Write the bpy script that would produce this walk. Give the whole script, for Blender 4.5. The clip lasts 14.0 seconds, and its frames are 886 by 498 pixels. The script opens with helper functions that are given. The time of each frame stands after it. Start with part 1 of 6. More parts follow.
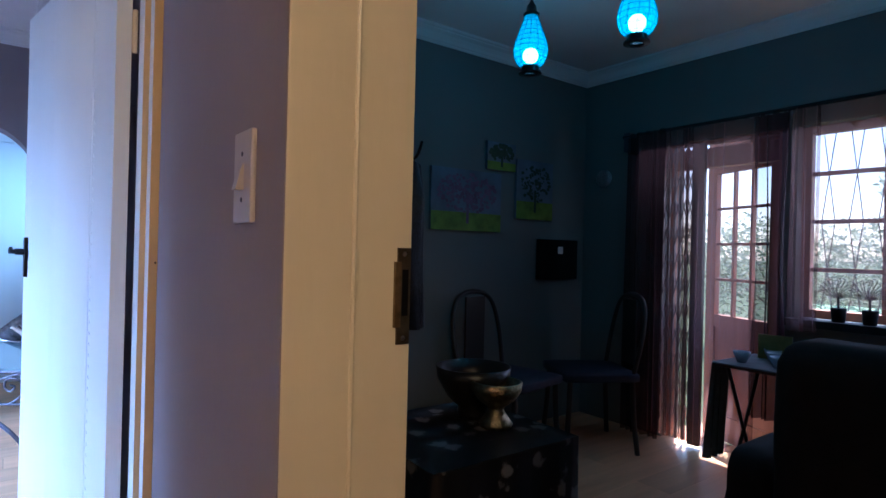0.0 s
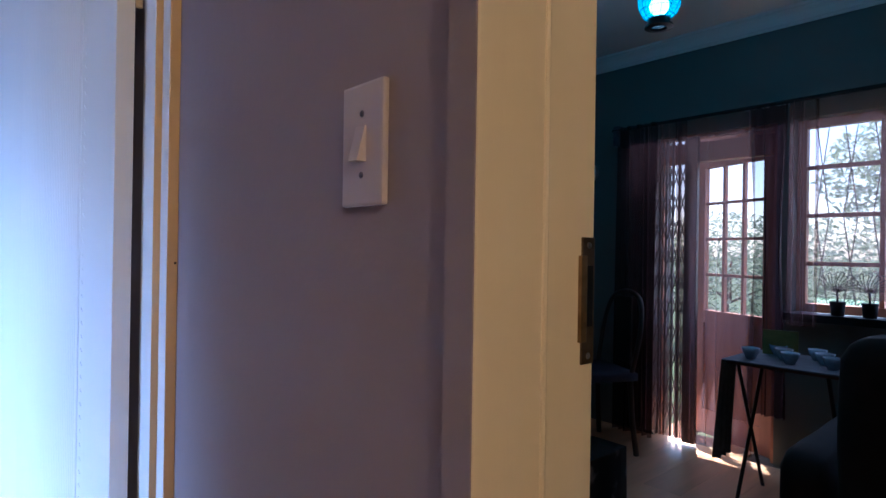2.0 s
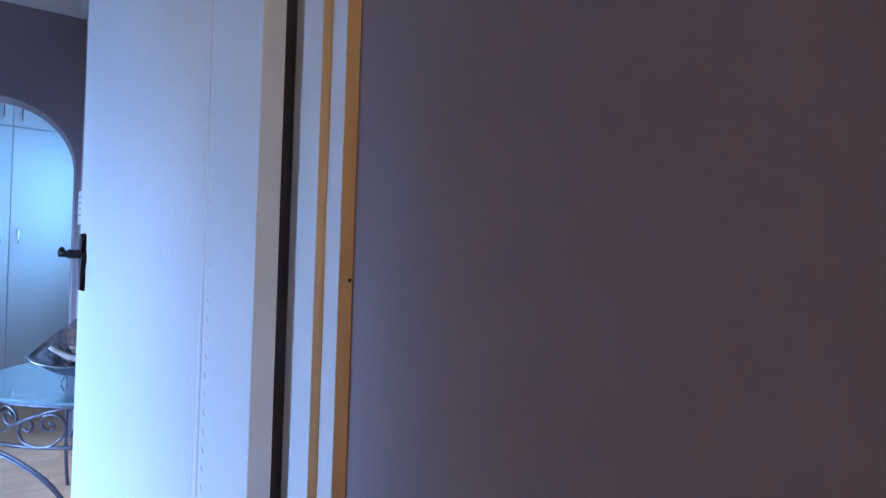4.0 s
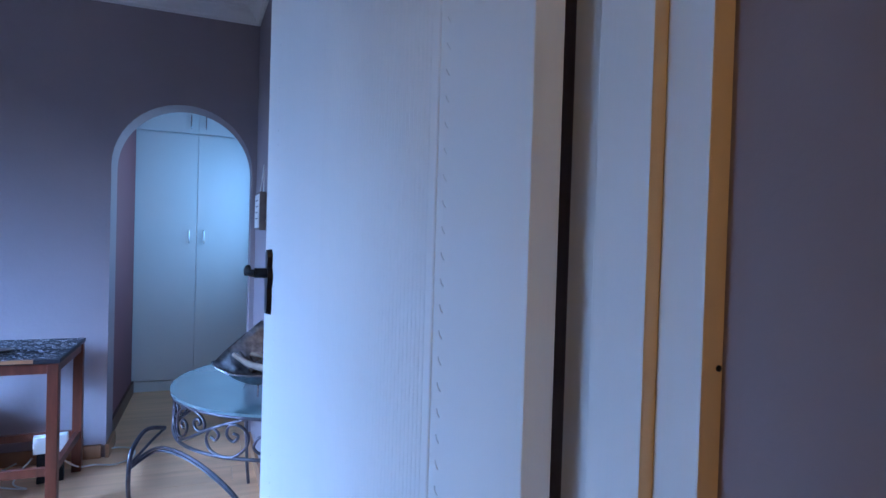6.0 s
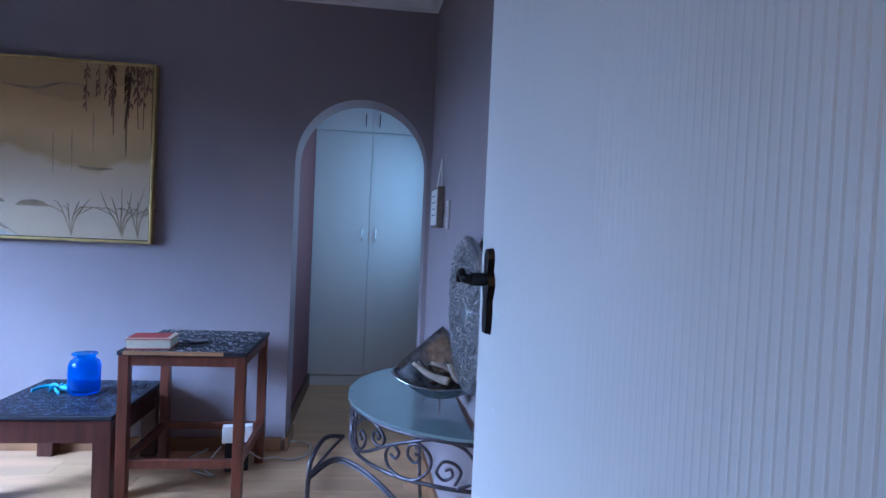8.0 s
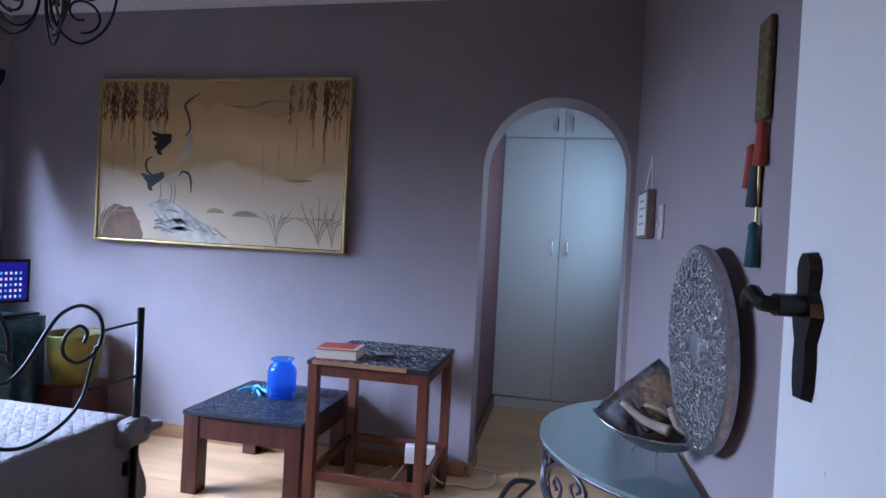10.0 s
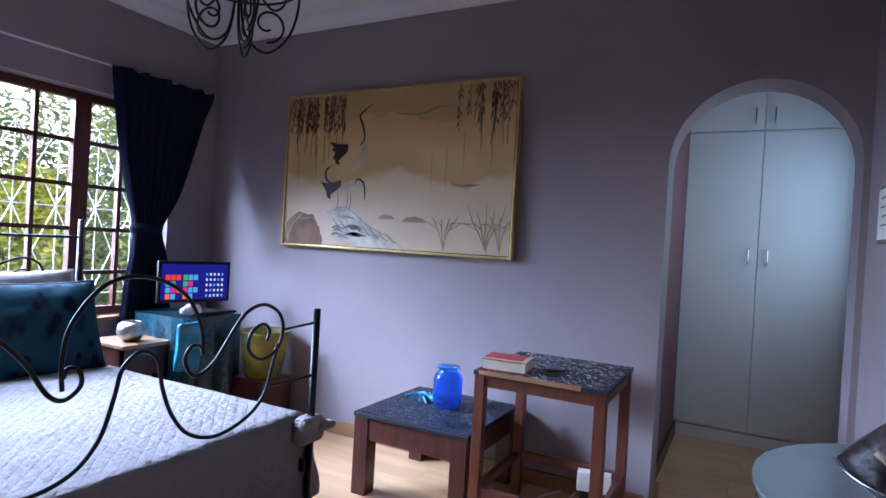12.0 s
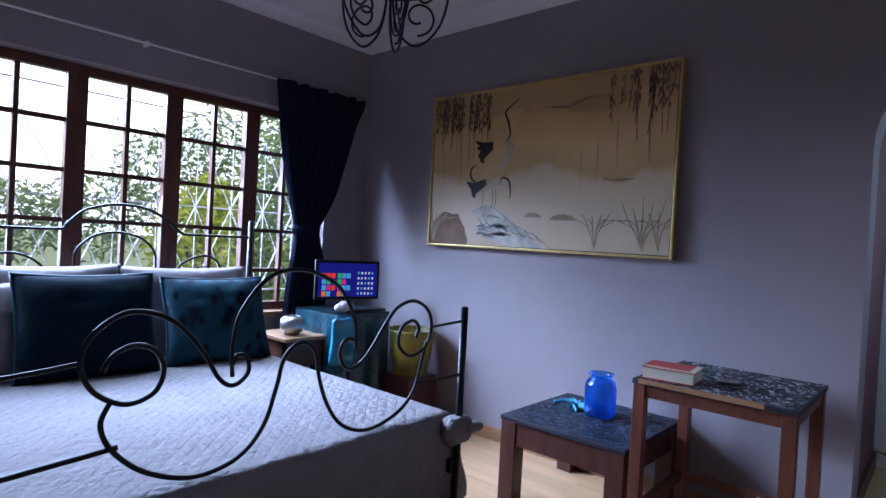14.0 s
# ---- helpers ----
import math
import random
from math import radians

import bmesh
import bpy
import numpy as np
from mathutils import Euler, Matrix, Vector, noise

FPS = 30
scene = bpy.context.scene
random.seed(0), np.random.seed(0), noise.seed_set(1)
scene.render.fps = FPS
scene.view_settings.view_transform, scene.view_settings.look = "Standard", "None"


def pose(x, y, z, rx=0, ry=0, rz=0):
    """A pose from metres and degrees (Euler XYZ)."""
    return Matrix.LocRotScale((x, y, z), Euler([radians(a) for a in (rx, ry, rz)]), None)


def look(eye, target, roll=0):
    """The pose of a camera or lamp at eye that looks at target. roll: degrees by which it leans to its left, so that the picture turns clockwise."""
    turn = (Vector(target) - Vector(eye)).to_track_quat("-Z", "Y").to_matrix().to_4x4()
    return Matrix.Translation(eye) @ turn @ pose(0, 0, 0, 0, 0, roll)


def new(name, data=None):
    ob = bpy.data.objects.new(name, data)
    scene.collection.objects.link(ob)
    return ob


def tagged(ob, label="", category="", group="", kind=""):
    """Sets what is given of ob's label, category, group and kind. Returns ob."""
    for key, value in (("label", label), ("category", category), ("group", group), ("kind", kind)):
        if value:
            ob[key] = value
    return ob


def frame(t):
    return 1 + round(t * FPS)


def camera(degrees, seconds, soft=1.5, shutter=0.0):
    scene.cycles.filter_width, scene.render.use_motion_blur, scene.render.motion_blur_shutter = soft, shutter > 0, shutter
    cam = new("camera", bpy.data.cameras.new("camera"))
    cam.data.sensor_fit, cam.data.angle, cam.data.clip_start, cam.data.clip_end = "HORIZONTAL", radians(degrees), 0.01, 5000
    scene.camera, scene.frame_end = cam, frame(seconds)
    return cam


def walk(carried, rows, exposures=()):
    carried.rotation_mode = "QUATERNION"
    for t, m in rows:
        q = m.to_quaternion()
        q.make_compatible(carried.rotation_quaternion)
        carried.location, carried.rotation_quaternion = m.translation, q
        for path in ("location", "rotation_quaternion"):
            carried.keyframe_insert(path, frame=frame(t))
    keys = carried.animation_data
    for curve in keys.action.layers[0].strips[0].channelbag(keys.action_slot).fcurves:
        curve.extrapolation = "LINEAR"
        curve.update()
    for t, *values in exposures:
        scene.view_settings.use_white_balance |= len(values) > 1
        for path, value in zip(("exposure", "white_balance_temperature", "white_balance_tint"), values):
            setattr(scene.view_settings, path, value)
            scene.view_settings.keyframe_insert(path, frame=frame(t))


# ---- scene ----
cam = camera(75.4, 14.0)
PATH = [
    (0, pose(-0.332, 0.272, 1.247, 90.11, -1.43, -127.03)),
    (0.5, pose(-0.287, 0.307, 1.238, 90.27, -1.17, -129.18)),
    (1, pose(-0.223, 0.332, 1.231, 90.38, -1.01, -130.76)),
    (1.5, pose(-0.122, 0.346, 1.230, 90.25, -0.93, -131.64)),
    (2, pose(-0.013, 0.355, 1.233, 90.11, -0.87, -132.15)),
    (4.5, pose(0.567, 0.323, 1.246, 89.96, -1.80, -122.60)),
    (5, pose(0.637, 0.333, 1.261, 89.51, -1.48, -119.36)),
    (5.5, pose(0.731, 0.335, 1.276, 89.38, -1.69, -115.75)),
    (6, pose(0.824, 0.337, 1.286, 89.09, -1.70, -111.72)),
    (6.5, pose(0.907, 0.3345, 1.284, 88.94, -2.08, -107.31)),
    (7, pose(0.974, 0.338, 1.274, 88.80, -2.21, -103.80)),
    (7.5, pose(1.069, 0.368, 1.274, 88.67, -2.30, -100.41)),
    (8, pose(1.177, 0.409, 1.273, 88.63, -2.55, -96.59)),
    (8.5, pose(1.274, 0.432, 1.266, 88.70, -2.84, -92.13)),
    (11, pose(1.582, 0.484, 1.238, 89.58, -3.15, -69.86)),
    (11.5, pose(1.617, 0.515, 1.232, 89.50, -3.31, -66.10)),
    (12, pose(1.633, 0.539, 1.219, 89.51, -3.30, -62.10)),
    (12.5, pose(1.660, 0.571, 1.203, 89.47, -3.26, -58.15)),
    (13, pose(1.683, 0.596, 1.196, 89.27, -3.20, -54.12)),
    (13.5, pose(1.690, 0.617, 1.188, 89.25, -3.18, -50.90)),
    (14, pose(1.693, 0.624, 1.185, 89.19, -3.16, -48.22)),
]
EXPOSURES = [(0, 2.7, 5000, 12), (2.2, 2.65, 5000, 12), (4.5, 2.3, 4900, 9), (6, 1.9, 5000, 9), (7.5, 1.58, 5400, 11), (8.5, 1.38, 5900, 13), (11, 1.65, 7200, 19), (12.5, 1.4, 7100, 19), (14, 1.02, 6700, 17)]
walk(cam, PATH, EXPOSURES)
GROW = 1.06  # the plan below is drawn a little small; everything is brought to true size at the end

# ---------- world, sun and sky ----------
world = bpy.data.worlds.new("sky")
scene.world = world
world.use_nodes = True
wn = world.node_tree.nodes
sky = wn.new("ShaderNodeTexSky")
sky.sky_type = "NISHITA"
sky.sun_disc = False
sky.sun_elevation = radians(77)
sky.sun_rotation = radians(153)
world.node_tree.links.new(sky.outputs[0], wn["Background"].inputs[0])
wn["Background"].inputs[1].default_value = 0.15


def lamp(name, kind, place, target, power, colour, **more):
    data = bpy.data.lights.new(name, kind)
    data.energy, data.color = power, colour
    for key, value in more.items():
        if key == "size":
            data.size = value * GROW
        elif key == "size_y":
            data.shape, data.size_y = "RECTANGLE", value * GROW
        elif key == "soft":
            data.shadow_soft_size = value
        elif key == "spread":
            data.spread = value
        elif key == "angle":
            data.angle = value
    ob = new(name, data)
    place = Vector(place) * GROW
    ob.matrix_world = look(place, Vector(target) * GROW) if target else Matrix.Translation(place)
    return ob


lamp("sun", "SUN", (0, 0, 10), (-1.0, 2.0, 0), 5.0, (1.0, 0.95, 0.86), angle=radians(0.6))
lamp("bedroom_window_daylight", "AREA", (2.72, 3.83, 1.25), (3.25, 1.63, -0.5), 62, (0.42, 0.62, 1.0), size=2.3, size_y=1.15, spread=radians(93))
# the open sky above the garden, seen from inside below the window's head
lamp("bedroom_sky", "AREA", (1.8, 5.25, 2.75), (4.2, 2.4, 0.7), 165, (0.40, 0.60, 1.0), size=3.1, size_y=1.0, spread=radians(68))
lamp("living_window_daylight", "AREA", (1.0, -3.28, 1.2), (1.0, 0, 0.0), 1.6, (0.8, 0.88, 1.0), size=1.9, size_y=1.4)
# assumed opening out of view beside the passage, added to light the wardrobe
lamp("passage_unseen_daylight", "AREA", (4.98, -0.05, 1.47), (5.3, 1.0, 1.2), 2.9, (0.36, 0.66, 1.0), size=0.72, size_y=0.8)
lamp("hall_ceiling_lamp", "POINT", (-1.6, 0.75, 2.2), None, 8.8, (1.0, 0.66, 0.31), soft=0.12)


# ---------- materials ----------
def mat(name, colour, rough=0.6, metal=0.0, var=0.0, scale=8.0, bump=0.0, bscale=60.0, coat=0.0, spec=0.5, stretch=(1, 1, 1), dark=None):
    m = bpy.data.materials.new(name)
    m.use_nodes = True
    nt = m.node_tree
    b = nt.nodes["Principled BSDF"]
    b.inputs["Base Color"].default_value = (*colour, 1)
    b.inputs["Roughness"].default_value = rough
    b.inputs["Metallic"].default_value = metal
    b.inputs["Coat Weight"].default_value = coat
    b.inputs["Specular IOR Level"].default_value = spec
    if var or bump:
        tc = nt.nodes.new("ShaderNodeTexCoord")
        mp = nt.nodes.new("ShaderNodeMapping")
        mp.inputs["Scale"].default_value = stretch
        nt.links.new(tc.outputs["Object"], mp.inputs[0])
    if var:
        n = nt.nodes.new("ShaderNodeTexNoise")
        n.inputs["Scale"].default_value, n.inputs["Detail"].default_value = scale, 6
        nt.links.new(mp.outputs[0], n.inputs["Vector"])
        r = nt.nodes.new("ShaderNodeValToRGB")
        lo = dark or tuple(c * (1 - var) for c in colour)
        r.color_ramp.elements[0].position, r.color_ramp.elements[1].position = 0.3, 0.7
        r.color_ramp.elements[0].color, r.color_ramp.elements[1].color = (*lo, 1), (*(min(1, c * (1 + var * 0.5)) for c in colour), 1)
        nt.links.new(n.outputs["Fac"], r.inputs[0])
        nt.links.new(r.outputs[0], b.inputs["Base Color"])
    if bump:
        n2 = nt.nodes.new("ShaderNodeTexNoise")
        n2.inputs["Scale"].default_value, n2.inputs["Detail"].default_value = bscale, 4
        nt.links.new(mp.outputs[0], n2.inputs["Vector"])
        bm_ = nt.nodes.new("ShaderNodeBump")
        bm_.inputs["Strength"].default_value, bm_.inputs["Distance"].default_value = bump, 0.004
        nt.links.new(n2.outputs["Fac"], bm_.inputs["Height"])
        nt.links.new(bm_.outputs[0], b.inputs["Normal"])
    return m


def glass_mat(name, colour=(1, 1, 1), rough=0.0, ior=1.45, clear=0.0):
    m = bpy.data.materials.new(name)
    m.use_nodes = True
    b = m.node_tree.nodes["Principled BSDF"]
    b.inputs["Base Color"].default_value = (*colour, 1)
    b.inputs["Roughness"].default_value = rough
    b.inputs["IOR"].default_value = ior
    b.inputs["Transmission Weight"].default_value = 1
    return m


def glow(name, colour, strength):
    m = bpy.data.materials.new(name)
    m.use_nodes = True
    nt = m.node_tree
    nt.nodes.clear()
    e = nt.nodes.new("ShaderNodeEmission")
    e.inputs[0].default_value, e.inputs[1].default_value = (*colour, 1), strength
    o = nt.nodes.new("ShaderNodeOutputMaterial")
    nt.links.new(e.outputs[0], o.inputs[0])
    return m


def sheer_mat(name, colour, see=0.5):
    m = bpy.data.materials.new(name)
    m.use_nodes = True
    nt = m.node_tree
    b = nt.nodes["Principled BSDF"]
    b.inputs["Base Color"].default_value = (*colour, 1)
    b.inputs["Roughness"].default_value = 0.7
    tr = nt.nodes.new("ShaderNodeBsdfTransparent")
    tr.inputs[0].default_value = (1, 0.86, 0.84, 1)
    tl = nt.nodes.new("ShaderNodeBsdfTranslucent")
    tl.inputs[0].default_value = (*colour, 1)
    m1, m2 = nt.nodes.new("ShaderNodeMixShader"), nt.nodes.new("ShaderNodeMixShader")
    m1.inputs[0].default_value, m2.inputs[0].default_value = 0.5, see
    nt.links.new(b.outputs[0], m1.inputs[1])
    nt.links.new(tl.outputs[0], m1.inputs[2])
    nt.links.new(m1.outputs[0], m2.inputs[1])
    nt.links.new(tr.outputs[0], m2.inputs[2])
    nt.links.new(m2.outputs[0], nt.nodes["Material Output"].inputs[0])
    return m


M_WALL = mat("mauve_wall_paint", (0.29, 0.243, 0.262), 0.75, var=0.07, scale=2.5, bump=0.25, bscale=45)
M_LWALL = mat("grey_green_wall_paint", (0.14, 0.15, 0.15), 0.75, var=0.06, scale=2, bump=0.2, bscale=50)
M_CEIL = mat("white_ceiling_paint", (0.74, 0.73, 0.74), 0.8, var=0.04, scale=2, bump=0.12, bscale=30)
M_FRAME = mat("cream_gloss_paint", (0.76, 0.67, 0.49), 0.38, var=0.06, scale=5, bump=0.3, bscale=30, stretch=(1, 1, 0.15))
# golden cream with the hall's warm lamplight put into the colour
M_WARMCREAM = mat("warm_lit_cream", (0.72, 0.52, 0.27), 0.42, var=0.2, scale=7, bump=0.35, bscale=30, stretch=(1, 1, 0.2))
M_DOOR = mat("white_door_paint", (0.80, 0.83, 0.84), 0.42, var=0.04, scale=4, bump=0.25, bscale=60, stretch=(1, 1, 0.1))
M_LAM = mat("pale_laminate_floor", (0.42, 0.29, 0.19), 0.4, var=0.16, scale=5, bump=0.1, bscale=60, stretch=(0.25, 2.5, 1))


def plank_material():
    m = mat("pale_laminate", (0.66, 0.385, 0.205), 0.36, var=0.18, scale=5, bump=0.08, bscale=60, stretch=(3.0, 0.28, 1))
    nt = m.node_tree
    oi = nt.nodes.new("ShaderNodeObjectInfo")
    mp = [n for n in nt.nodes if n.type == "MAPPING"][0]
    sc = nt.nodes.new("ShaderNodeVectorMath")
    sc.operation = "SCALE"
    sc.inputs[0].default_value = (37.0, 21.0, 5.0)
    nt.links.new(oi.outputs["Random"], sc.inputs["Scale"])
    nt.links.new(sc.outputs[0], mp.inputs["Location"])
    p = nt.nodes["Principled BSDF"]
    ramp = [n for n in nt.nodes if n.type == "VALTORGB"][0]
    hs = nt.nodes.new("ShaderNodeHueSaturation")
    mr = nt.nodes.new("ShaderNodeMapRange")
    mr.inputs["To Min"].default_value, mr.inputs["To Max"].default_value = 0.88, 1.08
    nt.links.new(oi.outputs["Random"], mr.inputs["Value"])
    nt.links.new(mr.outputs[0], hs.inputs["Value"])
    nt.links.new(ramp.outputs[0], hs.inputs["Color"])
    nt.links.new(hs.outputs[0], p.inputs["Base Color"])
    return m


M_PLANK = plank_material()
M_WOOD = mat("red_brown_wood", (0.075, 0.021, 0.014), 0.38, var=0.4, scale=6, bump=0.2, bscale=40, stretch=(4, 4, 0.5))
M_WOODL = mat("orange_wood", (0.34, 0.17, 0.08), 0.45, var=0.25, scale=7, bump=0.2, bscale=40, stretch=(1, 1, 1))
M_WIN = mat("varnished_window_wood", (0.11, 0.032, 0.018), 0.4, var=0.35, scale=8, bump=0.2, stretch=(3, 3, 0.5))
M_WROBE = mat("white_melamine", (0.68, 0.70, 0.72), 0.5, var=0.03, scale=3)
M_BLACK = mat("black_metal", (0.012, 0.012, 0.014), 0.32, metal=0.6)
M_IRON = mat("pewter_iron", (0.12, 0.11, 0.13), 0.38, metal=0.8, var=0.3, scale=30, bump=0.2)
M_CHROME = mat("brushed_chrome", (0.55, 0.55, 0.56), 0.25, metal=1.0)
M_SILVER = mat("silver_metal", (0.5, 0.49, 0.5), 0.35, metal=1.0, var=0.3, scale=60, bump=0.5, bscale=150)
M_SPREAD = mat("pale_grey_bedspread", (0.33, 0.31, 0.33), 0.9, var=0.06, scale=10, bump=0.5, bscale=60)
M_NAVY = mat("navy_curtain_cloth", (0.010, 0.013, 0.032), 0.95, var=0.2, scale=20, bump=0.3, bscale=200, spec=0.1)
M_TEAL = mat("teal_damask", (0.006, 0.05, 0.075), 0.55, var=0.5, scale=14, bump=0.3, bscale=150)
M_GREYP = mat("grey_satin_pillow", (0.15, 0.125, 0.13), 0.42, var=0.3, scale=10, bump=1.0, bscale=16)
M_DARK = mat("dark_cloth", (0.010, 0.010, 0.012), 0.9, var=0.3, scale=20)
M_GOLD = mat("gilt_wood", (0.55, 0.38, 0.14), 0.36, metal=0.5, var=0.2, scale=20)
M_LEAF = mat("leaves", (0.05, 0.11, 0.03), 0.6, var=0.5, scale=3)
M_BARK = mat("bark", (0.10, 0.075, 0.055), 0.9, var=0.3, scale=10, bump=0.5)
M_GRASS = mat("lawn", (0.045, 0.07, 0.022), 0.95, var=0.4, scale=3)
M_WHITE = mat("white_plastic", (0.72, 0.71, 0.68), 0.4)


# ---------- building helpers ----------
def obj(name, bm, material=None, parent=None, label="", smooth=False, kind=""):
    me = bpy.data.meshes.new(name)
    bm.to_mesh(me)
    bm.free()
    if smooth:
        for p in me.polygons:
            p.use_smooth = True
    if material:
        for q in (material if isinstance(material, (list, tuple)) else [material]):
            me.materials.append(q)
    ob = new(name, me)
    if parent:
        ob.parent = parent
    if label:
        ob["label"] = label
    if kind:
        ob["kind"] = kind
    return ob


part = obj


def box(bm, x0, x1, y0, y1, z0, z1, bevel=0.0, mi=0):
    vs = [bm.verts.new((x, y, z)) for x in (x0, x1) for y in (y0, y1) for z in (z0, z1)]
    fs = []
    for q in ((0, 1, 3, 2), (4, 6, 7, 5), (0, 4, 5, 1), (2, 3, 7, 6), (0, 2, 6, 4), (1, 5, 7, 3)):
        f_ = bm.faces.new([vs[i] for i in q])
        f_.material_index = mi
        fs.append(f_)
    if bevel:
        es = list({e for f_ in fs for e in f_.edges})
        bmesh.ops.bevel(bm, geom=es, offset=bevel, segments=2, affect="EDGES", profile=0.6)
    return vs


def boxes(*rows, bevel=0.0):
    bm = bmesh.new()
    for r in rows:
        box(bm, *r, bevel=bevel)
    return bm


def thing(name, label, category, place=(0, 0, 0), rz=0, group=""):
    e = new(name)
    e.matrix_basis = pose(*place, 0, 0, rz)
    return tagged(e, label, category, group)


def structure(name, bm, material, label="", parent=None):
    return tagged(obj(name, bm, material, parent), label, "", "", "structure")


def catmull(pts, n=8):
    pts = [Vector(p) for p in pts]
    out = []
    for i in range(len(pts) - 1):
        p0, p1, p2, p3 = pts[max(i - 1, 0)], pts[i], pts[i + 1], pts[min(i + 2, len(pts) - 1)]
        for k in range(n):
            t = k / n
            out.append(0.5 * ((2 * p1) + (p2 - p0) * t + (2 * p0 - 5 * p1 + 4 * p2 - p3) * t * t + (3 * p1 - p0 - 3 * p2 + p3) * t ** 3))
    out.append(pts[-1])
    return out


def tube(bm, pts, r, seg=8, closed=False, r_end=None, flat=1.0):
    pts = [Vector(p) for p in pts]
    n = len(pts)
    rings = []
    up = None
    for i, p in enumerate(pts):
        a, b = (pts[(i - 1) % n], pts[(i + 1) % n]) if closed else (pts[max(i - 1, 0)], pts[min(i + 1, n - 1)])
        d = (b - a).normalized()
        if up is None:
            up = Vector((0, 0, 1)) if abs(d.z) < 0.9 else Vector((1, 0, 0))
        side = d.cross(up)
        if side.length < 1e-4:
            side = d.orthogonal()
        side.normalize()
        up = side.cross(d).normalized()
        rr = r if r_end is None else r + (r_end - r) * i / (n - 1)
        rings.append([bm.verts.new(p + (side * math.cos(t) * flat + up * math.sin(t)) * rr) for t in (2 * math.pi * k / seg for k in range(seg))])
    for i in range(n if closed else n - 1):
        a, b = rings[i], rings[(i + 1) % n]
        for k in range(seg):
            bm.faces.new((a[k], a[(k + 1) % seg], b[(k + 1) % seg], b[k]))
    if not closed:
        bm.faces.new(rings[0][::-1])
        bm.faces.new(rings[-1])


def lathe(bm, prof, cx=0, cy=0, seg=32, cz=0):
    rings = []
    for r, z in prof:
        rings.append([bm.verts.new((cx + max(r, 1e-4) * math.cos(2 * math.pi * k / seg), cy + max(r, 1e-4) * math.sin(2 * math.pi * k / seg), z + cz)) for k in range(seg)])
    for a, b in zip(rings, rings[1:]):
        for k in range(seg):
            bm.faces.new((a[k], a[(k + 1) % seg], b[(k + 1) % seg], b[k]))


def spiral(cx, cz, r0, r1, a0, a1, n=26):
    """Points (x, z) of a spiral: radius r0 at angle a0 (degrees) to r1 at a1."""
    return [(cx + (r0 + (r1 - r0) * k / n) * math.cos(radians(a0 + (a1 - a0) * k / n)), cz + (r0 + (r1 - r0) * k / n) * math.sin(radians(a0 + (a1 - a0) * k / n))) for k in range(n + 1)]


# ---------- structure ----------
CEIL = 2.495
XP, YB, YW = 4.265, 0.105, 3.755


def wall(name, rows, material=M_WALL, label=""):
    return structure(name, boxes(*rows), material, label)


# painting wall with the arch
def arch_wall():
    bm = bmesh.new()
    y0, y1, zs, cy = 0.125, 0.835, 1.56, 0.48
    r = (y1 - y0) / 2
    n = 24
    ring = [(y1, 0.0)] + [(cy + r * math.cos(math.pi * k / n), zs + r * math.sin(math.pi * k / n)) for k in range(n + 1)] + [(y0, 0.0)]
    xs = (XP, XP + 0.21)
    front, back = [[bm.verts.new((x, y, z)) for y, z in ring] for x in xs]
    top = [[bm.verts.new((x, y, CEIL + 0.02)) for y, z in ring] for x in xs]
    out = [[bm.verts.new(c) for c in ((x, 4.0, 0), (x, 4.0, CEIL + 0.02), (x, -0.1, CEIL + 0.02), (x, -0.1, 0))] for x in xs]
    for s in (0, 1):
        a, t, o = (front, back)[s], top[s], out[s]
        for k in range(1, len(ring) - 2):
            bm.faces.new((a[k], a[k + 1], t[k + 1], t[k]))
        bm.faces.new((o[0], a[0], a[1], t[1], o[1]))
        bm.faces.new((a[-2], a[-1], o[3], o[2], t[-2]))
        for v in (t[0], t[-1]):
            bm.verts.remove(v)
    for k in range(len(ring) - 1):
        bm.faces.new((front[k], front[k + 1], back[k + 1], back[k]))
    bmesh.ops.recalc_face_normals(bm, faces=bm.faces)
    return bm


structure("wall_east", arch_wall(), M_WALL, "mauve painted plaster wall with an arched opening to the wardrobe passage")
WX0, WX1, WZ0, WZ1 = 1.50, 3.93, 0.62, 1.89
wall("wall_north", [(-0.3, WX0, YW, YW + 0.24, 0, CEIL), (WX1, XP, YW, YW + 0.24, 0, CEIL), (WX0, WX1, YW, YW + 0.24, 0, WZ0), (WX0, WX1, YW, YW + 0.24, WZ1, CEIL)], label="mauve painted plaster wall with a wide window opening")


def yb(x):
    """The south wall's face at x: it runs a little out of square."""
    return 0.10 - (XP - x) * 0.034


bm = boxes((1.206, XP, -0.15, 0.0, 0, CEIL))
for v in bm.verts:
    if v.co.y > -0.1:
        v.co.y = yb(v.co.x)
structure("wall_south", bm, M_WALL, "mauve painted plaster wall behind the glass side table")
# hall wall with the doorway to the living room; bedroom door wall
LDX0, LDX1 = -0.55, 0.338
wall("wall_hall", [(LDX1, 1.063, -0.155, 0.0, 0, CEIL), (LDX0, LDX1, -0.155, 0.0, 1.97, CEIL), (-4.0, LDX0, -0.155, 0.0, 0, CEIL)], label="lilac painted hall wall with a rocker light switch")
wall("wall_west", [(1.075, 1.205, -0.155, -0.002, 0, CEIL), (1.075, 1.205, -0.002, 0.97, 1.97, CEIL), (1.075, 1.205, 0.97, YW, 0, CEIL)], label="mauve painted wall round the bedroom doorway")
wall("wall_hall_far", [(-4.0, 1.075, 1.45, 1.6, 0, CEIL)], label="lilac painted hall wall opposite")
wall("wall_hall_end", [(-4.15, -4.0, -0.155, 1.6, 0, CEIL)])
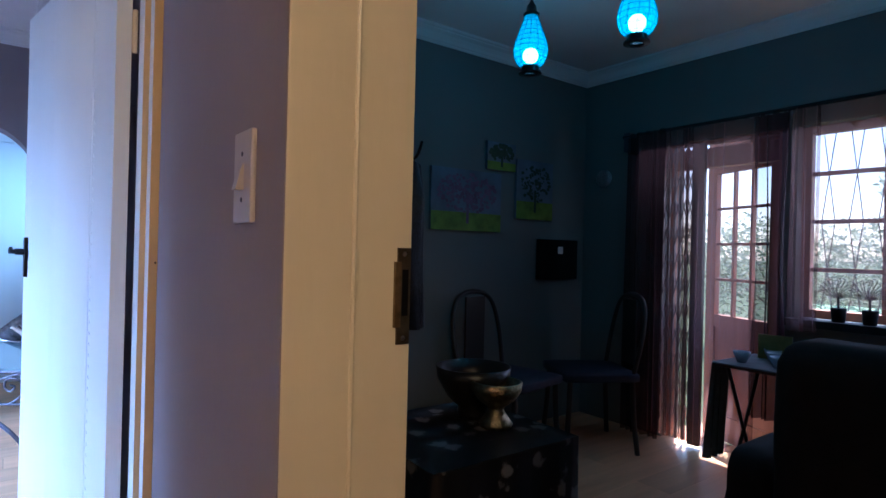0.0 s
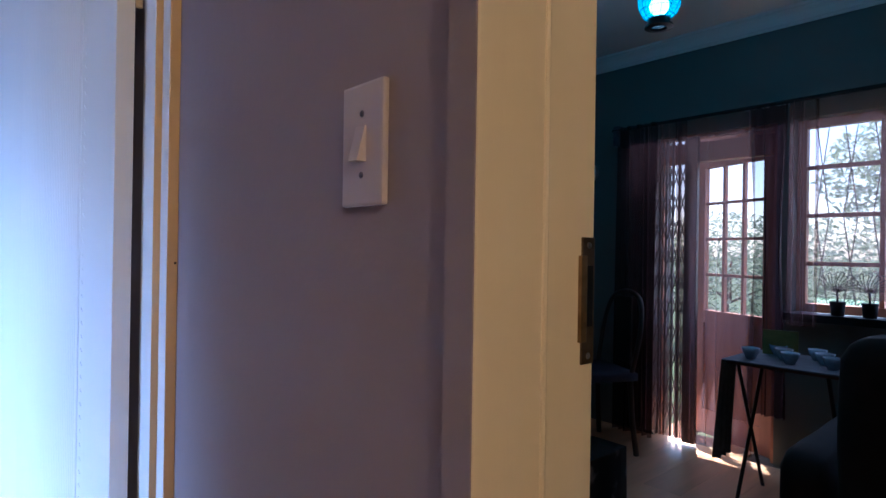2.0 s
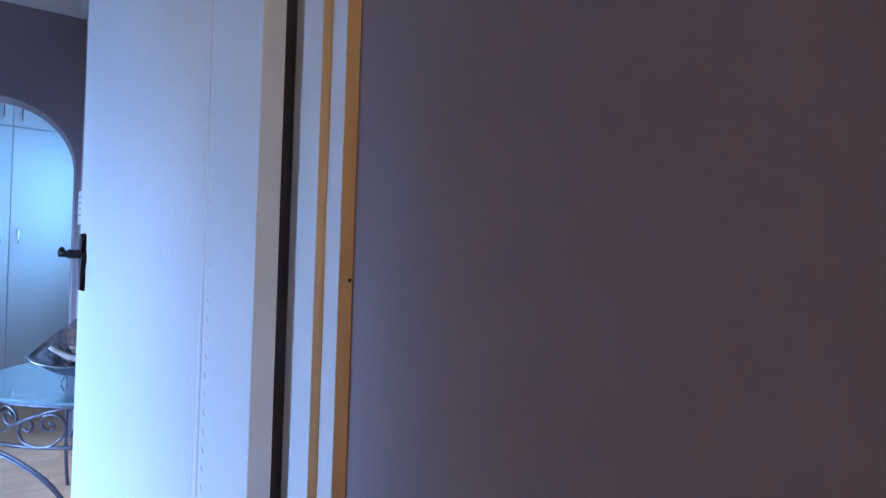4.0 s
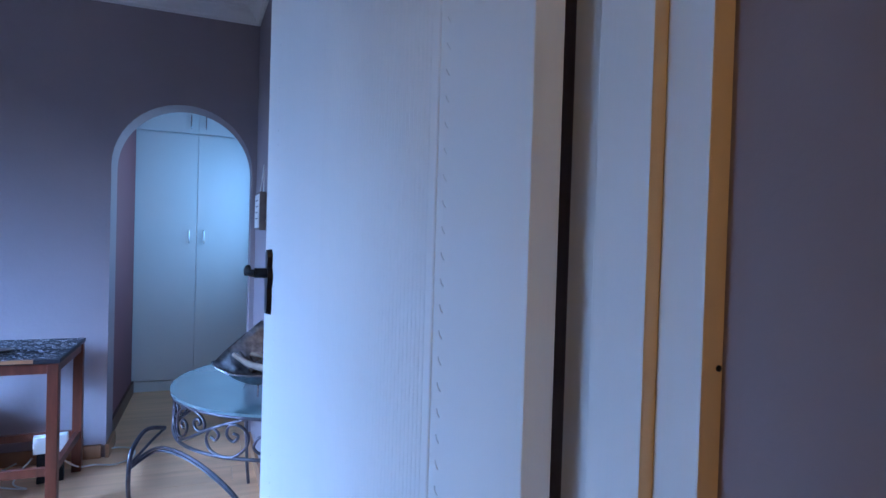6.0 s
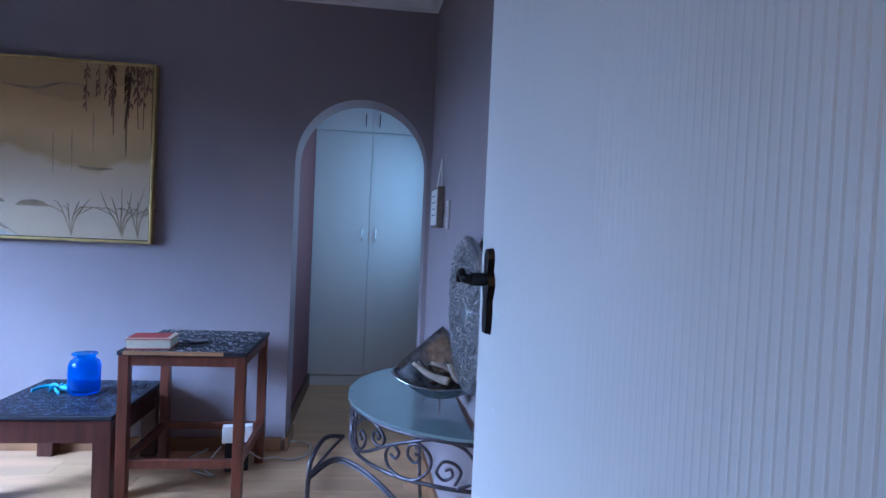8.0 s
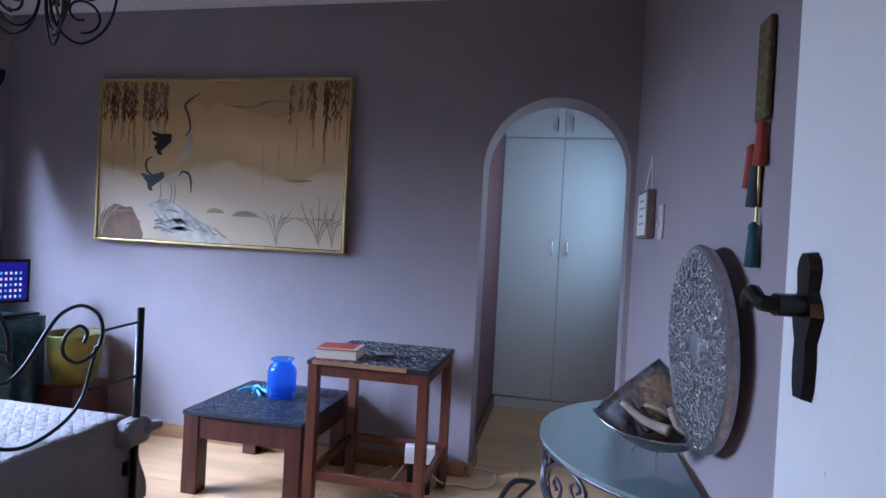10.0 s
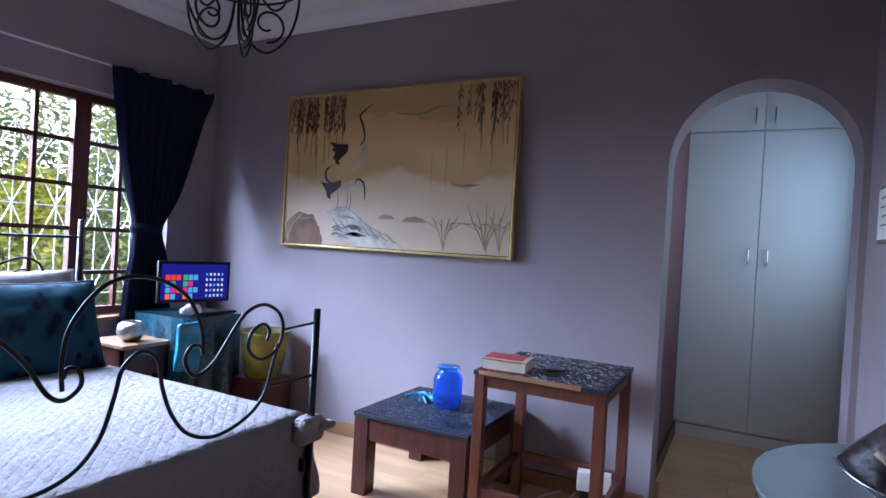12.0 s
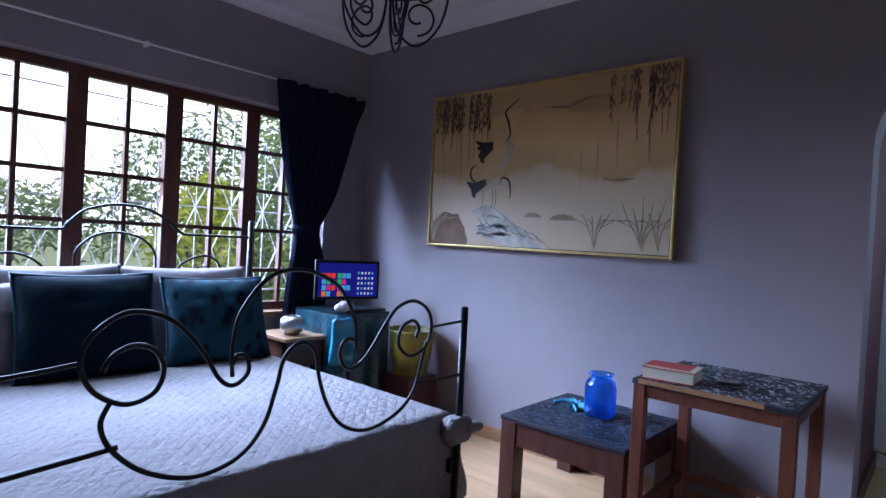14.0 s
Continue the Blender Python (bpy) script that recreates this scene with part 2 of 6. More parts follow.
# passage behind the arch
# the gap in the unseen south side is left for the added passage lamp
wall("wall_passage", [(XP + 0.21, 5.58, 0.872, 1.1, 0, CEIL), (XP + 0.21, 6.2, -0.14, -0.06, 0, 1.05), (XP + 0.21, 6.2, -0.14, -0.06, 1.89, CEIL), (XP + 0.21, 4.6, -0.14, -0.06, 1.05, 1.89), (5.35, 6.2, -0.14, -0.06, 1.05, 1.89), (6.2, 6.28, -0.14, 1.1, 0, CEIL)], mat("plum_wall_paint", (0.17, 0.065, 0.075), 0.7, var=0.06, scale=3), "plum painted passage wall")
# living room
LX0, LX1, LY0, LY1 = -2.6, 2.47, -3.15, -0.155
wall("wall_living_east", [(LX1, LX1 + 0.2, LY0 - 0.25, LY1, 0, CEIL)], M_LWALL, "dark grey-green painted wall hung with small canvases")
DX0, DX1, DZ1 = 1.10, 1.80, 1.90
VX0, VX1, VZ0, VZ1 = -0.2, 1.02, 0.86, 1.90
wall("wall_living_south", [(DX1, LX1, LY0 - 0.2, LY0, 0, CEIL), (VX1, DX0, LY0 - 0.2, LY0, 0, DZ1), (VX0, DX1, LY0 - 0.2, LY0, DZ1, CEIL), (VX0, VX1, LY0 - 0.2, LY0, 0, VZ0), (LX0 - 0.2, VX0, LY0 - 0.2, LY0, 0, CEIL)], M_LWALL, "dark grey-green painted wall with a garden door and a window")
wall("wall_living_west", [(LX0 - 0.2, LX0, LY0, LY1, 0, CEIL)], M_LWALL)
wall("wall_living_north", [(LX0, LDX0, LY1 - 0.012, LY1 - 0.004, 0, CEIL), (LDX1, LX1, LY1 - 0.012, LY1 - 0.004, 0, CEIL), (LDX0, LDX1, LY1 - 0.012, LY1 - 0.004, 1.97, CEIL)], M_LWALL)
structure("ceiling", boxes((-4.2, 6.3, -3.4, 4.0, CEIL, CEIL + 0.12)), M_CEIL, "white painted plaster ceiling")
FLOOR = structure("floor", boxes((-4.2, 6.3, -3.4, 4.0, -0.12, -0.0085)), mat("plank_joint", (0.10, 0.06, 0.035), 0.7), "pale orange-brown wood laminate floor of long boards")


def cornice(name, p, q, inward):
    """A coved cornice from p to q, on the wall's face; inward is the way into the room."""
    bm = bmesh.new()
    prof = [(0, 0), (0.012, 0), (0.016, 0.012), (0.022, 0.014), (0.03, 0.03), (0.045, 0.05), (0.065, 0.063), (0.068, 0.07), (0.08, 0.073), (0.085, 0.085), (0, 0.085)]
    rows = []
    for e in (p, q):
        rows.append([bm.verts.new((e[0] + inward[0] * a, e[1] + inward[1] * a, CEIL - 0.085 + b)) for a, b in prof])
    for k in range(len(prof)):
        j = (k + 1) % len(prof)
        bm.faces.new((rows[0][k], rows[0][j], rows[1][j], rows[1][k]))
    bm.faces.new(rows[0])
    bm.faces.new(rows[1][::-1])
    bmesh.ops.recalc_face_normals(bm, faces=bm.faces)
    return structure(name, bm, M_CEIL, "white coved plaster cornice")


cornice("trim", (XP, YB), (XP, YW), (-1, 0))
cornice("trim", (1.205, YW), (XP - 0.004, YW), (0, -1))
cornice("trim", (1.21, yb(1.21)), (XP - 0.004, yb(XP)), (0, 1))
cornice("trim", (LX1, LY0), (LX1, LY1 - 0.02), (-1, 0))
cornice("trim", (LX0, LY0), (LX1 - 0.004, LY0), (0, 1))
M_SKIRT = M_WOODL
structure("baseboard", boxes((XP - 0.016, XP - 0.001, 0.855, YW, 0, 0.07)), M_SKIRT, "narrow varnished wood skirting")
structure("baseboard", boxes((1.21, XP - 0.02, YW - 0.016, YW - 0.001, 0, 0.07)), M_SKIRT, "narrow varnished wood skirting")
bm = boxes((2.1, XP - 0.02, 0.001, 0.016, 0, 0.07))
for v in bm.verts:
    v.co.y += yb(v.co.x)
structure("baseboard", bm, M_SKIRT, "narrow varnished wood skirting")
structure("baseboard", boxes((XP - 0.016, XP + 0.21, 0.817, 0.834, 0, 0.07)), M_SKIRT, "narrow varnished wood skirting round the arch's foot")
structure("baseboard", boxes((XP + 0.215, 5.58, 0.855, 0.871, 0, 0.09)), M_WOOD, "dark wood skirting in the passage")

# ---------- bedroom doorway and door ----------
def door_frame_bedroom():
    bm = bmesh.new()
    # right jamb in three steps, left jamb, head
    box(bm, 1.063, 1.105, -0.002, 0.018, 0, 1.97, 0.002)
    box(bm, 1.105, 1.168, -0.002, 0.030, 0, 1.97, 0.002)
    box(bm, 1.168, 1.216, -0.002, 0.021, 0, 1.97, 0.001)
    box(bm, 1.060, 1.210, 0.945, 0.975, 0, 1.97, 0.002)
    box(bm, 1.060, 1.210, 0.030, 0.945, 1.925, 1.968, 0.002)
    bm.normal_update()
    for f_ in bm.faces:  # faces towards the hall are coloured golden for its warm light, the flats are white
        f_.material_index = 0 if f_.normal.x < -0.5 else 1
    return bm


structure("door_1", door_frame_bedroom(), [M_WARMCREAM, M_DOOR], "white-painted timber door frame, cream edges tinted for warm hall light")
nail = bmesh.new()
lathe(nail, [(0.0, 0.002), (0.0022, 0.001), (0.0022, 0)], seg=10)
ob = structure("frame_mark", nail, M_BLACK, "small dark nail hole in the door frame")
ob.matrix_basis = pose(1.0625, 0.004, 1.133, 0, -90, 0)


def door_leaf():
    """Leaf in its own frame: hinge edge at x=0, runs to x=W, face towards +y."""
    W, H, D = 0.807, 1.89, 0.034
    e = thing("bedroom_door", "white-painted wooden door with reeded grooves, standing open against the wall", "door")
    bm = bmesh.new()
    box(bm, 0, W, -D, 0, 0.012, H, 0.002)
    part("door_leaf", bm, M_DOOR, e)
    for k in range(36):
        bm = bmesh.new()
        x = 0.170 + k * 0.0092
        r = 0.0027 * (1 - 0.25 * k / 36)
        tube(bm, [(x, -0.0016, 0.05), (x, -0.0016, H - 0.05)], r, 8)
        part("reed", bm, M_DOOR, e)
    bm = bmesh.new()
    tube(bm, [(0.152, -0.001, 0.03), (0.152, -0.001, H - 0.03)], 0.003, 8)
    part("edge_bead", bm, M_DOOR, e)
    for k in range(66):
        z = 0.08 + k * 0.0272
        for x, s in ((0.134, 0.6), (0.735, 0.28)):
            bm = bmesh.new()
            tube(bm, catmull([(x - 0.005 * s, 0.0, z - 0.006 * s), (x, 0.0018 * s, z), (x + 0.006 * s, 0.0, z + 0.008 * s)], 3), 0.0013 * s, 5)
            part("carved_nick", bm, M_DOOR, e)
    # hinges
    for z in (0.25, 1.62):
        bm = bmesh.new()
        tube(bm, [(-0.006, -D - 0.004, z), (-0.006, -D - 0.004, z + 0.1)], 0.006, 10)
        part("hinge", bm, M_FRAME, e, "painted-over steel butt hinge")
    # handles on both faces
    hz = 1.138
    for side in (1, -1):
        y0 = 0.0 if side > 0 else -D
        h = new("door_handle")
        h.parent = e
        h["label"] = "dark antique iron lever handle on a long shaped plate"
        bm = bmesh.new()
        prof = [(-0.115, 0.010), (-0.10, 0.014), (-0.07, 0.0155), (-0.045, 0.014), (-0.03, 0.019), (-0.012, 0.024), (0.004, 0.020), (0.018, 0.013), (0.03, 0.015), (0.045, 0.0165), (0.058, 0.013), (0.066, 0.006)]
        L, Rr = [], []
        for dz, w in [(p * 0.71, q * 0.74) for p, q in prof]:
            L.append((W - 0.042 - w, dz))
            Rr.append((W - 0.042 + w, dz))
        loop = L + Rr[::-1]
        a = [bm.verts.new((x, y0, hz + z)) for x, z in loop]
        b = [bm.verts.new((x + (W - 0.042 - x) * 0.25, y0 + side * 0.009, hz + z * 0.97)) for x, z in loop]
        for k in range(len(loop)):
            bm.faces.new((a[k], a[(k + 1) % len(loop)], b[(k + 1) % len(loop)], b[k]))
        bm.faces.new(b)
        bmesh.ops.recalc_face_normals(bm, faces=bm.faces)
        part("plate", bm, M_BLACK, h)
        bm = bmesh.new()
        xc = W - 0.042
        tube(bm, [(xc, y0 + side * 0.004, hz), (xc, y0 + side * 0.032, hz)], 0.010, 12)
        tube(bm, catmull([(xc - 0.006, y0 + side * 0.030, hz), (xc + 0.006, y0 + side * 0.040, hz + 0.001), (xc + 0.022, y0 + side * 0.039, hz + 0.008), (xc + 0.034, y0 + side * 0.038, hz + 0.004), (xc + 0.038, y0 + side * 0.036, hz - 0.005)], 5), 0.0075, 10, flat=0.8)
        part("lever", bm, M_BLACK, h)
    bm = bmesh.new()
    box(bm, W - 0.001, W + 0.0015, -D + 0.008, -0.008, 1.05, 1.22)
    part("lock_plate", bm, M_BLACK, e, "dark steel lock plate")
    return e


DOOR = door_leaf()
DOOR.matrix_basis = pose(1.198, 0.073, 0, 0, 0, 10.6)

# doorway to the living room
bm = bmesh.new()
box(bm, 0.306, 0.341, -0.075, 0.012, 0, 1.97, 0.002)
box(bm, 0.313, 0.341, -0.164, -0.075, 0, 1.97, 0.002)
tube(bm, [(0.307, -0.076, 0), (0.307, -0.076, 1.93)], 0.004, 8)
box(bm, -0.56, -0.51, -0.165, 0.012, 0, 1.97, 0.002)
box(bm, -0.51, 0.306, -0.165, 0.012, 1.925, 1.97, 0.002)
structure("door_2", bm, M_FRAME, "cream gloss-painted timber door frame with chipped corners")
# thin lilac sheet over the frame's face, bluish daylight put into its colour
structure("trim", boxes((0.3075, 0.3405, 0.0115, 0.0135, 0, 1.968)), M_WALL, "door frame edge tinted lilac for the bluish daylight on it")
strike = thing("strike_plate", "worn steel and brass strike plate let into a cream door jamb", "strike plate")
bm = bmesh.new()
box(bm, 0.3105, 0.3132, -0.162, -0.142, 1.053, 1.178, 0.0008)
part("plate", bm, mat("worn_brass", (0.16, 0.12, 0.08), 0.45, metal=0.9, var=0.4, scale=60, bump=0.3), strike)
bm = bmesh.new()
box(bm, 0.3085, 0.3128, -0.147, -0.137, 1.075, 1.160, 0.001)
part("lip", bm, mat("aged_brass", (0.28, 0.19, 0.09), 0.4, metal=0.8, var=0.4, scale=60, bump=0.3), strike, "brass latch lip")
bm = bmesh.new()
box(bm, 0.3096, 0.3104, -0.158, -0.149, 1.09, 1.15)
part("keep", bm, M_BLACK, strike, "dark latch hole")
for z in (1.061, 1.170):
    bm = bmesh.new()
    lathe(bm, [(0, 0.0015), (0.0028, 0.001), (0.0033, 0)], seg=10)
    q = part("screw", bm, M_SILVER, strike)
    q.matrix_basis = pose(0.3105, -0.152, z, 0, -90, 0)


def rocker_switch(place, rz, label):
    """Switch plate facing +y before turning."""
    e = thing("light_switch", label, "light switch", place, rz)
    bm = bmesh.new()
    box(bm, -0.036, 0.036, 0.0, 0.008, -0.0625, 0.0625, 0.003)
    part("plate", bm, M_SWITCH, e)
    bm = bmesh.new()
    vs = box(bm, -0.008, 0.008, 0.008, 0.013, -0.018, 0.018)
    for v in vs:
        if v.co.y > 0.01:
            v.co.y += 0.006 if v.co.z < 0 else -0.003
    part("rocker", bm, M_SWITCH, e)
    for z in (-0.031, 0.031):
        bm = bmesh.new()
        lathe(bm, [(0, 0.0015), (0.003, 0.001), (0.0036, 0)], seg=10)
        q = part("screw", bm, M_IRON, e)
        q.matrix_basis = pose(0, 0.008, z, -90, 0, 0)
    return e


M_SWITCH = mat("ivory_plastic", (0.50, 0.44, 0.43), 0.35)
rocker_switch((0.474, 0.0, 1.269), 0, "ivory plastic rocker light switch plate on the lilac hall wall")
rocker_switch((3.60, yb(3.60) + 0.001, 1.292), 2, "ivory plastic rocker light switch on the mauve bedroom wall")


# ---------- bedroom window ----------
M_PANE = bpy.data.materials.new("window_glass")
M_PANE.use_nodes = True
_nt = M_PANE.node_tree
_g, _t, _m = _nt.nodes.new("ShaderNodeBsdfGlossy"), _nt.nodes.new("ShaderNodeBsdfTransparent"), _nt.nodes.new("ShaderNodeMixShader")
_g.inputs["Roughness"].default_value = 0.02
_m.inputs[0].default_value = 0.05
_nt.links.new(_t.outputs[0], _m.inputs[1])
_nt.links.new(_g.outputs[0], _m.inputs[2])
_nt.links.new(_m.outputs[0], _nt.nodes["Material Output"].inputs[0])

def window_unit(name, x0, x1, z0, z1, xs, zs, y, m, label, fr=0.045, handle=False):
    e = tagged(new(name), label, "", "", "structure")
    bm = bmesh.new()
    d0, d1 = y, y + 0.05
    box(bm, x0, x0 + fr, d0, d1, z0, z1, 0.003)
    box(bm, x1 - fr, x1, d0, d1, z0, z1, 0.003)
    box(bm, x0 + fr, x1 - fr, d0, d1, z0, z0 + fr, 0.003)
    box(bm, x0 + fr, x1 - fr, d0, d1, z1 - fr, z1, 0.003)
    part("window_frame", bm, m, e)
    cells_x, cells_z = [x0 + fr, *xs, x1 - fr], [z0 + fr, *zs, z1 - fr]
    for xa, xb in zip(cells_x, cells_x[1:]):
        for za, zb in zip(cells_z, cells_z[1:]):
            q = part("pane", boxes((xa + 0.004, xb - 0.004, y + 0.023, y + 0.026, za + 0.004, zb - 0.004)), M_PANE, e)
            q.visible_shadow = False
    for x in xs:
        part("glazing_bar", boxes((x - 0.011, x + 0.011, d0 + 0.008, d1 - 0.008, z0 + fr, z1 - fr)), m, e)
    for z in zs:
        part("glazing_bar", boxes((x0 + fr, x1 - fr, d0 + 0.011, d1 - 0.011, z - 0.011, z + 0.011)), m, e)
    return e


GY = 3.84
rows_z = (0.87, 1.12, 1.365, 1.61)
edges = [(1.525, 1.995), (1.995, 2.487), (2.487, 2.9585), (2.9585, 3.432), (3.432, 3.905)]
for k, (a, b) in enumerate(edges):
    window_unit("window_1", a, b, 0.625, 1.885, [(a + b) / 2], rows_z, GY, M_WIN, "red-brown varnished wooden casement with ten small panes")
structure("window_sill", boxes((WX0, WX1, YW - 0.03, GY - 0.002, 0.60, 0.622)), M_WOODL, "varnished wooden window sill")


def burglar_bars():
    e = thing("burglar_bars", "white steel burglar bars with crossed diagonals outside the window", "burglar bars")
    m = mat("white_bar_paint", (0.7, 0.7, 0.7), 0.45)
    y = 3.93
    for z in (0.74, 1.24, 1.78):
        bm = bmesh.new()
        tube(bm, [(1.5, y, z), (3.93, y, z)], 0.0045, 6)
        part("rail", bm, m, e)
    n = 11
    for k in range(n):
        x = 1.60 + k * 0.22
        bm = bmesh.new()
        tube(bm, [(x, y, 0.62), (x, y, 1.70 if k % 2 else 1.78)], 0.003, 6)
        part("bar", bm, m, e)
    for k in range(n - 1):
        x = 1.60 + k * 0.22
        for z in (0.74, 1.24):
            zz = 0.5 if z < 1 else 0.44
            for s in (0, 1):
                bm = bmesh.new()
                tube(bm, [(x + 0.22 * s, y + 0.006, z), (x + 0.22 * (1 - s), y + 0.006, z + zz)], 0.003, 6)
                part("diagonal", bm, m, e)
    return e


burglar_bars()


# ---------- outside ----------
structure("ground", boxes((-300, 300, -300, 300, -0.6, -0.35)), M_GRASS, "green lawn round the house")


def leaf_cloud(bm, centre, radius, count, size, rng):
    for _ in range(count):
        while True:
            p = Vector((rng.uniform(-1, 1), rng.uniform(-1, 1), rng.uniform(-1, 1)))
            if 0.25 < p.length < 1:
                break
        c = Vector(centre) + Vector((p.x * radius[0], p.y * radius[1], p.z * radius[2]))
        d = Vector((rng.gauss(0, 1), rng.gauss(0, 1), rng.gauss(0, 0.6))).normalized()
        s = d.orthogonal().normalized()
        s = (s * math.cos(rng.random() * 6) + d.cross(s) * math.sin(rng.random() * 6)).normalized()
        L = size * rng.uniform(0.6, 1.3)
        w = L * 0.32
        vs = [bm.verts.new(c + q) for q in (-d * L * 0.5, s * w * 0.5, d * L * 0.5 - Vector((0, 0, L * 0.15)), -s * w * 0.5)]
        bm.faces.new(vs)


def leaf_material(name, a, b):
    m = bpy.data.materials.new(name)
    m.use_nodes = True
    nt = m.node_tree
    p = nt.nodes["Principled BSDF"]
    g = nt.nodes.new("ShaderNodeNewGeometry")
    r = nt.nodes.new("ShaderNodeValToRGB")
    r.color_ramp.elements[0].color, r.color_ramp.elements[1].color = (*a, 1), (*b, 1)
    nt.links.new(g.outputs["Random Per Island"], r.inputs[0])
    nt.links.new(r.outputs[0], p.inputs["Base Color"])
    p.inputs["Roughness"].default_value = 0.55
    t = nt.nodes.new("ShaderNodeBsdfTranslucent")
    nt.links.new(r.outputs[0], t.inputs[0])
    mx = nt.nodes.new("ShaderNodeMixShader")
    mx.inputs[0].default_value = 0.45
    nt.links.new(p.outputs[0], mx.inputs[1])
    nt.links.new(t.outputs[0], mx.inputs[2])
    nt.links.new(mx.outputs[0], nt.nodes["Material Output"].inputs[0])
    return m


ML1 = leaf_material("shrub_leaves", (0.10, 0.17, 0.07), (0.24, 0.33, 0.13))
ML2 = leaf_material("yellow_shrub_leaves", (0.20, 0.28, 0.04), (0.34, 0.38, 0.07))
ML4 = leaf_material("pale_leaves", (0.20, 0.25, 0.17), (0.38, 0.43, 0.32))
ML3 = leaf_material("tree_leaves", (0.09, 0.15, 0.08), (0.20, 0.28, 0.14))


def plant(name, label, cat, place, blobs, count, size, ml, seed, trunk=0.05, h=2.0):
    rng = random.Random(seed)
    e = thing(name, label, cat, place)
    bm = bmesh.new()
    tube(bm, catmull([(0, 0, -0.35), (0.05, 0.02, h * 0.4), (-0.04, 0.05, h * 0.8)], 5), trunk, 8, r_end=trunk * 0.4)
    for b in blobs:
        tube(bm, catmull([(0, 0, h * 0.3), (b[0] * 0.5, b[1] * 0.5, (h * 0.3 + b[2]) * 0.55), b[:3]], 4), trunk * 0.5, 6, r_end=trunk * 0.12)
    part("trunk", bm, M_BARK, e, "thin brown branching stems", smooth=True)
    bm = bmesh.new()
    for b in blobs:
        leaf_cloud(bm, b[:3], (b[3], b[3] * 0.8, b[4]), int(count * b[3]), size, rng)
    part("crown", bm, ml, e)
    return e


plant("shrub", "dense green garden shrub close outside the bedroom window", "shrub", (5.6, 6.6, 0), [(0, 0, 1.2, 0.9, 1.0), (0.6, 0.3, 2.1, 0.9, 0.9), (-0.7, 0.2, 0.9, 0.7, 0.8), (0.2, -0.2, 0.4, 0.9, 0.6)], 2300, 0.11, ML1, 1)
plant("shrub", "yellow-green leafy shrub outside the bedroom window", "shrub", (4.2, 6.3, 0), [(0, 0, 0.9, 0.45, 0.55), (0.3, 0.3, 1.3, 0.35, 0.4)], 1900, 0.12, ML2, 2, 0.03, 1.2)
plant("tree", "green garden tree with a loose crown beyond the bedroom window", "tree", (7.6, 11.0, 0), [(0, 0, 2.6, 1.6, 1.2), (-1.3, 0.5, 2.0, 1.2, 1.0), (1.4, 0, 2.4, 1.4, 1.3), (0.2, 0, 1.2, 1.4, 0.9)], 1500, 0.16, ML3, 3, 0.12, 2.6)
plant("tree", "green garden tree with a low spreading crown", "tree", (2.2, 12.5, 0), [(0, 0, 1.0, 1.5, 0.8), (-1.6, 0.2, 0.8, 1.2, 0.7), (1.6, 0.4, 1.1, 1.2, 0.8), (3.2, 0.4, 1.2, 1.2, 0.9)], 1300, 0.17, ML3, 4, 0.1, 1.6)
plant("tree", "tall green garden tree seen through the garden door", "tree", (2.6, -17.0, 0), [(0, 0, 3.2, 2.0, 1.4), (-2.0, 0.5, 3.0, 1.6, 1.3), (-4.0, 0, 3.0, 1.8, 1.3), (-6.0, 0.4, 2.8, 1.6, 1.2)], 1500, 0.22, ML4, 5, 0.14, 3.0)


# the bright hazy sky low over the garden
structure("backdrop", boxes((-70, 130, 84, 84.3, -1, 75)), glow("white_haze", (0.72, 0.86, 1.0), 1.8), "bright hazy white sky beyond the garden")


# ---------- bedroom curtain ----------
def tied_curtain():
    e = thing("curtain", "dark navy cloth curtain tied back beside the bedroom window", "curtain")
    prof = [(2.045, 3.47, 4.16), (2.0, 3.475, 4.17), (1.9, 3.49, 4.10), (1.7, 3.52, 4.05), (1.5, 3.55, 3.99), (1.33, 3.60, 3.93), (1.2, 3.635, 3.84), (1.13, 3.65, 3.80), (1.0, 3.64, 3.86), (0.8, 3.60, 3.90), (0.5, 3.58, 3.90), (0.2, 3.58, 3.90)]
    for name, off in (("drape", 0.0),):
        bm = bmesh.new()
        n = 72
        rows = []
        for z, a, b in prof:
            amp = 0.007 + 0.012 * min(1, 0.5 / (b - a + 0.2))
            rows.append([bm.verts.new((a + (b - a) * k / n, 3.66 + amp * math.sin(k / n * 2 * math.pi * 9 + z * 0.6) + 0.006 * math.sin(k * 1.7 + z * 5), z - (0.007 * math.sin(k * 0.5) if z > 2.04 else 0))) for k in range(n + 1)])
        for r0, r1 in zip(rows, rows[1:]):
            for k in range(n):
                bm.faces.new((r0[k], r0[k + 1], r1[k + 1], r1[k]))
        ob = part(name, bm, M_NAVY, e, smooth=True)
        s = ob.modifiers.new("thick", "SOLIDIFY")
        s.thickness = 0.006
        s2 = ob.modifiers.new("sub", "SUBSURF")
        s2.levels = s2.render_levels = 1
    bm = bmesh.new()
    lathe(bm, [(0.09, -0.03), (0.10, 0), (0.09, 0.03)], 0, 0, 24)
    q = part("tie_band", bm, M_NAVY, e, "dark cloth tie band")
    q.matrix_basis = Matrix.Translation((3.725, 3.66, 1.14)) @ Matrix.Diagonal((1, 0.6, 1, 1))
    return e


tied_curtain()
rod = thing("curtain_rail", "thin white curtain track along the wall above the bedroom window", "curtain rail")
bm = bmesh.new()
tube(bm, [(1.3, 3.70, 2.03), (4.18, 3.70, 2.045)], 0.006, 8)
part("rail", bm, M_WHITE, rod)
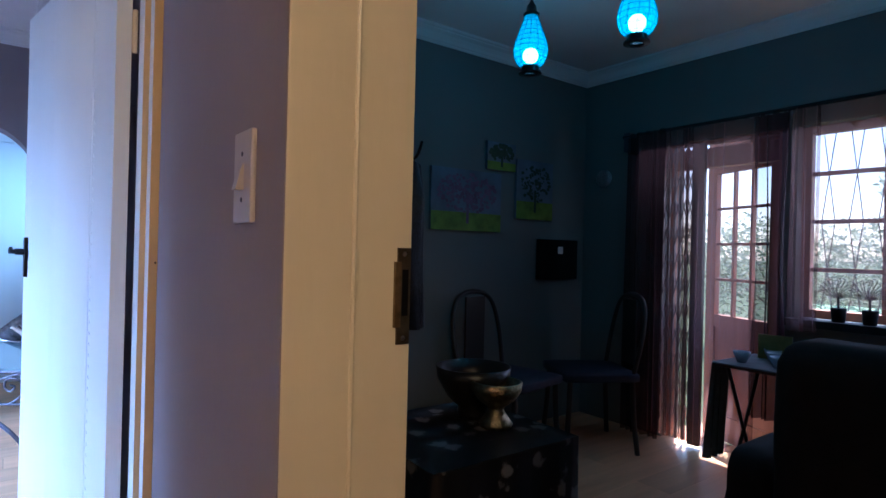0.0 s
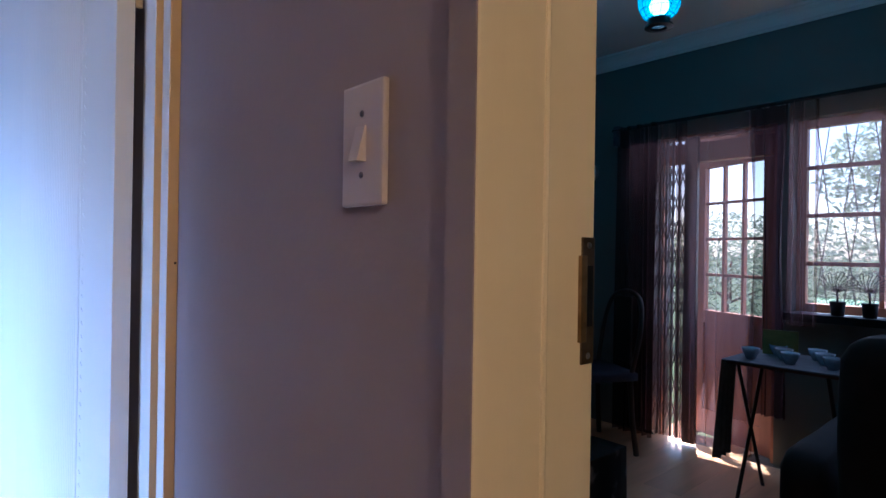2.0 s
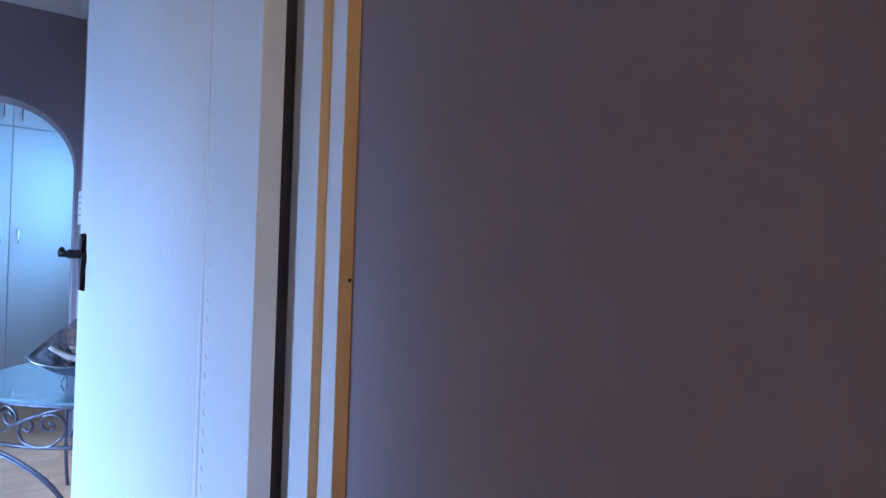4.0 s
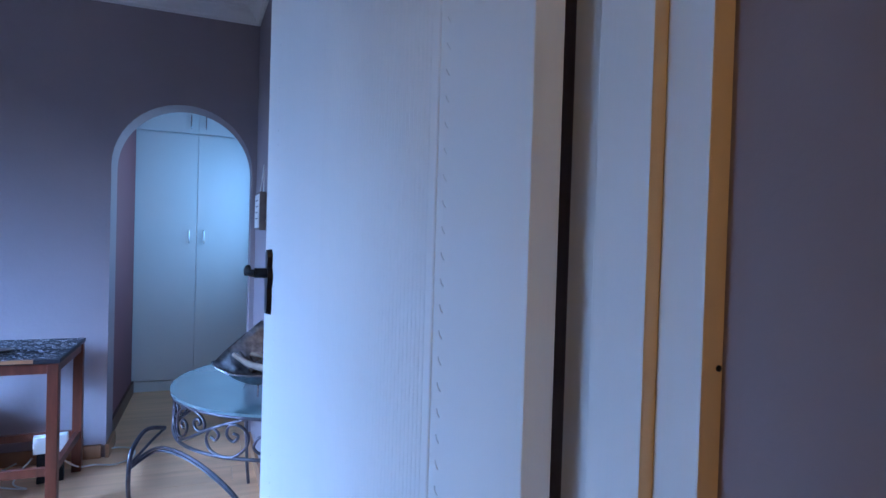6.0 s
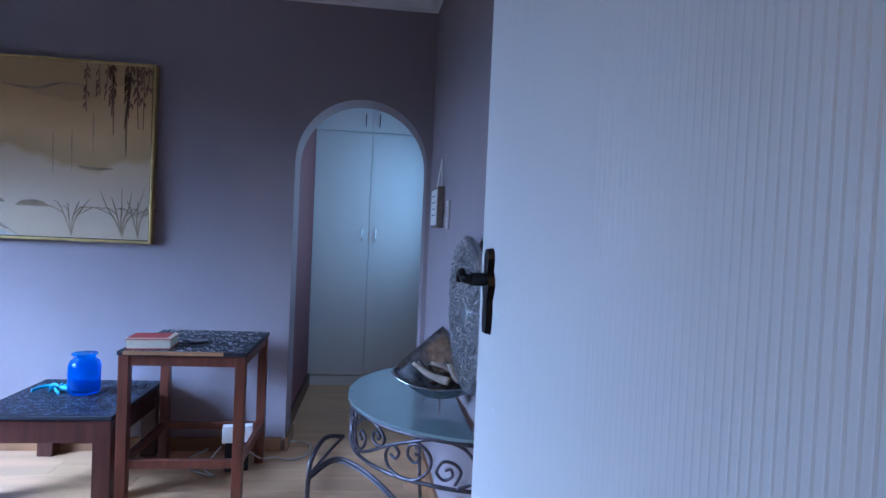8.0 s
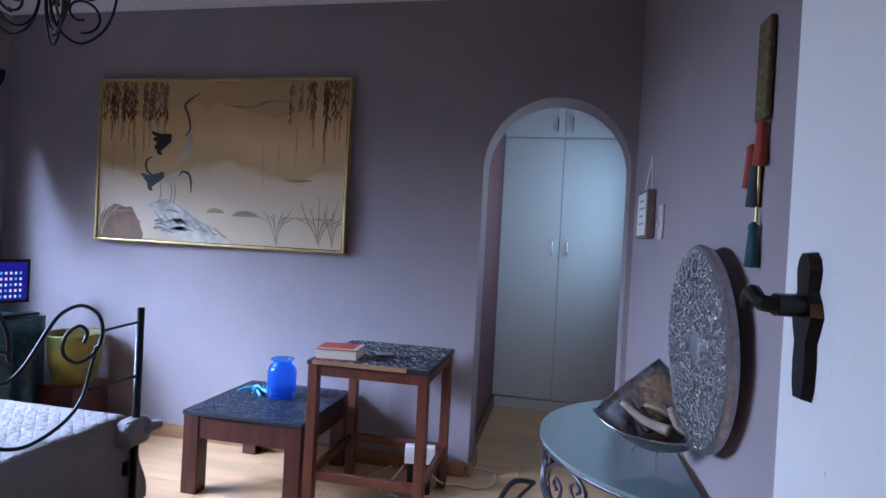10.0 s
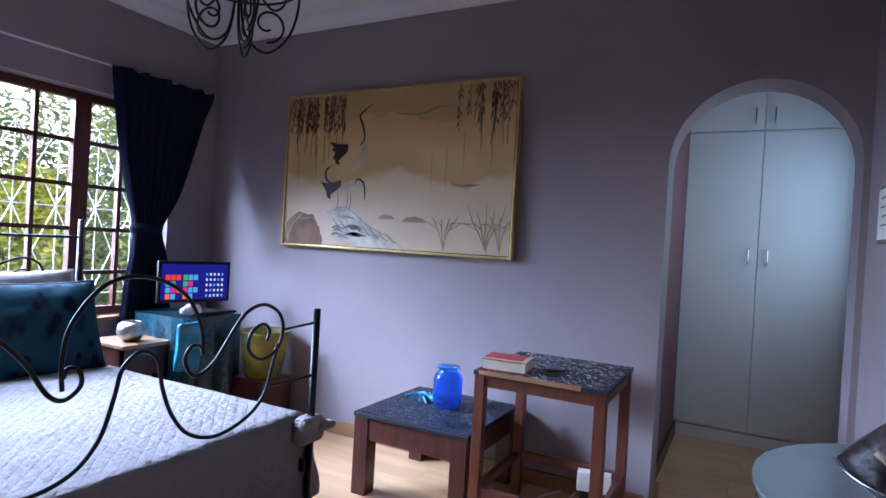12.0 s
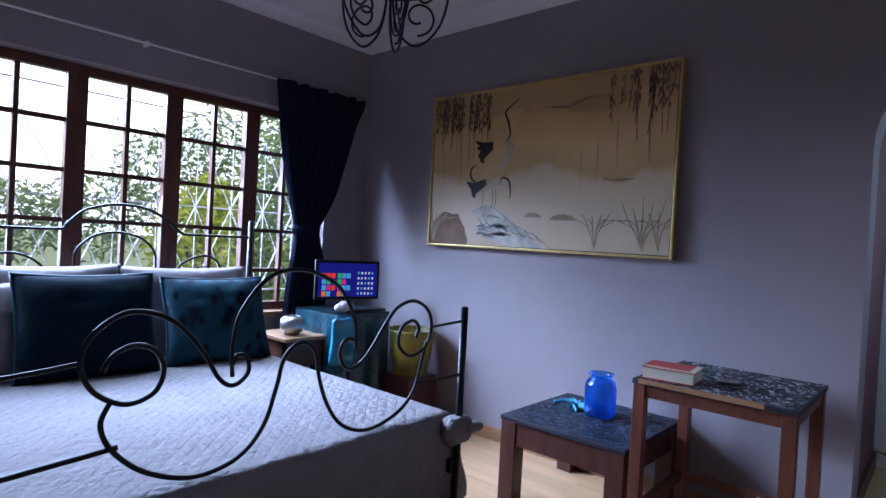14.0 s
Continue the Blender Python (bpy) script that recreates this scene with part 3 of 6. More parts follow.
for x in (1.4, 2.75, 4.15):
    part("bracket", boxes((x - 0.008, x + 0.008, 3.70, YW, 2.03, 2.05)), M_WHITE, rod)


# ---------- wardrobe ----------
def wardrobe():
    e = thing("wardrobe", "white built-in wardrobe with tall doors behind the arch", "wardrobe")
    x = 5.595
    part("body", boxes((x + 0.02, x + 0.6, -0.05, 0.995, 0.0, CEIL - 0.01)), M_WROBE, e)
    part("plinth", boxes((x + 0.005, x + 0.02, 0.0, 0.90, 0.0, 0.075)), M_WROBE, e)
    part("side_stile", boxes((x - 0.01, x + 0.02, 0.897, 0.95, 0.0, CEIL - 0.01)), M_WROBE, e)
    for a, b, z0, z1, hs, hz in ((0.006, 0.446, 0.085, 1.962, 0.395, 1.18), (0.450, 0.892, 0.085, 1.962, 0.50, 1.18), (0.006, 0.446, 1.972, 2.45, 0.395, 2.06), (0.450, 0.892, 1.972, 2.45, 0.50, 2.06)):
        bm = bmesh.new()
        box(bm, x, x + 0.018, a, b, z0, z1, 0.002)
        d = part("door", bm, M_WROBE, e)
        bm = bmesh.new()
        tube(bm, catmull([(x, hs, hz - 0.05), (x - 0.022, hs, hz - 0.045), (x - 0.026, hs, hz), (x - 0.022, hs, hz + 0.045), (x, hs, hz + 0.05)], 4), 0.0045, 8)
        part("handle", bm, M_CHROME, d, "slim chrome bow handle")
    return e


wardrobe()


# ---------- painting ----------
def painting():
    y0, y1, z0, z1 = 1.540, 3.068, 1.088, 2.008
    e = thing("crane_painting", "wide golden painting of cranes and reeds in a thin gilt frame", "painting")
    f_ = 0.014
    X0 = XP - 0.045
    for r in ((X0, XP - 0.004, y0, y0 + f_, z0, z1), (X0, XP - 0.004, y1 - f_, y1, z0, z1), (X0, XP - 0.004, y0 + f_, y1 - f_, z0, z0 + f_), (X0, XP - 0.004, y0 + f_, y1 - f_, z1 - f_, z1)):
        bm = bmesh.new()
        box(bm, *r, 0.003)
        part("frame_side", bm, M_GOLD, e)
    part("inner_fillet", boxes((X0 + 0.004, X0 + 0.012, y0 + f_, y0 + f_ + 0.004, z0 + f_, z1 - f_), (X0 + 0.004, X0 + 0.012, y0 + f_ + 0.004, y1 - f_, z0 + f_, z0 + f_ + 0.004)), M_DARK, e, "dark inner line of the frame")
    # canvas with a washed ground
    m = bpy.data.materials.new("painted_canvas")
    m.use_nodes = True
    nt = m.node_tree
    b = nt.nodes["Principled BSDF"]
    b.inputs["Roughness"].default_value = 0.6
    tc = nt.nodes.new("ShaderNodeTexCoord")
    sep = nt.nodes.new("ShaderNodeSeparateXYZ")
    nt.links.new(tc.outputs["Object"], sep.inputs[0])
    nz = nt.nodes.new("ShaderNodeTexNoise")
    nz.inputs["Scale"].default_value, nz.inputs["Detail"].default_value = 3.0, 5
    nt.links.new(tc.outputs["Object"], nz.inputs["Vector"])
    mr = nt.nodes.new("ShaderNodeMapRange")
    mr.inputs["From Min"].default_value, mr.inputs["From Max"].default_value = z0, z1
    nt.links.new(sep.outputs[2], mr.inputs["Value"])
    ad = nt.nodes.new("ShaderNodeMath")
    ad.operation = "MULTIPLY_ADD"
    nt.links.new(nz.outputs["Fac"], ad.inputs[0])
    ad.inputs[1].default_value = 0.35
    nt.links.new(mr.outputs[0], ad.inputs[2])
    r = nt.nodes.new("ShaderNodeValToRGB")
    cr = r.color_ramp
    cr.elements[0].position, cr.elements[0].color = 0.12, (0.50, 0.36, 0.22, 1)
    cr.elements[1].position, cr.elements[1].color = 1.2, (0.47, 0.30, 0.13, 1)
    for p_, c in ((0.38, (0.58, 0.45, 0.32, 1)), (0.60, (0.60, 0.44, 0.28, 1)), (0.64, (0.50, 0.32, 0.14, 1)), (0.80, (0.66, 0.42, 0.19, 1)), (0.98, (0.58, 0.35, 0.15, 1))):
        cr.elements.new(p_).color = c
    nt.links.new(ad.outputs[0], r.inputs[0])
    nt.links.new(r.outputs[0], b.inputs["Base Color"])
    XC = XP - 0.034
    part("canvas", boxes((XC, XP - 0.006, y0 + f_, y1 - f_, z0 + f_, z1 - f_)), m, e)
    W, H = y1 - y0, z1 - z0

    def P(u, v, k=0.0015):  # u from the far edge, v from the bottom, both 0 to 1
        return Vector((XC - k, y1 - u * W, z0 + v * H))

    ink = mat("black_ink", (0.012, 0.010, 0.010), 0.6)
    brown = mat("brown_wash", (0.20, 0.10, 0.055), 0.7, var=0.3, scale=14)
    olive = mat("olive_wash", (0.34, 0.24, 0.14), 0.7, var=0.3, scale=14)
    grey = mat("grey_wash", (0.50, 0.45, 0.38), 0.7, var=0.4, scale=14)
    white = mat("white_wash", (0.52, 0.42, 0.29), 0.7, var=0.15, scale=14)

    def patch(bm, pts, k):
        bm.faces.new([bm.verts.new(P(u, v, k)) for u, v in pts])

    def stroke(bm, pts, w, k=0.002, taper=True):
        q = catmull([(u * W, v * H, 0) for u, v in pts], 6)
        n = len(q)
        prev = None
        for i, p in enumerate(q):
            d = (q[min(i + 1, n - 1)] - q[max(i - 1, 0)]).normalized()
            s = Vector((-d.y, d.x, 0)) * w * (math.sin(math.pi * (0.12 + 0.8 * i / (n - 1))) if taper else 1)
            row = [bm.verts.new(P((p.x + a.x) / W, (p.y + a.y) / H, k)) for a in (s, -s)]
            if prev:
                bm.faces.new((prev[0], prev[1], row[1], row[0]))
            prev = row

    def blob(bm, cu, cv, ru, rv, k, rng, a0=0, a1=360, n=24):
        patch(bm, [(cu + ru * (1 + rng.uniform(-.06, .06)) * math.cos(radians(a0 + (a1 - a0) * i / n)), cv + rv * (1 + rng.uniform(-.06, .06)) * math.sin(radians(a0 + (a1 - a0) * i / n))) for i in range(n + 1 if a1 - a0 < 360 else n)], k)

    rng = random.Random(11)
    bm = bmesh.new()  # rock and far hills
    blob(bm, 0.105, 0.02, 0.10, 0.21, 0.0012, rng, 0, 180)
    part("painted_rock", bm, brown, e, "brown painted rock")
    for cu, ru, cv, rv in ((0.50, 0.035, 0.20, 0.028), (0.62, 0.05, 0.185, 0.034)):
        bm = bmesh.new()
        blob(bm, cu, cv, ru, rv, 0.0012, rng, 0, 180)
        part("painted_rock", bm, olive, e, "small olive painted rock")
    bm = bmesh.new()  # pale slope
    patch(bm, [(0.22, 0.23), (0.28, 0.27), (0.36, 0.24), (0.45, 0.13), (0.53, 0.05), (0.58, 0.015), (0.40, 0.02), (0.30, 0.06), (0.24, 0.13), (0.27, 0.19)], 0.0011)
    part("painted_slope", bm, grey, e, "grey and white painted slope")
    bm = bmesh.new()
    slate = mat("slate_wash", (0.20, 0.19, 0.18), 0.7, var=0.4, scale=20)
    stroke(bm, [(0.25, 0.245), (0.30, 0.268), (0.35, 0.235), (0.41, 0.165), (0.48, 0.115), (0.52, 0.09), (0.56, 0.045), (0.585, 0.02)], 0.0022, 0.0018)
    for k in range(16):
        u, v = 0.25 + 0.10 * rng.random(), 0.235 - 0.16 * rng.random()
        stroke(bm, [(u, v), (u + 0.022, v + 0.008), (u + 0.05 + 0.02 * rng.random(), v - 0.008)], rng.uniform(0.003, 0.009), 0.0015)
    part("painted_shadows", bm, slate, e, "slate grey brush strokes on the slope", kind="stuff")
    bm = bmesh.new()
    for a in range(8):
        u = 0.25 + a * 0.036
        stroke(bm, [(u, 0.20 - a * 0.012), (u + 0.03, 0.15 - a * 0.012), (u + 0.05, 0.16 - a * 0.015)], 0.0020, 0.0016)
    part("painted_streaks", bm, ink, e, "dark washed streaks", kind="stuff")
    bm = bmesh.new()
    stroke(bm, [(0.33, 0.50), (0.37, 0.55), (0.39, 0.62), (0.375, 0.70)], 0.026, 0.0013)
    part("painted_bird", bm, white, e, "pale painted crane body")
    bm = bmesh.new()
    stroke(bm, [(0.28, 0.36), (0.34, 0.42), (0.38, 0.40), (0.42, 0.36)], 0.022, 0.0013)
    part("painted_bird", bm, white, e, "pale painted crane body")
    bm = bmesh.new()
    stroke(bm, [(0.365, 0.655), (0.385, 0.70), (0.375, 0.78), (0.36, 0.84), (0.385, 0.88), (0.42, 0.915)], 0.006)
    for k in range(5):
        stroke(bm, [(0.31, 0.66 - k * 0.008), (0.26 - 0.01 * (k % 2), 0.655 - k * 0.022), (0.225 + k * 0.012, 0.68 - k * 0.035)], 0.013, 0.0019 + k * 0.0001)
    for k in range(5):
        stroke(bm, [(0.285, 0.43 - k * 0.006), (0.23, 0.40 - k * 0.012), (0.19 + k * 0.012, 0.42 - k * 0.025)], 0.015, 0.0019 + k * 0.0001)
    stroke(bm, [(0.255, 0.40), (0.215, 0.44), (0.21, 0.50), (0.235, 0.53)], 0.007)
    stroke(bm, [(0.35, 0.41), (0.36, 0.44), (0.385, 0.43), (0.395, 0.40), (0.40, 0.34), (0.397, 0.31)], 0.006)
    for u in (0.27, 0.315, 0.33):
        stroke(bm, [(u, 0.38), (u + 0.006, 0.30), (u - 0.004, 0.24)], 0.002)
    part("painted_feathers", bm, ink, e, "black ink wings, necks and legs of the cranes", kind="stuff")
    bm = bmesh.new()
    for k in range(46):  # hanging willow
        u = rng.choice([rng.uniform(0.01, 0.24), rng.uniform(0.74, 0.99), rng.uniform(0.01, 0.3)])
        top, ln = 0.985, rng.uniform(0.08, 0.42)
        stroke(bm, [(u, top), (u + rng.uniform(-.006, .006), top - ln * 0.5), (u + rng.uniform(-.01, .01), top - ln)], 0.0022, 0.0017, False)
        for j in range(int(ln * 34)):
            v = top - rng.uniform(0.0, min(ln, 0.22))
            s = rng.choice((-1, 1))
            stroke(bm, [(u, v), (u + s * 0.006, v - 0.012), (u + s * 0.008, v - 0.032)], 0.0042, 0.0018)
    part("painted_willow", bm, brown, e, "brown painted hanging willow twigs", kind="stuff")
    bm = bmesh.new()
    for c, n_, h_ in ((0.745, 4, 0.28), (0.905, 5, 0.36), (0.955, 3, 0.26), (0.03, 6, 0.30)):
        for k in range(n_):
            t = (k - (n_ - 1) / 2) * 0.034 + rng.uniform(-0.008, 0.008)
            stroke(bm, [(c, 0.03), (c + t * 0.25 - 0.004, 0.12), (c + t * 0.7, 0.2), (c + t, h_ * rng.uniform(0.7, 1))], 0.0034, 0.0018)
            stroke(bm, [(c + t * 0.4, 0.15), (c + t * 1.2, 0.19), (c + t * 1.9, 0.185)], 0.0028, 0.0018)
    for k in range(9):
        u, v = rng.choice((rng.uniform(0.02, 0.2), rng.uniform(0.6, 0.96))), rng.uniform(0.55, 0.8)
        stroke(bm, [(u, v), (u, v - 0.1), (u + 0.002, v - 0.24)], 0.0022, 0.0013)
    stroke(bm, [(0.52, 0.845), (0.62, 0.83), (0.7, 0.865), (0.78, 0.86)], 0.007, 0.0012)
    stroke(bm, [(0.76, 0.415), (0.81, 0.405), (0.87, 0.41)], 0.008, 0.0012)
    part("painted_reeds", bm, olive, e, "olive painted reeds and water lines", kind="stuff")
    return e


painting()


# ---------- tables ----------
def mosaic_material(name, base, chip):
    m = bpy.data.materials.new(name)
    m.use_nodes = True
    nt = m.node_tree
    b = nt.nodes["Principled BSDF"]
    g = nt.nodes.new("ShaderNodeNewGeometry")
    r = nt.nodes.new("ShaderNodeValToRGB")
    r.color_ramp.elements[0].color, r.color_ramp.elements[1].color = (*base, 1), (*chip, 1)
    r.color_ramp.elements[0].position = 0.45
    nt.links.new(g.outputs["Random Per Island"], r.inputs[0])
    nt.links.new(r.outputs[0], b.inputs["Base Color"])
    b.inputs["Roughness"].default_value = 0.35
    return m


M_GROUT = mat("dark_resin", (0.012, 0.013, 0.022), 0.5, var=0.3, scale=20, bump=0.3)
M_CHIPS = mosaic_material("mosaic_chips", (0.02, 0.025, 0.04), (0.55, 0.55, 0.58))


def mosaic(x0, x1, y0, y1, z, n, seed):
    rng = random.Random(seed)
    bm = bmesh.new()
    for _ in range(n):
        x, y = rng.uniform(x0 + 0.01, x1 - 0.01), rng.uniform(y0 + 0.01, y1 - 0.01)
        L, w, a = rng.uniform(0.005, 0.017), rng.uniform(0.0015, 0.004), rng.uniform(0, math.pi)
        d, s = Vector((math.cos(a), math.sin(a), 0)), Vector((-math.sin(a), math.cos(a), 0))
        zt = z + rng.uniform(0.001, 0.002)
        p = Vector((x, y, zt))
        q = [p - d * L, p - s * w, p + d * L * 0.8 + s * w * 0.5, p + s * w]
        top = [bm.verts.new(v) for v in q]
        bot = [bm.verts.new((v.x, v.y, z - 0.001)) for v in q]
        bm.faces.new(top)
        for k in range(4):
            bm.faces.new((top[k], bot[k], bot[(k + 1) % 4], top[(k + 1) % 4]))
    return bm


def low_table():
    e = thing("low_table", "low red-brown wooden table with a dark blue mosaic top", "table")
    x0, x1, y0, y1, H = 3.665, 4.245, 1.47, 2.035, 0.373
    lg = 0.075
    for a in (x0, x1 - lg):
        for b in (y0, y1 - lg):
            bm = bmesh.new()
            box(bm, a, a + lg, b, b + lg, 0, H - 0.02, 0.004)
            part("leg", bm, M_WOOD, e)
    for r in ((x0 + 0.006, x0 + 0.03, y0 + lg, y1 - lg), (x1 - 0.03, x1 - 0.006, y0 + lg, y1 - lg), (x0 + lg, x1 - lg, y0 + 0.006, y0 + 0.03), (x0 + lg, x1 - lg, y1 - 0.03, y1 - 0.006)):
        part("apron", boxes((*r, H - 0.12, H - 0.02)), M_WOOD, e)
    bm = bmesh.new()
    box(bm, x0 - 0.004, x1 + 0.004, y0 - 0.004, y1 + 0.004, H - 0.02, H, 0.003)
    part("tabletop", bm, M_GROUT, e)
    part("mosaic", mosaic(x0, x1, y0, y1, H, 1500, 5), M_CHIPS2, e, "blue and grey glass-chip mosaic", kind="stuff")
    return e


M_CHIPS2 = mosaic_material("blue_mosaic_chips", (0.012, 0.02, 0.05), (0.10, 0.16, 0.24))


def side_table():
    e = thing("side_table", "tall square reddish wooden table with a dark mosaic top", "table")
    x0, x1, y0, y1, H = 3.60, 4.125, 0.915, 1.425, 0.665
    lg = 0.042
    for a in (x0, x1 - lg):
        for b in (y0, y1 - lg):
            bm = bmesh.new()
            box(bm, a, a + lg, b, b + lg, 0, H - 0.018, 0.003)
            part("leg", bm, M_WOOD2, e)
    for z0, z1, nm in ((H - 0.062, H - 0.018, "apron"), (0.17, 0.205, "stretcher")):
        for r in ((x0 + 0.008, x0 + 0.03, y0 + lg, y1 - lg), (x1 - 0.03, x1 - 0.008, y0 + lg, y1 - lg), (x0 + lg, x1 - lg, y0 + 0.008, y0 + 0.03), (x0 + lg, x1 - lg, y1 - 0.03, y1 - 0.008)):
            part(nm, boxes((*r, z0, z1)), M_WOOD2, e)
    bm = bmesh.new()
    box(bm, x0 - 0.004, x1 + 0.004, y0 - 0.004, y1 + 0.004, H - 0.018, H, 0.002)
    part("tabletop", bm, M_GROUT, e)
    part("bare_edge", boxes((x0 - 0.006, x0 + 0.012, y0 + 0.09, y1 - 0.02, H - 0.014, H + 0.001)), M_WOODL, e, "chipped pale wooden edge")
    part("mosaic", mosaic(x0, x1, y0, y1, H, 1250, 6), M_CHIPS, e, "white and grey glass-chip mosaic", kind="stuff")
    return e


M_WOOD2 = mat("reddish_wood", (0.135, 0.037, 0.02), 0.38, var=0.35, scale=7, bump=0.2, bscale=40, stretch=(4, 4, 0.6))
low_table()
side_table()

book = thing("book", "thick red book with cream pages on the tall mosaic table", "book", (3.70, 1.325, 0.668), 6)
bm = bmesh.new()
box(bm, -0.070, 0.070, -0.085, 0.085, 0.003, 0.040, 0.001)
part("page_block", bm, mat("cream_paper", (0.62, 0.55, 0.42), 0.8, var=0.12, scale=60, stretch=(1, 1, 12)), book)
bm = bmesh.new()
box(bm, -0.074, 0.074, -0.089, 0.089, 0.040, 0.044, 0.001)
box(bm, -0.074, 0.074, -0.089, 0.089, 0.0, 0.003, 0.001)
part("cover", bm, mat("red_book_cloth", (0.50, 0.06, 0.05), 0.6, var=0.1, scale=20), book)
part("cover_border", boxes((-0.074, 0.074, -0.089, -0.068, 0.0441, 0.0449), (-0.074, -0.052, -0.068, 0.089, 0.0441, 0.0449)), mat("cream_cover", (0.6, 0.5, 0.36), 0.6), book, "cream border on the book cover")
coin = thing("trinket_dish", "small flat silver trinket dish on the tall mosaic table", "dish", (3.83, 1.17, 0.667))
bm = bmesh.new()
lathe(bm, [(0, 0.002), (0.03, 0.002), (0.036, 0.007), (0.038, 0.006), (0.03, 0), (0, 0)], seg=24)
part("dish", bm, M_SILVER, coin, smooth=True)

def cobalt_glass():
    m = glass_mat("cobalt_glass", (0.22, 0.62, 1.0))
    nt = m.node_tree
    p = nt.nodes["Principled BSDF"]
    tl, mx = nt.nodes.new("ShaderNodeBsdfTranslucent"), nt.nodes.new("ShaderNodeMixShader")
    tl.inputs[0].default_value = (0.03, 0.32, 0.85, 1)
    mx.inputs[0].default_value = 0.32
    nt.links.new(p.outputs[0], mx.inputs[1])
    nt.links.new(tl.outputs[0], mx.inputs[2])
    nt.links.new(mx.outputs[0], nt.nodes["Material Output"].inputs[0])
    return m


jar = thing("glass_jar", "cobalt blue ribbed glass jar on the low mosaic table", "jar", (4.00, 1.74, 0.376))
bm = bmesh.new()
prof = [(0.0, 0.0), (0.058, 0.0), (0.066, 0.012), (0.068, 0.05), (0.068, 0.13), (0.060, 0.155), (0.046, 0.168), (0.044, 0.178), (0.056, 0.186), (0.055, 0.190), (0.050, 0.188), (0.040, 0.178), (0.042, 0.166), (0.055, 0.152), (0.063, 0.13), (0.063, 0.05), (0.061, 0.014), (0.054, 0.006), (0.0, 0.006)]
lathe(bm, prof, seg=60)
for v in bm.verts:
    r_ = math.hypot(v.co.x, v.co.y)
    if r_ > 0.05 and v.co.z < 0.16:
        a_ = math.atan2(v.co.y, v.co.x)
        k_ = 1 + 0.03 * abs(math.sin(a_ * 10))
        v.co.x, v.co.y = v.co.x * k_, v.co.y * k_
bmesh.ops.recalc_face_normals(bm, faces=bm.faces)
part("jar_body", bm, cobalt_glass(), jar, smooth=True)
rib = thing("ribbon", "turquoise organza ribbon lying beside the blue glass jar", "ribbon", (4.04, 1.87, 0.376))
bm = bmesh.new()
for k in range(8):
    a, L = k * 0.8, 1 + 0.5 * (k % 3)
    tube(bm, catmull([(0, 0, 0.006), (0.03 * L * math.cos(a), 0.03 * L * math.sin(a), 0.018), (0.055 * L * math.cos(a + 0.4), 0.055 * L * math.sin(a + 0.4), 0.005)], 5), 0.010, 6, flat=0.35)
part("bow", bm, mat("turquoise_organza", (0.03, 0.34, 0.48), 0.5), rib, smooth=True)

# wifi box, plug and cables under the tall table
wb = thing("adaptor_box", "white plastic power adaptor box on the floor under the tall table", "adaptor", (4.0, 1.03, 0), 10)
bm = bmesh.new()
box(bm, -0.02, 0.03, -0.075, 0.065, 0.142, 0.222, 0.004)
part("case", bm, M_WHITE, wb)
bm = bmesh.new()
box(bm, -0.02, 0.03, -0.06, 0.05, 0.0, 0.142, 0.006)
part("base", bm, M_DARK, wb, "dark box below the adaptor")
cb = thing("cable", "looped white power cable lying on the laminate floor by the arch", "cable")
bm = bmesh.new()
tube(bm, catmull([(4.0, 1.0, 0.12), (4.08, 0.93, 0.03), (4.14, 0.86, 0.008), (4.12, 0.77, 0.006), (4.2, 0.70, 0.006), (4.33, 0.71, 0.006), (4.38, 0.79, 0.006), (4.30, 0.835, 0.03), (4.262, 0.85, 0.06)], 6), 0.0045, 6)
part("loop", bm, M_WHITE, cb, smooth=True)
bm = bmesh.new()
tube(bm, catmull([(4.0, 1.1, 0.12), (3.95, 1.16, 0.03), (3.92, 1.1, 0.006), (3.98, 1.22, 0.005), (4.08, 1.3, 0.006), (4.15, 1.2, 0.05)], 6), 0.004, 6)
part("lead", bm, M_WHITE, cb, smooth=True)


# ---------- demi-lune glass table, mirror and bowl ----------
TX, TY, TA, TB_, TZ = 3.22, -0.05, 0.515, 0.515, 0.615


def half_ellipse(k, n, a=TA, b=TB_):
    t = radians(14.5) + radians(151) * k / n
    return TX + a * math.cos(t), TY + b * math.sin(t)


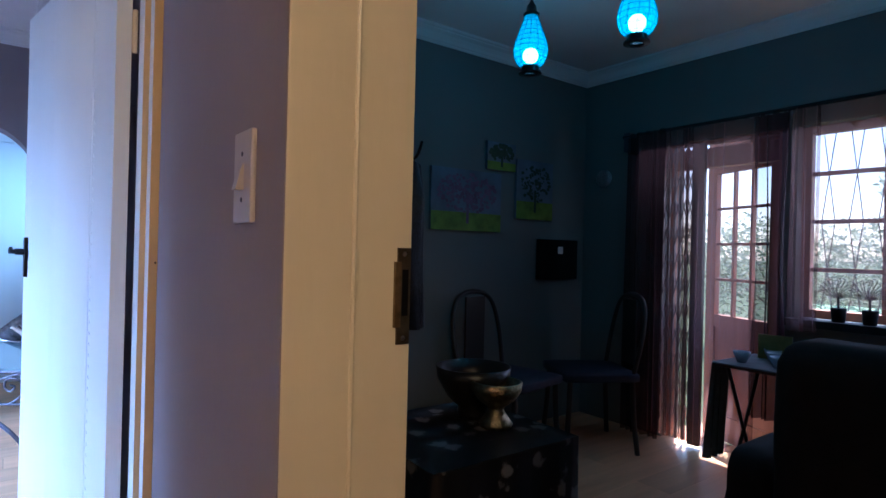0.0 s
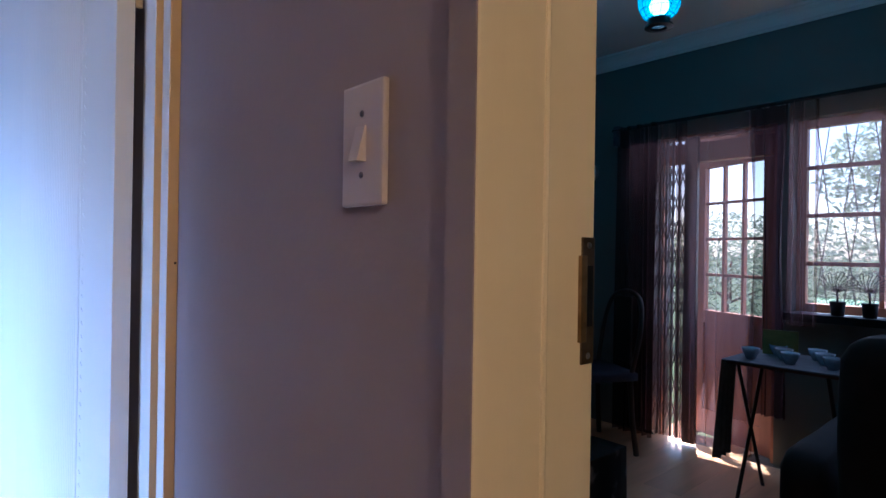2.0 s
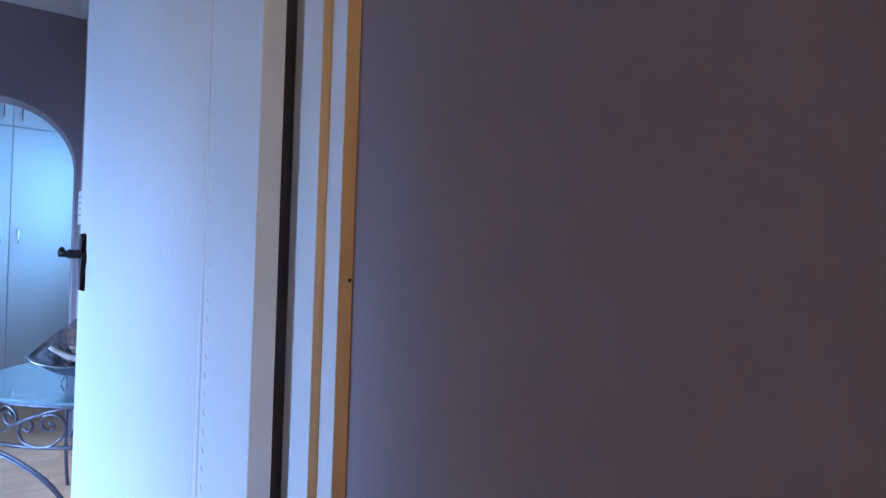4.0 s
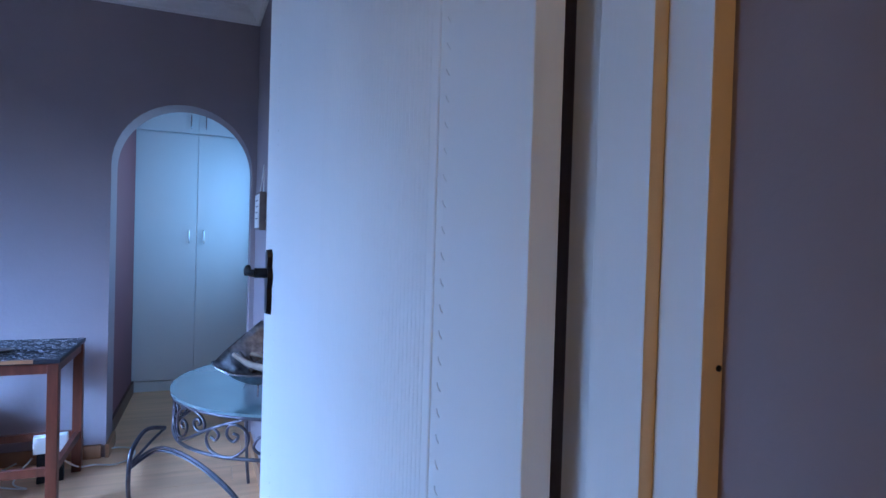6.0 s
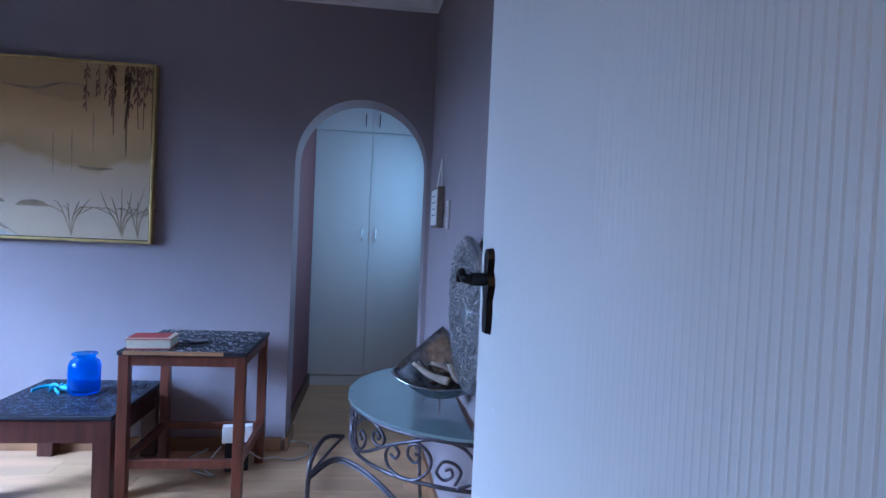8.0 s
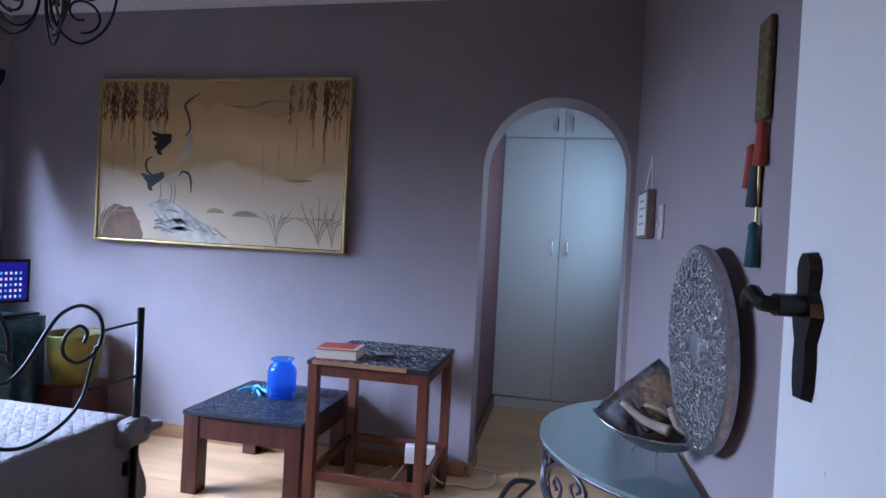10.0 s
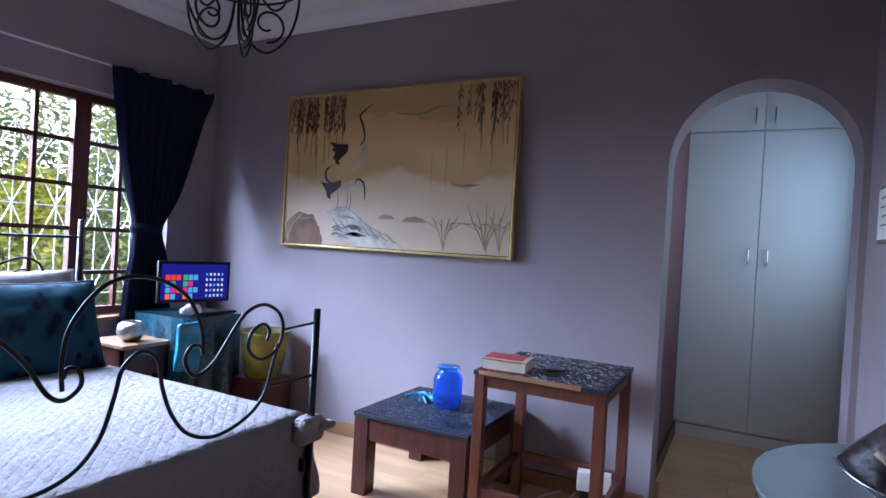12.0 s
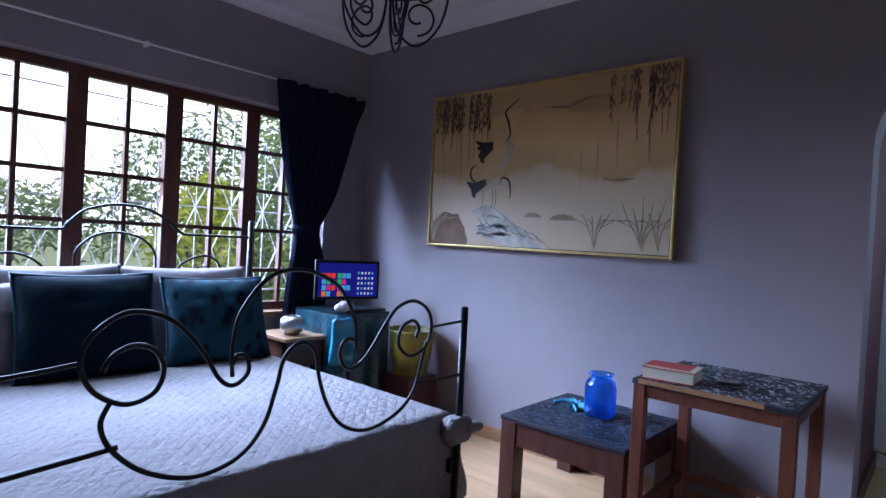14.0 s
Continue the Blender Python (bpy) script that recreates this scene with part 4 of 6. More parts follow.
def glass_table():
    e = thing("glass_table", "half-round frosted glass table on scrolled iron legs against the wall", "table")
    n = 40
    bm = bmesh.new()
    top = [bm.verts.new((*half_ellipse(k, n), TZ)) for k in range(n + 1)]
    bot = [bm.verts.new((*half_ellipse(k, n), TZ - 0.01)) for k in range(n + 1)]
    bm.faces.new(top)
    bm.faces.new(bot[::-1])
    for k in range(n + 1):
        j = (k + 1) % (n + 1)
        bm.faces.new((top[k], bot[k], bot[j], top[j]))
    bmesh.ops.recalc_face_normals(bm, faces=bm.faces)
    part("tabletop", bm, M_FROST, e, "frosted blue-green glass top")

    def rim(z, f, r, name):
        b_ = bmesh.new()
        tube(b_, [(*half_ellipse(k, n, TA * f, TB_ * f), z) for k in range(n + 1)] , r, 8)
        part(name, b_, M_IRON, e, smooth=True)

    rim(TZ - 0.017, 0.985, 0.007, "top_rim")
    def on(t, z, f=0.97):
        return (TX + TA * f * math.cos(t), TY + TB_ * f * math.sin(t), z)
    zj = TZ - 0.245

    def iron(name, pts, r, label=""):
        b_ = bmesh.new()
        tube(b_, pts, r, 8)
        part(name, b_, M_IRON, e, label, smooth=True)

    def along(a, b, z0, z1, sag=0.0, f=0.97, m=22, bow=0.0):
        return [on(a + (b - a) * k / m, z0 + (z1 - z0) * k / m - sag * math.sin(math.pi * k / m), f + bow * math.sin(math.pi * k / m)) for k in range(m + 1)]

    def curve(side, rows, n=6, f=0.97):
        """Points on the apron's curve: degrees round from the front, and metres below the top."""
        return catmull([on(radians(90 + side * (d - 90)), TZ + z, f) for d, z in rows], n)

    for s in (1, -1):
        iron("upright", curve(s, [(94, -0.02), (93, -0.07), (94, -0.12), (98, -0.15), (108, -0.163)]), 0.0055)
        iron("upright", curve(s, [(98, -0.02), (97, -0.07), (99, -0.12), (108, -0.155)]), 0.0045)
        iron("upper_bar", curve(s, [(108, -0.163), (120, -0.125), (132, -0.075), (142, -0.042), (150, -0.022), (156, -0.02), (162, -0.036), (166, -0.08), (165, -0.13), (160, -0.155)]), 0.0055)
        iron("lower_rail", curve(s, [(92, -0.135), (96, -0.165), (110, -0.166), (125, -0.163), (140, -0.160), (155, -0.158), (166, -0.158)]), 0.0065)
        iron("scroll", curve(s, [(97, -0.03), (104, -0.024), (107, -0.055), (104, -0.085), (101, -0.07), (102.5, -0.055)]), 0.0045)
        iron("scroll", curve(s, [(117, -0.028), (112, -0.04), (107, -0.075), (106, -0.115), (110, -0.142), (115.5, -0.125), (117, -0.09), (113.5, -0.075), (111.5, -0.095), (114, -0.105)]), 0.005)
        iron("scroll", curve(s, [(112, -0.03), (119, -0.024), (126, -0.034), (129.5, -0.06), (128, -0.088), (124, -0.088), (122.5, -0.065), (125, -0.05), (127, -0.062), (125.6, -0.072)]), 0.005)
        iron("scroll", curve(s, [(133, -0.10), (135.5, -0.108), (137, -0.085), (133.5, -0.070), (130.5, -0.105), (132.5, -0.143), (138, -0.158), (144.5, -0.153), (149.5, -0.115), (150, -0.075), (146.5, -0.047), (142, -0.052), (141, -0.085), (144, -0.103), (146, -0.083), (143.8, -0.075)]), 0.005)
        iron("scroll", curve(s, [(155.5, -0.105), (157.5, -0.10), (158, -0.12), (155, -0.135), (152.4, -0.115), (154.5, -0.082), (158.5, -0.082), (161, -0.105), (159, -0.145)]), 0.005)
        # bowed foot beyond the apron, with its brace
        def side(x, y, z):
            return Vector((TX - s * x, y, z))
        if s < 0:
            iron("leg", catmull([side(0.44, 0.15, 0.59), side(0.45, 0.155, 0.30), side(0.45, 0.15, 0.12), side(0.46, 0.14, 0.006)], 6), 0.0075)
            continue
        a, k = side(0.15, 0.47, 0.500), side(0.285, 0.568, 0.425)
        iron("leg", catmull([a, side(0.20, 0.525, 0.515), side(0.26, 0.560, 0.475), k, side(0.27, 0.570, 0.32), side(0.18, 0.562, 0.20), side(0.05, 0.550, 0.07), side(0.03, 0.55, 0.006)], 7), 0.0075)
        iron("leg_brace", catmull([a, side(0.20, 0.505, 0.478), side(0.26, 0.55, 0.440), k], 6), 0.005)
        for dz in (0.0, -0.012):
            iron("stretcher", catmull([k + Vector((0, 0, dz)), side(0.20, 0.50, 0.445 + dz), side(0.24, 0.43, 0.445 + dz), side(0.34, 0.33, 0.41 + dz), side(0.44, 0.22, 0.32 + dz), side(0.50, 0.13, 0.15 + dz), side(0.50, 0.11, 0.012)], 7), 0.005)
    return e


M_FROST = mat("frosted_glass", (0.19, 0.265, 0.28), 0.12, var=0.05, scale=4, coat=0.5)
glass_table()


M_SPARK = mosaic_material("mirror_chips", (0.42, 0.43, 0.44), (0.95, 0.96, 0.97))
M_SPARK.node_tree.nodes["Principled BSDF"].inputs["Metallic"].default_value = 0.75
M_SPARK.node_tree.nodes["Principled BSDF"].inputs["Roughness"].default_value = 0.22


def mosaic_mirror():
    e = thing("mosaic_mirror", "round silver mirror-mosaic disc hung above the glass table", "wall mirror")
    c = Vector((2.86, 0.10, TZ + 0.345))
    R_ = 0.240
    M = Matrix.Translation(c) @ Euler((radians(-90 - 2), 0, radians(3.6))).to_matrix().to_4x4()
    bm = bmesh.new()
    lathe(bm, [(0, -0.012), (R_, -0.012), (R_ + 0.004, 0), (R_, 0.008), (R_ - 0.02, 0.010), (0.07, 0.004), (0.0, 0.004)], seg=64)
    part("hanger", boxes((2.82, 2.90, 0.045, 0.092, 1.02, 1.09)), M_DARK, e, "dark wooden hanging block")
    ob = part("backing", bm, M_SILVER, e)
    ob.matrix_basis = M
    rng = random.Random(8)
    bm = bmesh.new()
    k = 0
    for ring in range(32):
        r = 0.040 + ring * 0.0061
        m = int(2 * math.pi * r / 0.0072)
        for j in range(m):
            a = 2 * math.pi * j / m + ring * 0.3
            if rng.random() < 0.12:
                continue
            L, w = 0.0031 * rng.uniform(0.5, 1.1), 0.0034 * rng.uniform(0.5, 1.1)
            ca, sa = math.cos(a), math.sin(a)
            h = 0.011 + rng.uniform(0, 0.0015)
            tx, ty = rng.uniform(-.3, .3), rng.uniform(-.3, .3)
            q = []
            for du, dv in ((-w, -L), (w, -L), (w, L), (-w, L)):
                rr = r + dv
                q.append(bm.verts.new((rr * ca - du * sa, rr * sa + du * ca, h + du * tx + dv * ty)))
            bm.faces.new(q)
    ob = part("mosaic", bm, M_SPARK, e, "small square mirror tiles in rings", kind="stuff")
    ob.matrix_basis = M
    bm = bmesh.new()
    lathe(bm, [(0, 0.0085), (0.033, 0.0085), (0.036, 0.0045)], seg=32)
    ob = part("mirror_centre", bm, mat("mirror_glass", (0.5, 0.53, 0.54), 0.35, metal=0.8), e, "small round mirror")
    ob.matrix_basis = M


mosaic_mirror()


def bowl_rim(t):
    """Rim of the leaf-shaped bowl: low in front, a high peak at the back, a point on one side."""
    c, s = math.cos(t), math.sin(t)
    x = 0.155 * c * (1.12 if c > 0.6 else 1.0)
    y = 0.105 * (s if s < 0 else s * (0.55 + 0.45 * s * s))
    return (x * 1.07, y * 1.15, 0.095 + 0.03 * abs(c) ** 3 + 0.165 * max(0.0, 1 - abs(math.atan2(c, s)) / 1.25) ** 1.15)


def shell_bowl():
    e = thing("silver_bowl", "engraved silver leaf-shaped bowl on thin wire feet, on the glass table", "bowl", (3.02, 0.152, TZ), -97)
    bm = bmesh.new()
    nu, nv = 28, 10
    rows = []
    for j in range(nv + 1):
        v = j / nv
        row = []
        for k in range(nu):
            t = 2 * math.pi * k / nu
            p = bowl_rim(t)
            row.append(bm.verts.new((p[0] * v, p[1] * v, 0.035 + (p[2] - 0.035) * v ** 1.7)))
        rows.append(row)
    for r0, r1 in zip(rows, rows[1:]):
        for k in range(nu):
            bm.faces.new((r0[k], r0[(k + 1) % nu], r1[(k + 1) % nu], r1[k]))
    bmesh.ops.remove_doubles(bm, verts=bm.verts, dist=0.0004)
    ob = part("shell", bm, M_SILVER2, e, smooth=True)
    s = ob.modifiers.new("t", "SOLIDIFY")
    s.thickness = 0.003
    bm = bmesh.new()
    tube(bm, [bowl_rim(2 * math.pi * k / 48) for k in range(48)], 0.003, 6, closed=True)
    part("rim", bm, M_CHROME, e, smooth=True)
    for x, y in ((-0.06, 0.06), (0.07, 0.06), (0.0, -0.06)):
        bm = bmesh.new()
        tube(bm, [(x * 0.6, y * 0.6, 0.05), (x, y, 0.004)], 0.0028, 6)
        part("foot", bm, M_CHROME, e)
    rng = random.Random(3)
    dw = thing("driftwood", "bleached driftwood pieces and pebbles lying in the silver bowl", "ornament", (3.02, 0.152, TZ), -97)
    for k in range(9):
        a = rng.uniform(0, math.pi)
        x, y = rng.uniform(-0.07, 0.07), rng.uniform(-0.03, 0.05)
        L = rng.uniform(0.02, 0.07)
        bm = bmesh.new()
        tube(bm, catmull([(x - L * math.cos(a), y - L * 0.5 * math.sin(a), 0.09 + 0.01 * (k % 3)), (x, y, 0.105 + rng.uniform(0, .02)), (x + L * math.cos(a), y + L * 0.6 * math.sin(a), 0.10 + rng.uniform(0, 0.06))], 5), rng.uniform(0.012, 0.020), 8, r_end=0.008)
        part("piece", bm, M_DRIFT if k % 2 else M_PEB, dw, "" if k % 2 else "dark pebble-brown piece", smooth=True)


M_SILVER2 = mat("engraved_silver", (0.42, 0.42, 0.44), 0.3, metal=1.0, var=0.5, scale=45, bump=0.8, bscale=70)
M_DRIFT = mat("driftwood", (0.42, 0.34, 0.27), 0.8, var=0.3, scale=30, bump=0.4)
M_PEB = mat("dark_pebble", (0.07, 0.05, 0.045), 0.6, var=0.3, scale=30)
shell_bowl()

sign = thing("hanging_sign", "small white wooden sign hung on string on the mauve wall", "sign", (3.83, yb(3.83), 1.33), 2)
bm = bmesh.new()
box(bm, -0.10, 0.10, 0.004, 0.034, -0.095, 0.095, 0.002)
part("frame", bm, mat("grey_brown_wood", (0.16, 0.12, 0.10), 0.6, var=0.3, scale=20), sign)
part("panel", boxes((-0.088, 0.088, 0.034, 0.038, -0.083, 0.083)), M_WHITE, sign, "white painted panel")
bm = bmesh.new()
for k, w in enumerate((0.05, 0.06, 0.04, 0.055)):
    box(bm, -w, w, 0.038, 0.0388, 0.05 - k * 0.03, 0.056 - k * 0.03)
part("lettering", bm, mat("grey_ink", (0.2, 0.2, 0.22), 0.6), sign, "illegible grey lettering")
bm = bmesh.new()
tube(bm, [(-0.08, 0.015, 0.095), (0, 0.006, 0.235), (0.08, 0.015, 0.095)], 0.003, 6)
part("string", bm, M_WHITE, sign)

tas = thing("wall_hanging", "woven wall hanging with red and teal tassels", "wall hanging", (2.64, yb(2.64), 1.35), 2)
bm = bmesh.new()
box(bm, -0.03, 0.03, 0.003, 0.015, 0.10, 0.30, 0.004)
part("woven_panel", bm, mat("woven_gold", (0.13, 0.09, 0.04), 0.8, var=0.6, scale=80, bump=0.6), tas)
for x, z, c in ((-0.015, 0.1, (0.35, 0.05, 0.03)), (0.01, 0.02, (0.03, 0.05, 0.06)), (0.0, -0.1, (0.01, 0.07, 0.08)), (0.035, 0.06, (0.30, 0.05, 0.03))):
    bm = bmesh.new()
    lathe(bm, [(0.002, 0.0), (0.010, -0.008), (0.009, -0.02), (0.014, -0.09), (0.0, -0.092)], x, 0.014, 14, z)
    part("tassel", bm, mat("tassel_yarn", c, 0.8, bump=0.5, bscale=200, stretch=(1, 1, 0.1)), tas, smooth=True)
bm = bmesh.new()
tube(bm, [(0, 0.008, 0.1), (0, 0.01, -0.12)], 0.003, 6)
part("cord", bm, M_GOLD, tas)


# ---------- bed ----------
BX0, BX1, BYF, BYH = 1.80, 3.25, 1.938, 3.63


def soft_box(bm, x0, x1, y0, y1, z0, z1, r, seed, wob=0.006, cuts=18):
    """A rounded, slightly uneven block."""
    rng = random.Random(seed)
    bmesh.ops.create_cube(bm, size=1)
    bmesh.ops.subdivide_edges(bm, edges=bm.edges[:], cuts=cuts, use_grid_fill=True)
    c = Vector(((x0 + x1) / 2, (y0 + y1) / 2, (z0 + z1) / 2))
    h = Vector(((x1 - x0) / 2, (y1 - y0) / 2, (z1 - z0) / 2))
    for v in bm.verts:
        p = Vector((v.co.x * 2 * h.x, v.co.y * 2 * h.y, v.co.z * 2 * h.z))
        q = Vector([max(-(a - r), min(a - r, b)) for a, b in zip(h, p)])
        d = p - q
        if d.length > 1e-6:
            p = q + d.normalized() * min(r, d.length if min(abs(d.x), 1) else r)
        n_ = noise.noise_vector((p + c) * 5.0) * wob
        v.co = c + p + n_


def bed():
    e = thing("bed", "double bed with a scrolled black metal frame below the window", "bed")
    for x, y, h, r in ((BX0, BYF, 0.873, 0.014), (BX1, BYF, 0.873, 0.014), (BX0 - 0.0, BYH, 1.165, 0.015), (3.33, BYH, 1.165, 0.015)):
        bm = bmesh.new()
        tube(bm, [(x, y, 0), (x, y, h)], r, 14)
        lathe(bm, [(0.0, h + 0.006), (r * 0.9, h + 0.004), (r, h - 0.002)], x, y, 14)
        part("post", bm, M_BLACK, e, smooth=True)

    def rod(pts, y=BYF, r=0.0065, n=6, r_end=None):
        b_ = bmesh.new()
        tube(b_, catmull([(x, y, z) for x, z in pts], n), r, 8, r_end=r_end)
        part("scroll", b_, M_BLACK, e, smooth=True)

    # footboard
    rod([(BX0, 0.803), (1.90, 0.81), (1.995, 0.82)], r=0.0052)
    rod([(BX0, 0.605), (1.90, 0.612), (2.072, 0.625)], r=0.0065)
    rod([(2.035, 0.795), (2.055, 0.83), (2.10, 0.848), (2.145, 0.83), (2.165, 0.785), (2.145, 0.735), (2.085, 0.718), (2.02, 0.755), (1.992, 0.82), (2.015, 0.88), (2.085, 0.923), (2.175, 0.90), (2.25, 0.825), (2.30, 0.745), (2.34, 0.722), (2.378, 0.75), (2.372, 0.79), (2.345, 0.797), (2.335, 0.775)], r=0.0062)
    rod([(2.335, 0.745), (2.332, 0.82), (2.352, 0.91), (2.43, 0.998), (2.54, 1.015), (2.66, 0.965), (2.725, 0.865), (2.738, 0.775)], r=0.0060)
    rod([(2.738, 0.775), (2.73, 0.80), (2.695, 0.805), (2.675, 0.77), (2.695, 0.725), (2.735, 0.717), (2.79, 0.757), (2.87, 0.862), (2.92, 0.90), (2.985, 0.91), (3.05, 0.875), (3.072, 0.815), (3.045, 0.75), (2.975, 0.725), (2.918, 0.765), (2.925, 0.82), (2.975, 0.845), (3.008, 0.82), (2.995, 0.785)], r=0.0062)
    rod([(2.055, 0.73), (2.036, 0.68), (2.065, 0.615), (2.14, 0.55), (2.25, 0.512), (2.36, 0.532), (2.43, 0.60), (2.465, 0.70), (2.485, 0.775), (2.535, 0.812), (2.585, 0.785), (2.605, 0.70), (2.64, 0.615), (2.70, 0.545), (2.80, 0.512), (2.92, 0.54), (2.995, 0.60), (3.03, 0.70), (3.05, 0.77)], r=0.0062)
    rod([(3.072, 0.815), (3.15, 0.82), (BX1, 0.825)], r=0.0052)
    rod([(3.02, 0.628), (3.12, 0.625), (BX1, 0.625)], r=0.0052)
    rod([(BX0, 0.12), (2.5, 0.12), (BX1, 0.12)], r=0.011)
    # headboard
    hy = BYH
    rod([(BX0, 1.076), (2.0, 1.076), (2.36, 1.076), (2.41, 1.105), (2.48, 1.17), (2.60, 1.205), (2.74, 1.20), (2.85, 1.15), (2.93, 1.085), (2.99, 1.076), (3.33, 1.076)], hy, 0.007)
    rod([(2.445, 0.90), (2.45, 0.98), (2.52, 1.05), (2.62, 1.072), (2.73, 1.05), (2.80, 0.98), (2.81, 0.88)], hy, 0.006)
    rod([(2.90, 0.84), (2.94, 0.92), (3.05, 0.965), (3.13, 0.94), (3.16, 0.88)], hy, 0.006)
    rod([(3.00, 0.86), (3.03, 0.90), (3.08, 0.905), (3.11, 0.88)], hy, 0.005)
    rod([(2.05, 0.84), (2.08, 0.93), (2.19, 0.965), (2.28, 0.94), (2.34, 0.88)], hy, 0.006)
    rod([(BX0, 0.55), (2.6, 0.55), (3.33, 0.55)], hy, 0.010)
    for x in (2.45, 2.81, 3.16, 2.34):
        rod([(x, 0.55), (x, 0.88)], hy, 0.006, 2)
    for x in (BX0 + 0.02, BX1 - 0.02):
        part("side_rail", boxes((x - 0.012, x + 0.012, BYF, BYH, 0.26, 0.31)), M_BLACK, e)
    return e


bed()
mt = thing("mattress", "thick dark mattress on the metal bed under the bedspread", "mattress")
bm = bmesh.new()
soft_box(bm, BX0 + 0.03, BX1 - 0.03, BYF + 0.06, BYH - 0.04, 0.16, 0.455, 0.05, 1, 0.001, 8)
part("mattress_body", bm, M_DARK, mt)


def bedspread():
    e = thing("bedspread", "pale grey diamond-quilted bedspread draped over the double bed", "bedspread")
    # draped sheet: grid over the top, falling at foot and sides
    bm = bmesh.new()
    x0, x1, y0, y1, zt, drop = BX0 + 0.012, BX1 - 0.005, BYF + 0.03, BYH - 0.06, 0.480, 0.36
    us = [-drop * (1 - k / 8) for k in range(8)] + [(x1 - x0) * k / 46 for k in range(47)] + [(x1 - x0) + drop * (k + 1) / 8 for k in range(8)]
    vs = [-drop * (1 - k / 8) for k in range(8)] + [(y1 - y0) * k / 44 for k in range(45)]
    grid = []
    for v in vs:
        row = []
        for u in us:
            ov = max(0, -v)
            ou = max(0, -u, u - (x1 - x0))
            x = x0 + min(max(u, 0), x1 - x0)
            y = y0 + max(v, 0)
            d = max(ov, ou)
            z = zt - max(d - 0.015, 0) - (0.006 if d > 0 else 0)
            r = 0.014
            if ov > 0:
                y = y0 - r * min(1, ov / 0.03) - 0.008 * math.sin(u * 26) * min(1, ov * 5)
            if ou > 0:
                s = 1 if u > 0 else -1
                x += s * (r * min(1, ou / 0.03) + 0.012 * math.sin(v * 19) * min(1, ou * 5))
            if ov > 0 and ou > 0:
                k = min(ov, ou)
                x += (1 if u > 0 else -1) * k * 0.30
                y += k * 0.05
            # gentle unevenness on top
            if d == 0:
                z += 0.006 * noise.noise(Vector((u * 3, v * 3, 1.0))) + 0.004 * noise.noise(Vector((u * 9, v * 11, 4.0)))
            row.append(bm.verts.new((x, y, z)))
        grid.append(row)
    for a, b in zip(grid, grid[1:]):
        for k in range(len(us) - 1):
            bm.faces.new((a[k], a[k + 1], b[k + 1], b[k]))
    ob = part("cover", bm, M_QUILT, e, smooth=True)
    s = ob.modifiers.new("sub", "SUBSURF")
    s.levels = s.render_levels = 1


def cover_corner():
    """The spread's corner, rolled over itself beside the foot post."""
    e = thing("spread_corner", "rolled corner of the pale grey quilted bedspread at the bed's foot", "bedspread")
    bm = bmesh.new()
    soft_box(bm, 3.165, 3.315, 1.900, 1.985, 0.375, 0.470, 0.035, 8, 0.016, 10)
    part("roll", bm, M_QUILT, e, smooth=True)
    bm = bmesh.new()
    soft_box(bm, 3.255, 3.345, 1.885, 1.93, 0.415, 0.445, 0.012, 9, 0.012, 8)
    part("hem", bm, M_QUILT, e, "turned-up hem", smooth=True)


def quilt_material():
    m = mat("pale_grey_quilt", (0.215, 0.195, 0.20), 0.95, var=0.10, scale=6)
    nt = m.node_tree
    b = nt.nodes["Principled BSDF"]
    tc = nt.nodes.new("ShaderNodeTexCoord")
    sep = nt.nodes.new("ShaderNodeSeparateXYZ")
    nt.links.new(tc.outputs["Object"], sep.inputs[0])

    def mt_(op, a, b_=None, c=None):
        n = nt.nodes.new("ShaderNodeMath")
        n.operation = op
        for k, v in enumerate((a, b_, c)):
            if v is None:
                continue
            if isinstance(v, (int, float)):
                n.inputs[k].default_value = v
            else:
                nt.links.new(v, n.inputs[k])
        return n.outputs[0]
    nz = nt.nodes.new("ShaderNodeTexNoise")
    nz.inputs["Scale"].default_value = 12
    nt.links.new(tc.outputs["Object"], nz.inputs["Vector"])
    s1 = mt_("ADD", mt_("ADD", sep.outputs[0], sep.outputs[1]), sep.outputs[2])
    s2 = mt_("ADD", mt_("SUBTRACT", sep.outputs[0], sep.outputs[1]), sep.outputs[2])
    w = mt_("MULTIPLY", nz.outputs["Fac"], 0.012)
    l1 = mt_("ABSOLUTE", mt_("SINE", mt_("MULTIPLY", mt_("ADD", s1, w), 62)))
    l2 = mt_("ABSOLUTE", mt_("SINE", mt_("MULTIPLY", mt_("ADD", s2, w), 62)))
    h = mt_("MULTIPLY", mt_("POWER", mt_("MINIMUM", l1, l2), 0.5), 0.55)
    n3 = nt.nodes.new("ShaderNodeTexNoise")
    n3.inputs["Scale"].default_value, n3.inputs["Detail"].default_value = 35, 4
    nt.links.new(tc.outputs["Object"], n3.inputs["Vector"])
    hh = mt_("ADD", h, mt_("MULTIPLY", n3.outputs["Fac"], 3.2))
    bp = nt.nodes.new("ShaderNodeBump")
    bp.inputs["Strength"].default_value, bp.inputs["Distance"].default_value = 0.8, 0.006
    nt.links.new(hh, bp.inputs["Height"])
    nt.links.new(bp.outputs[0], b.inputs["Normal"])
    return m


M_QUILT = quilt_material()
bedspread()
cover_corner()


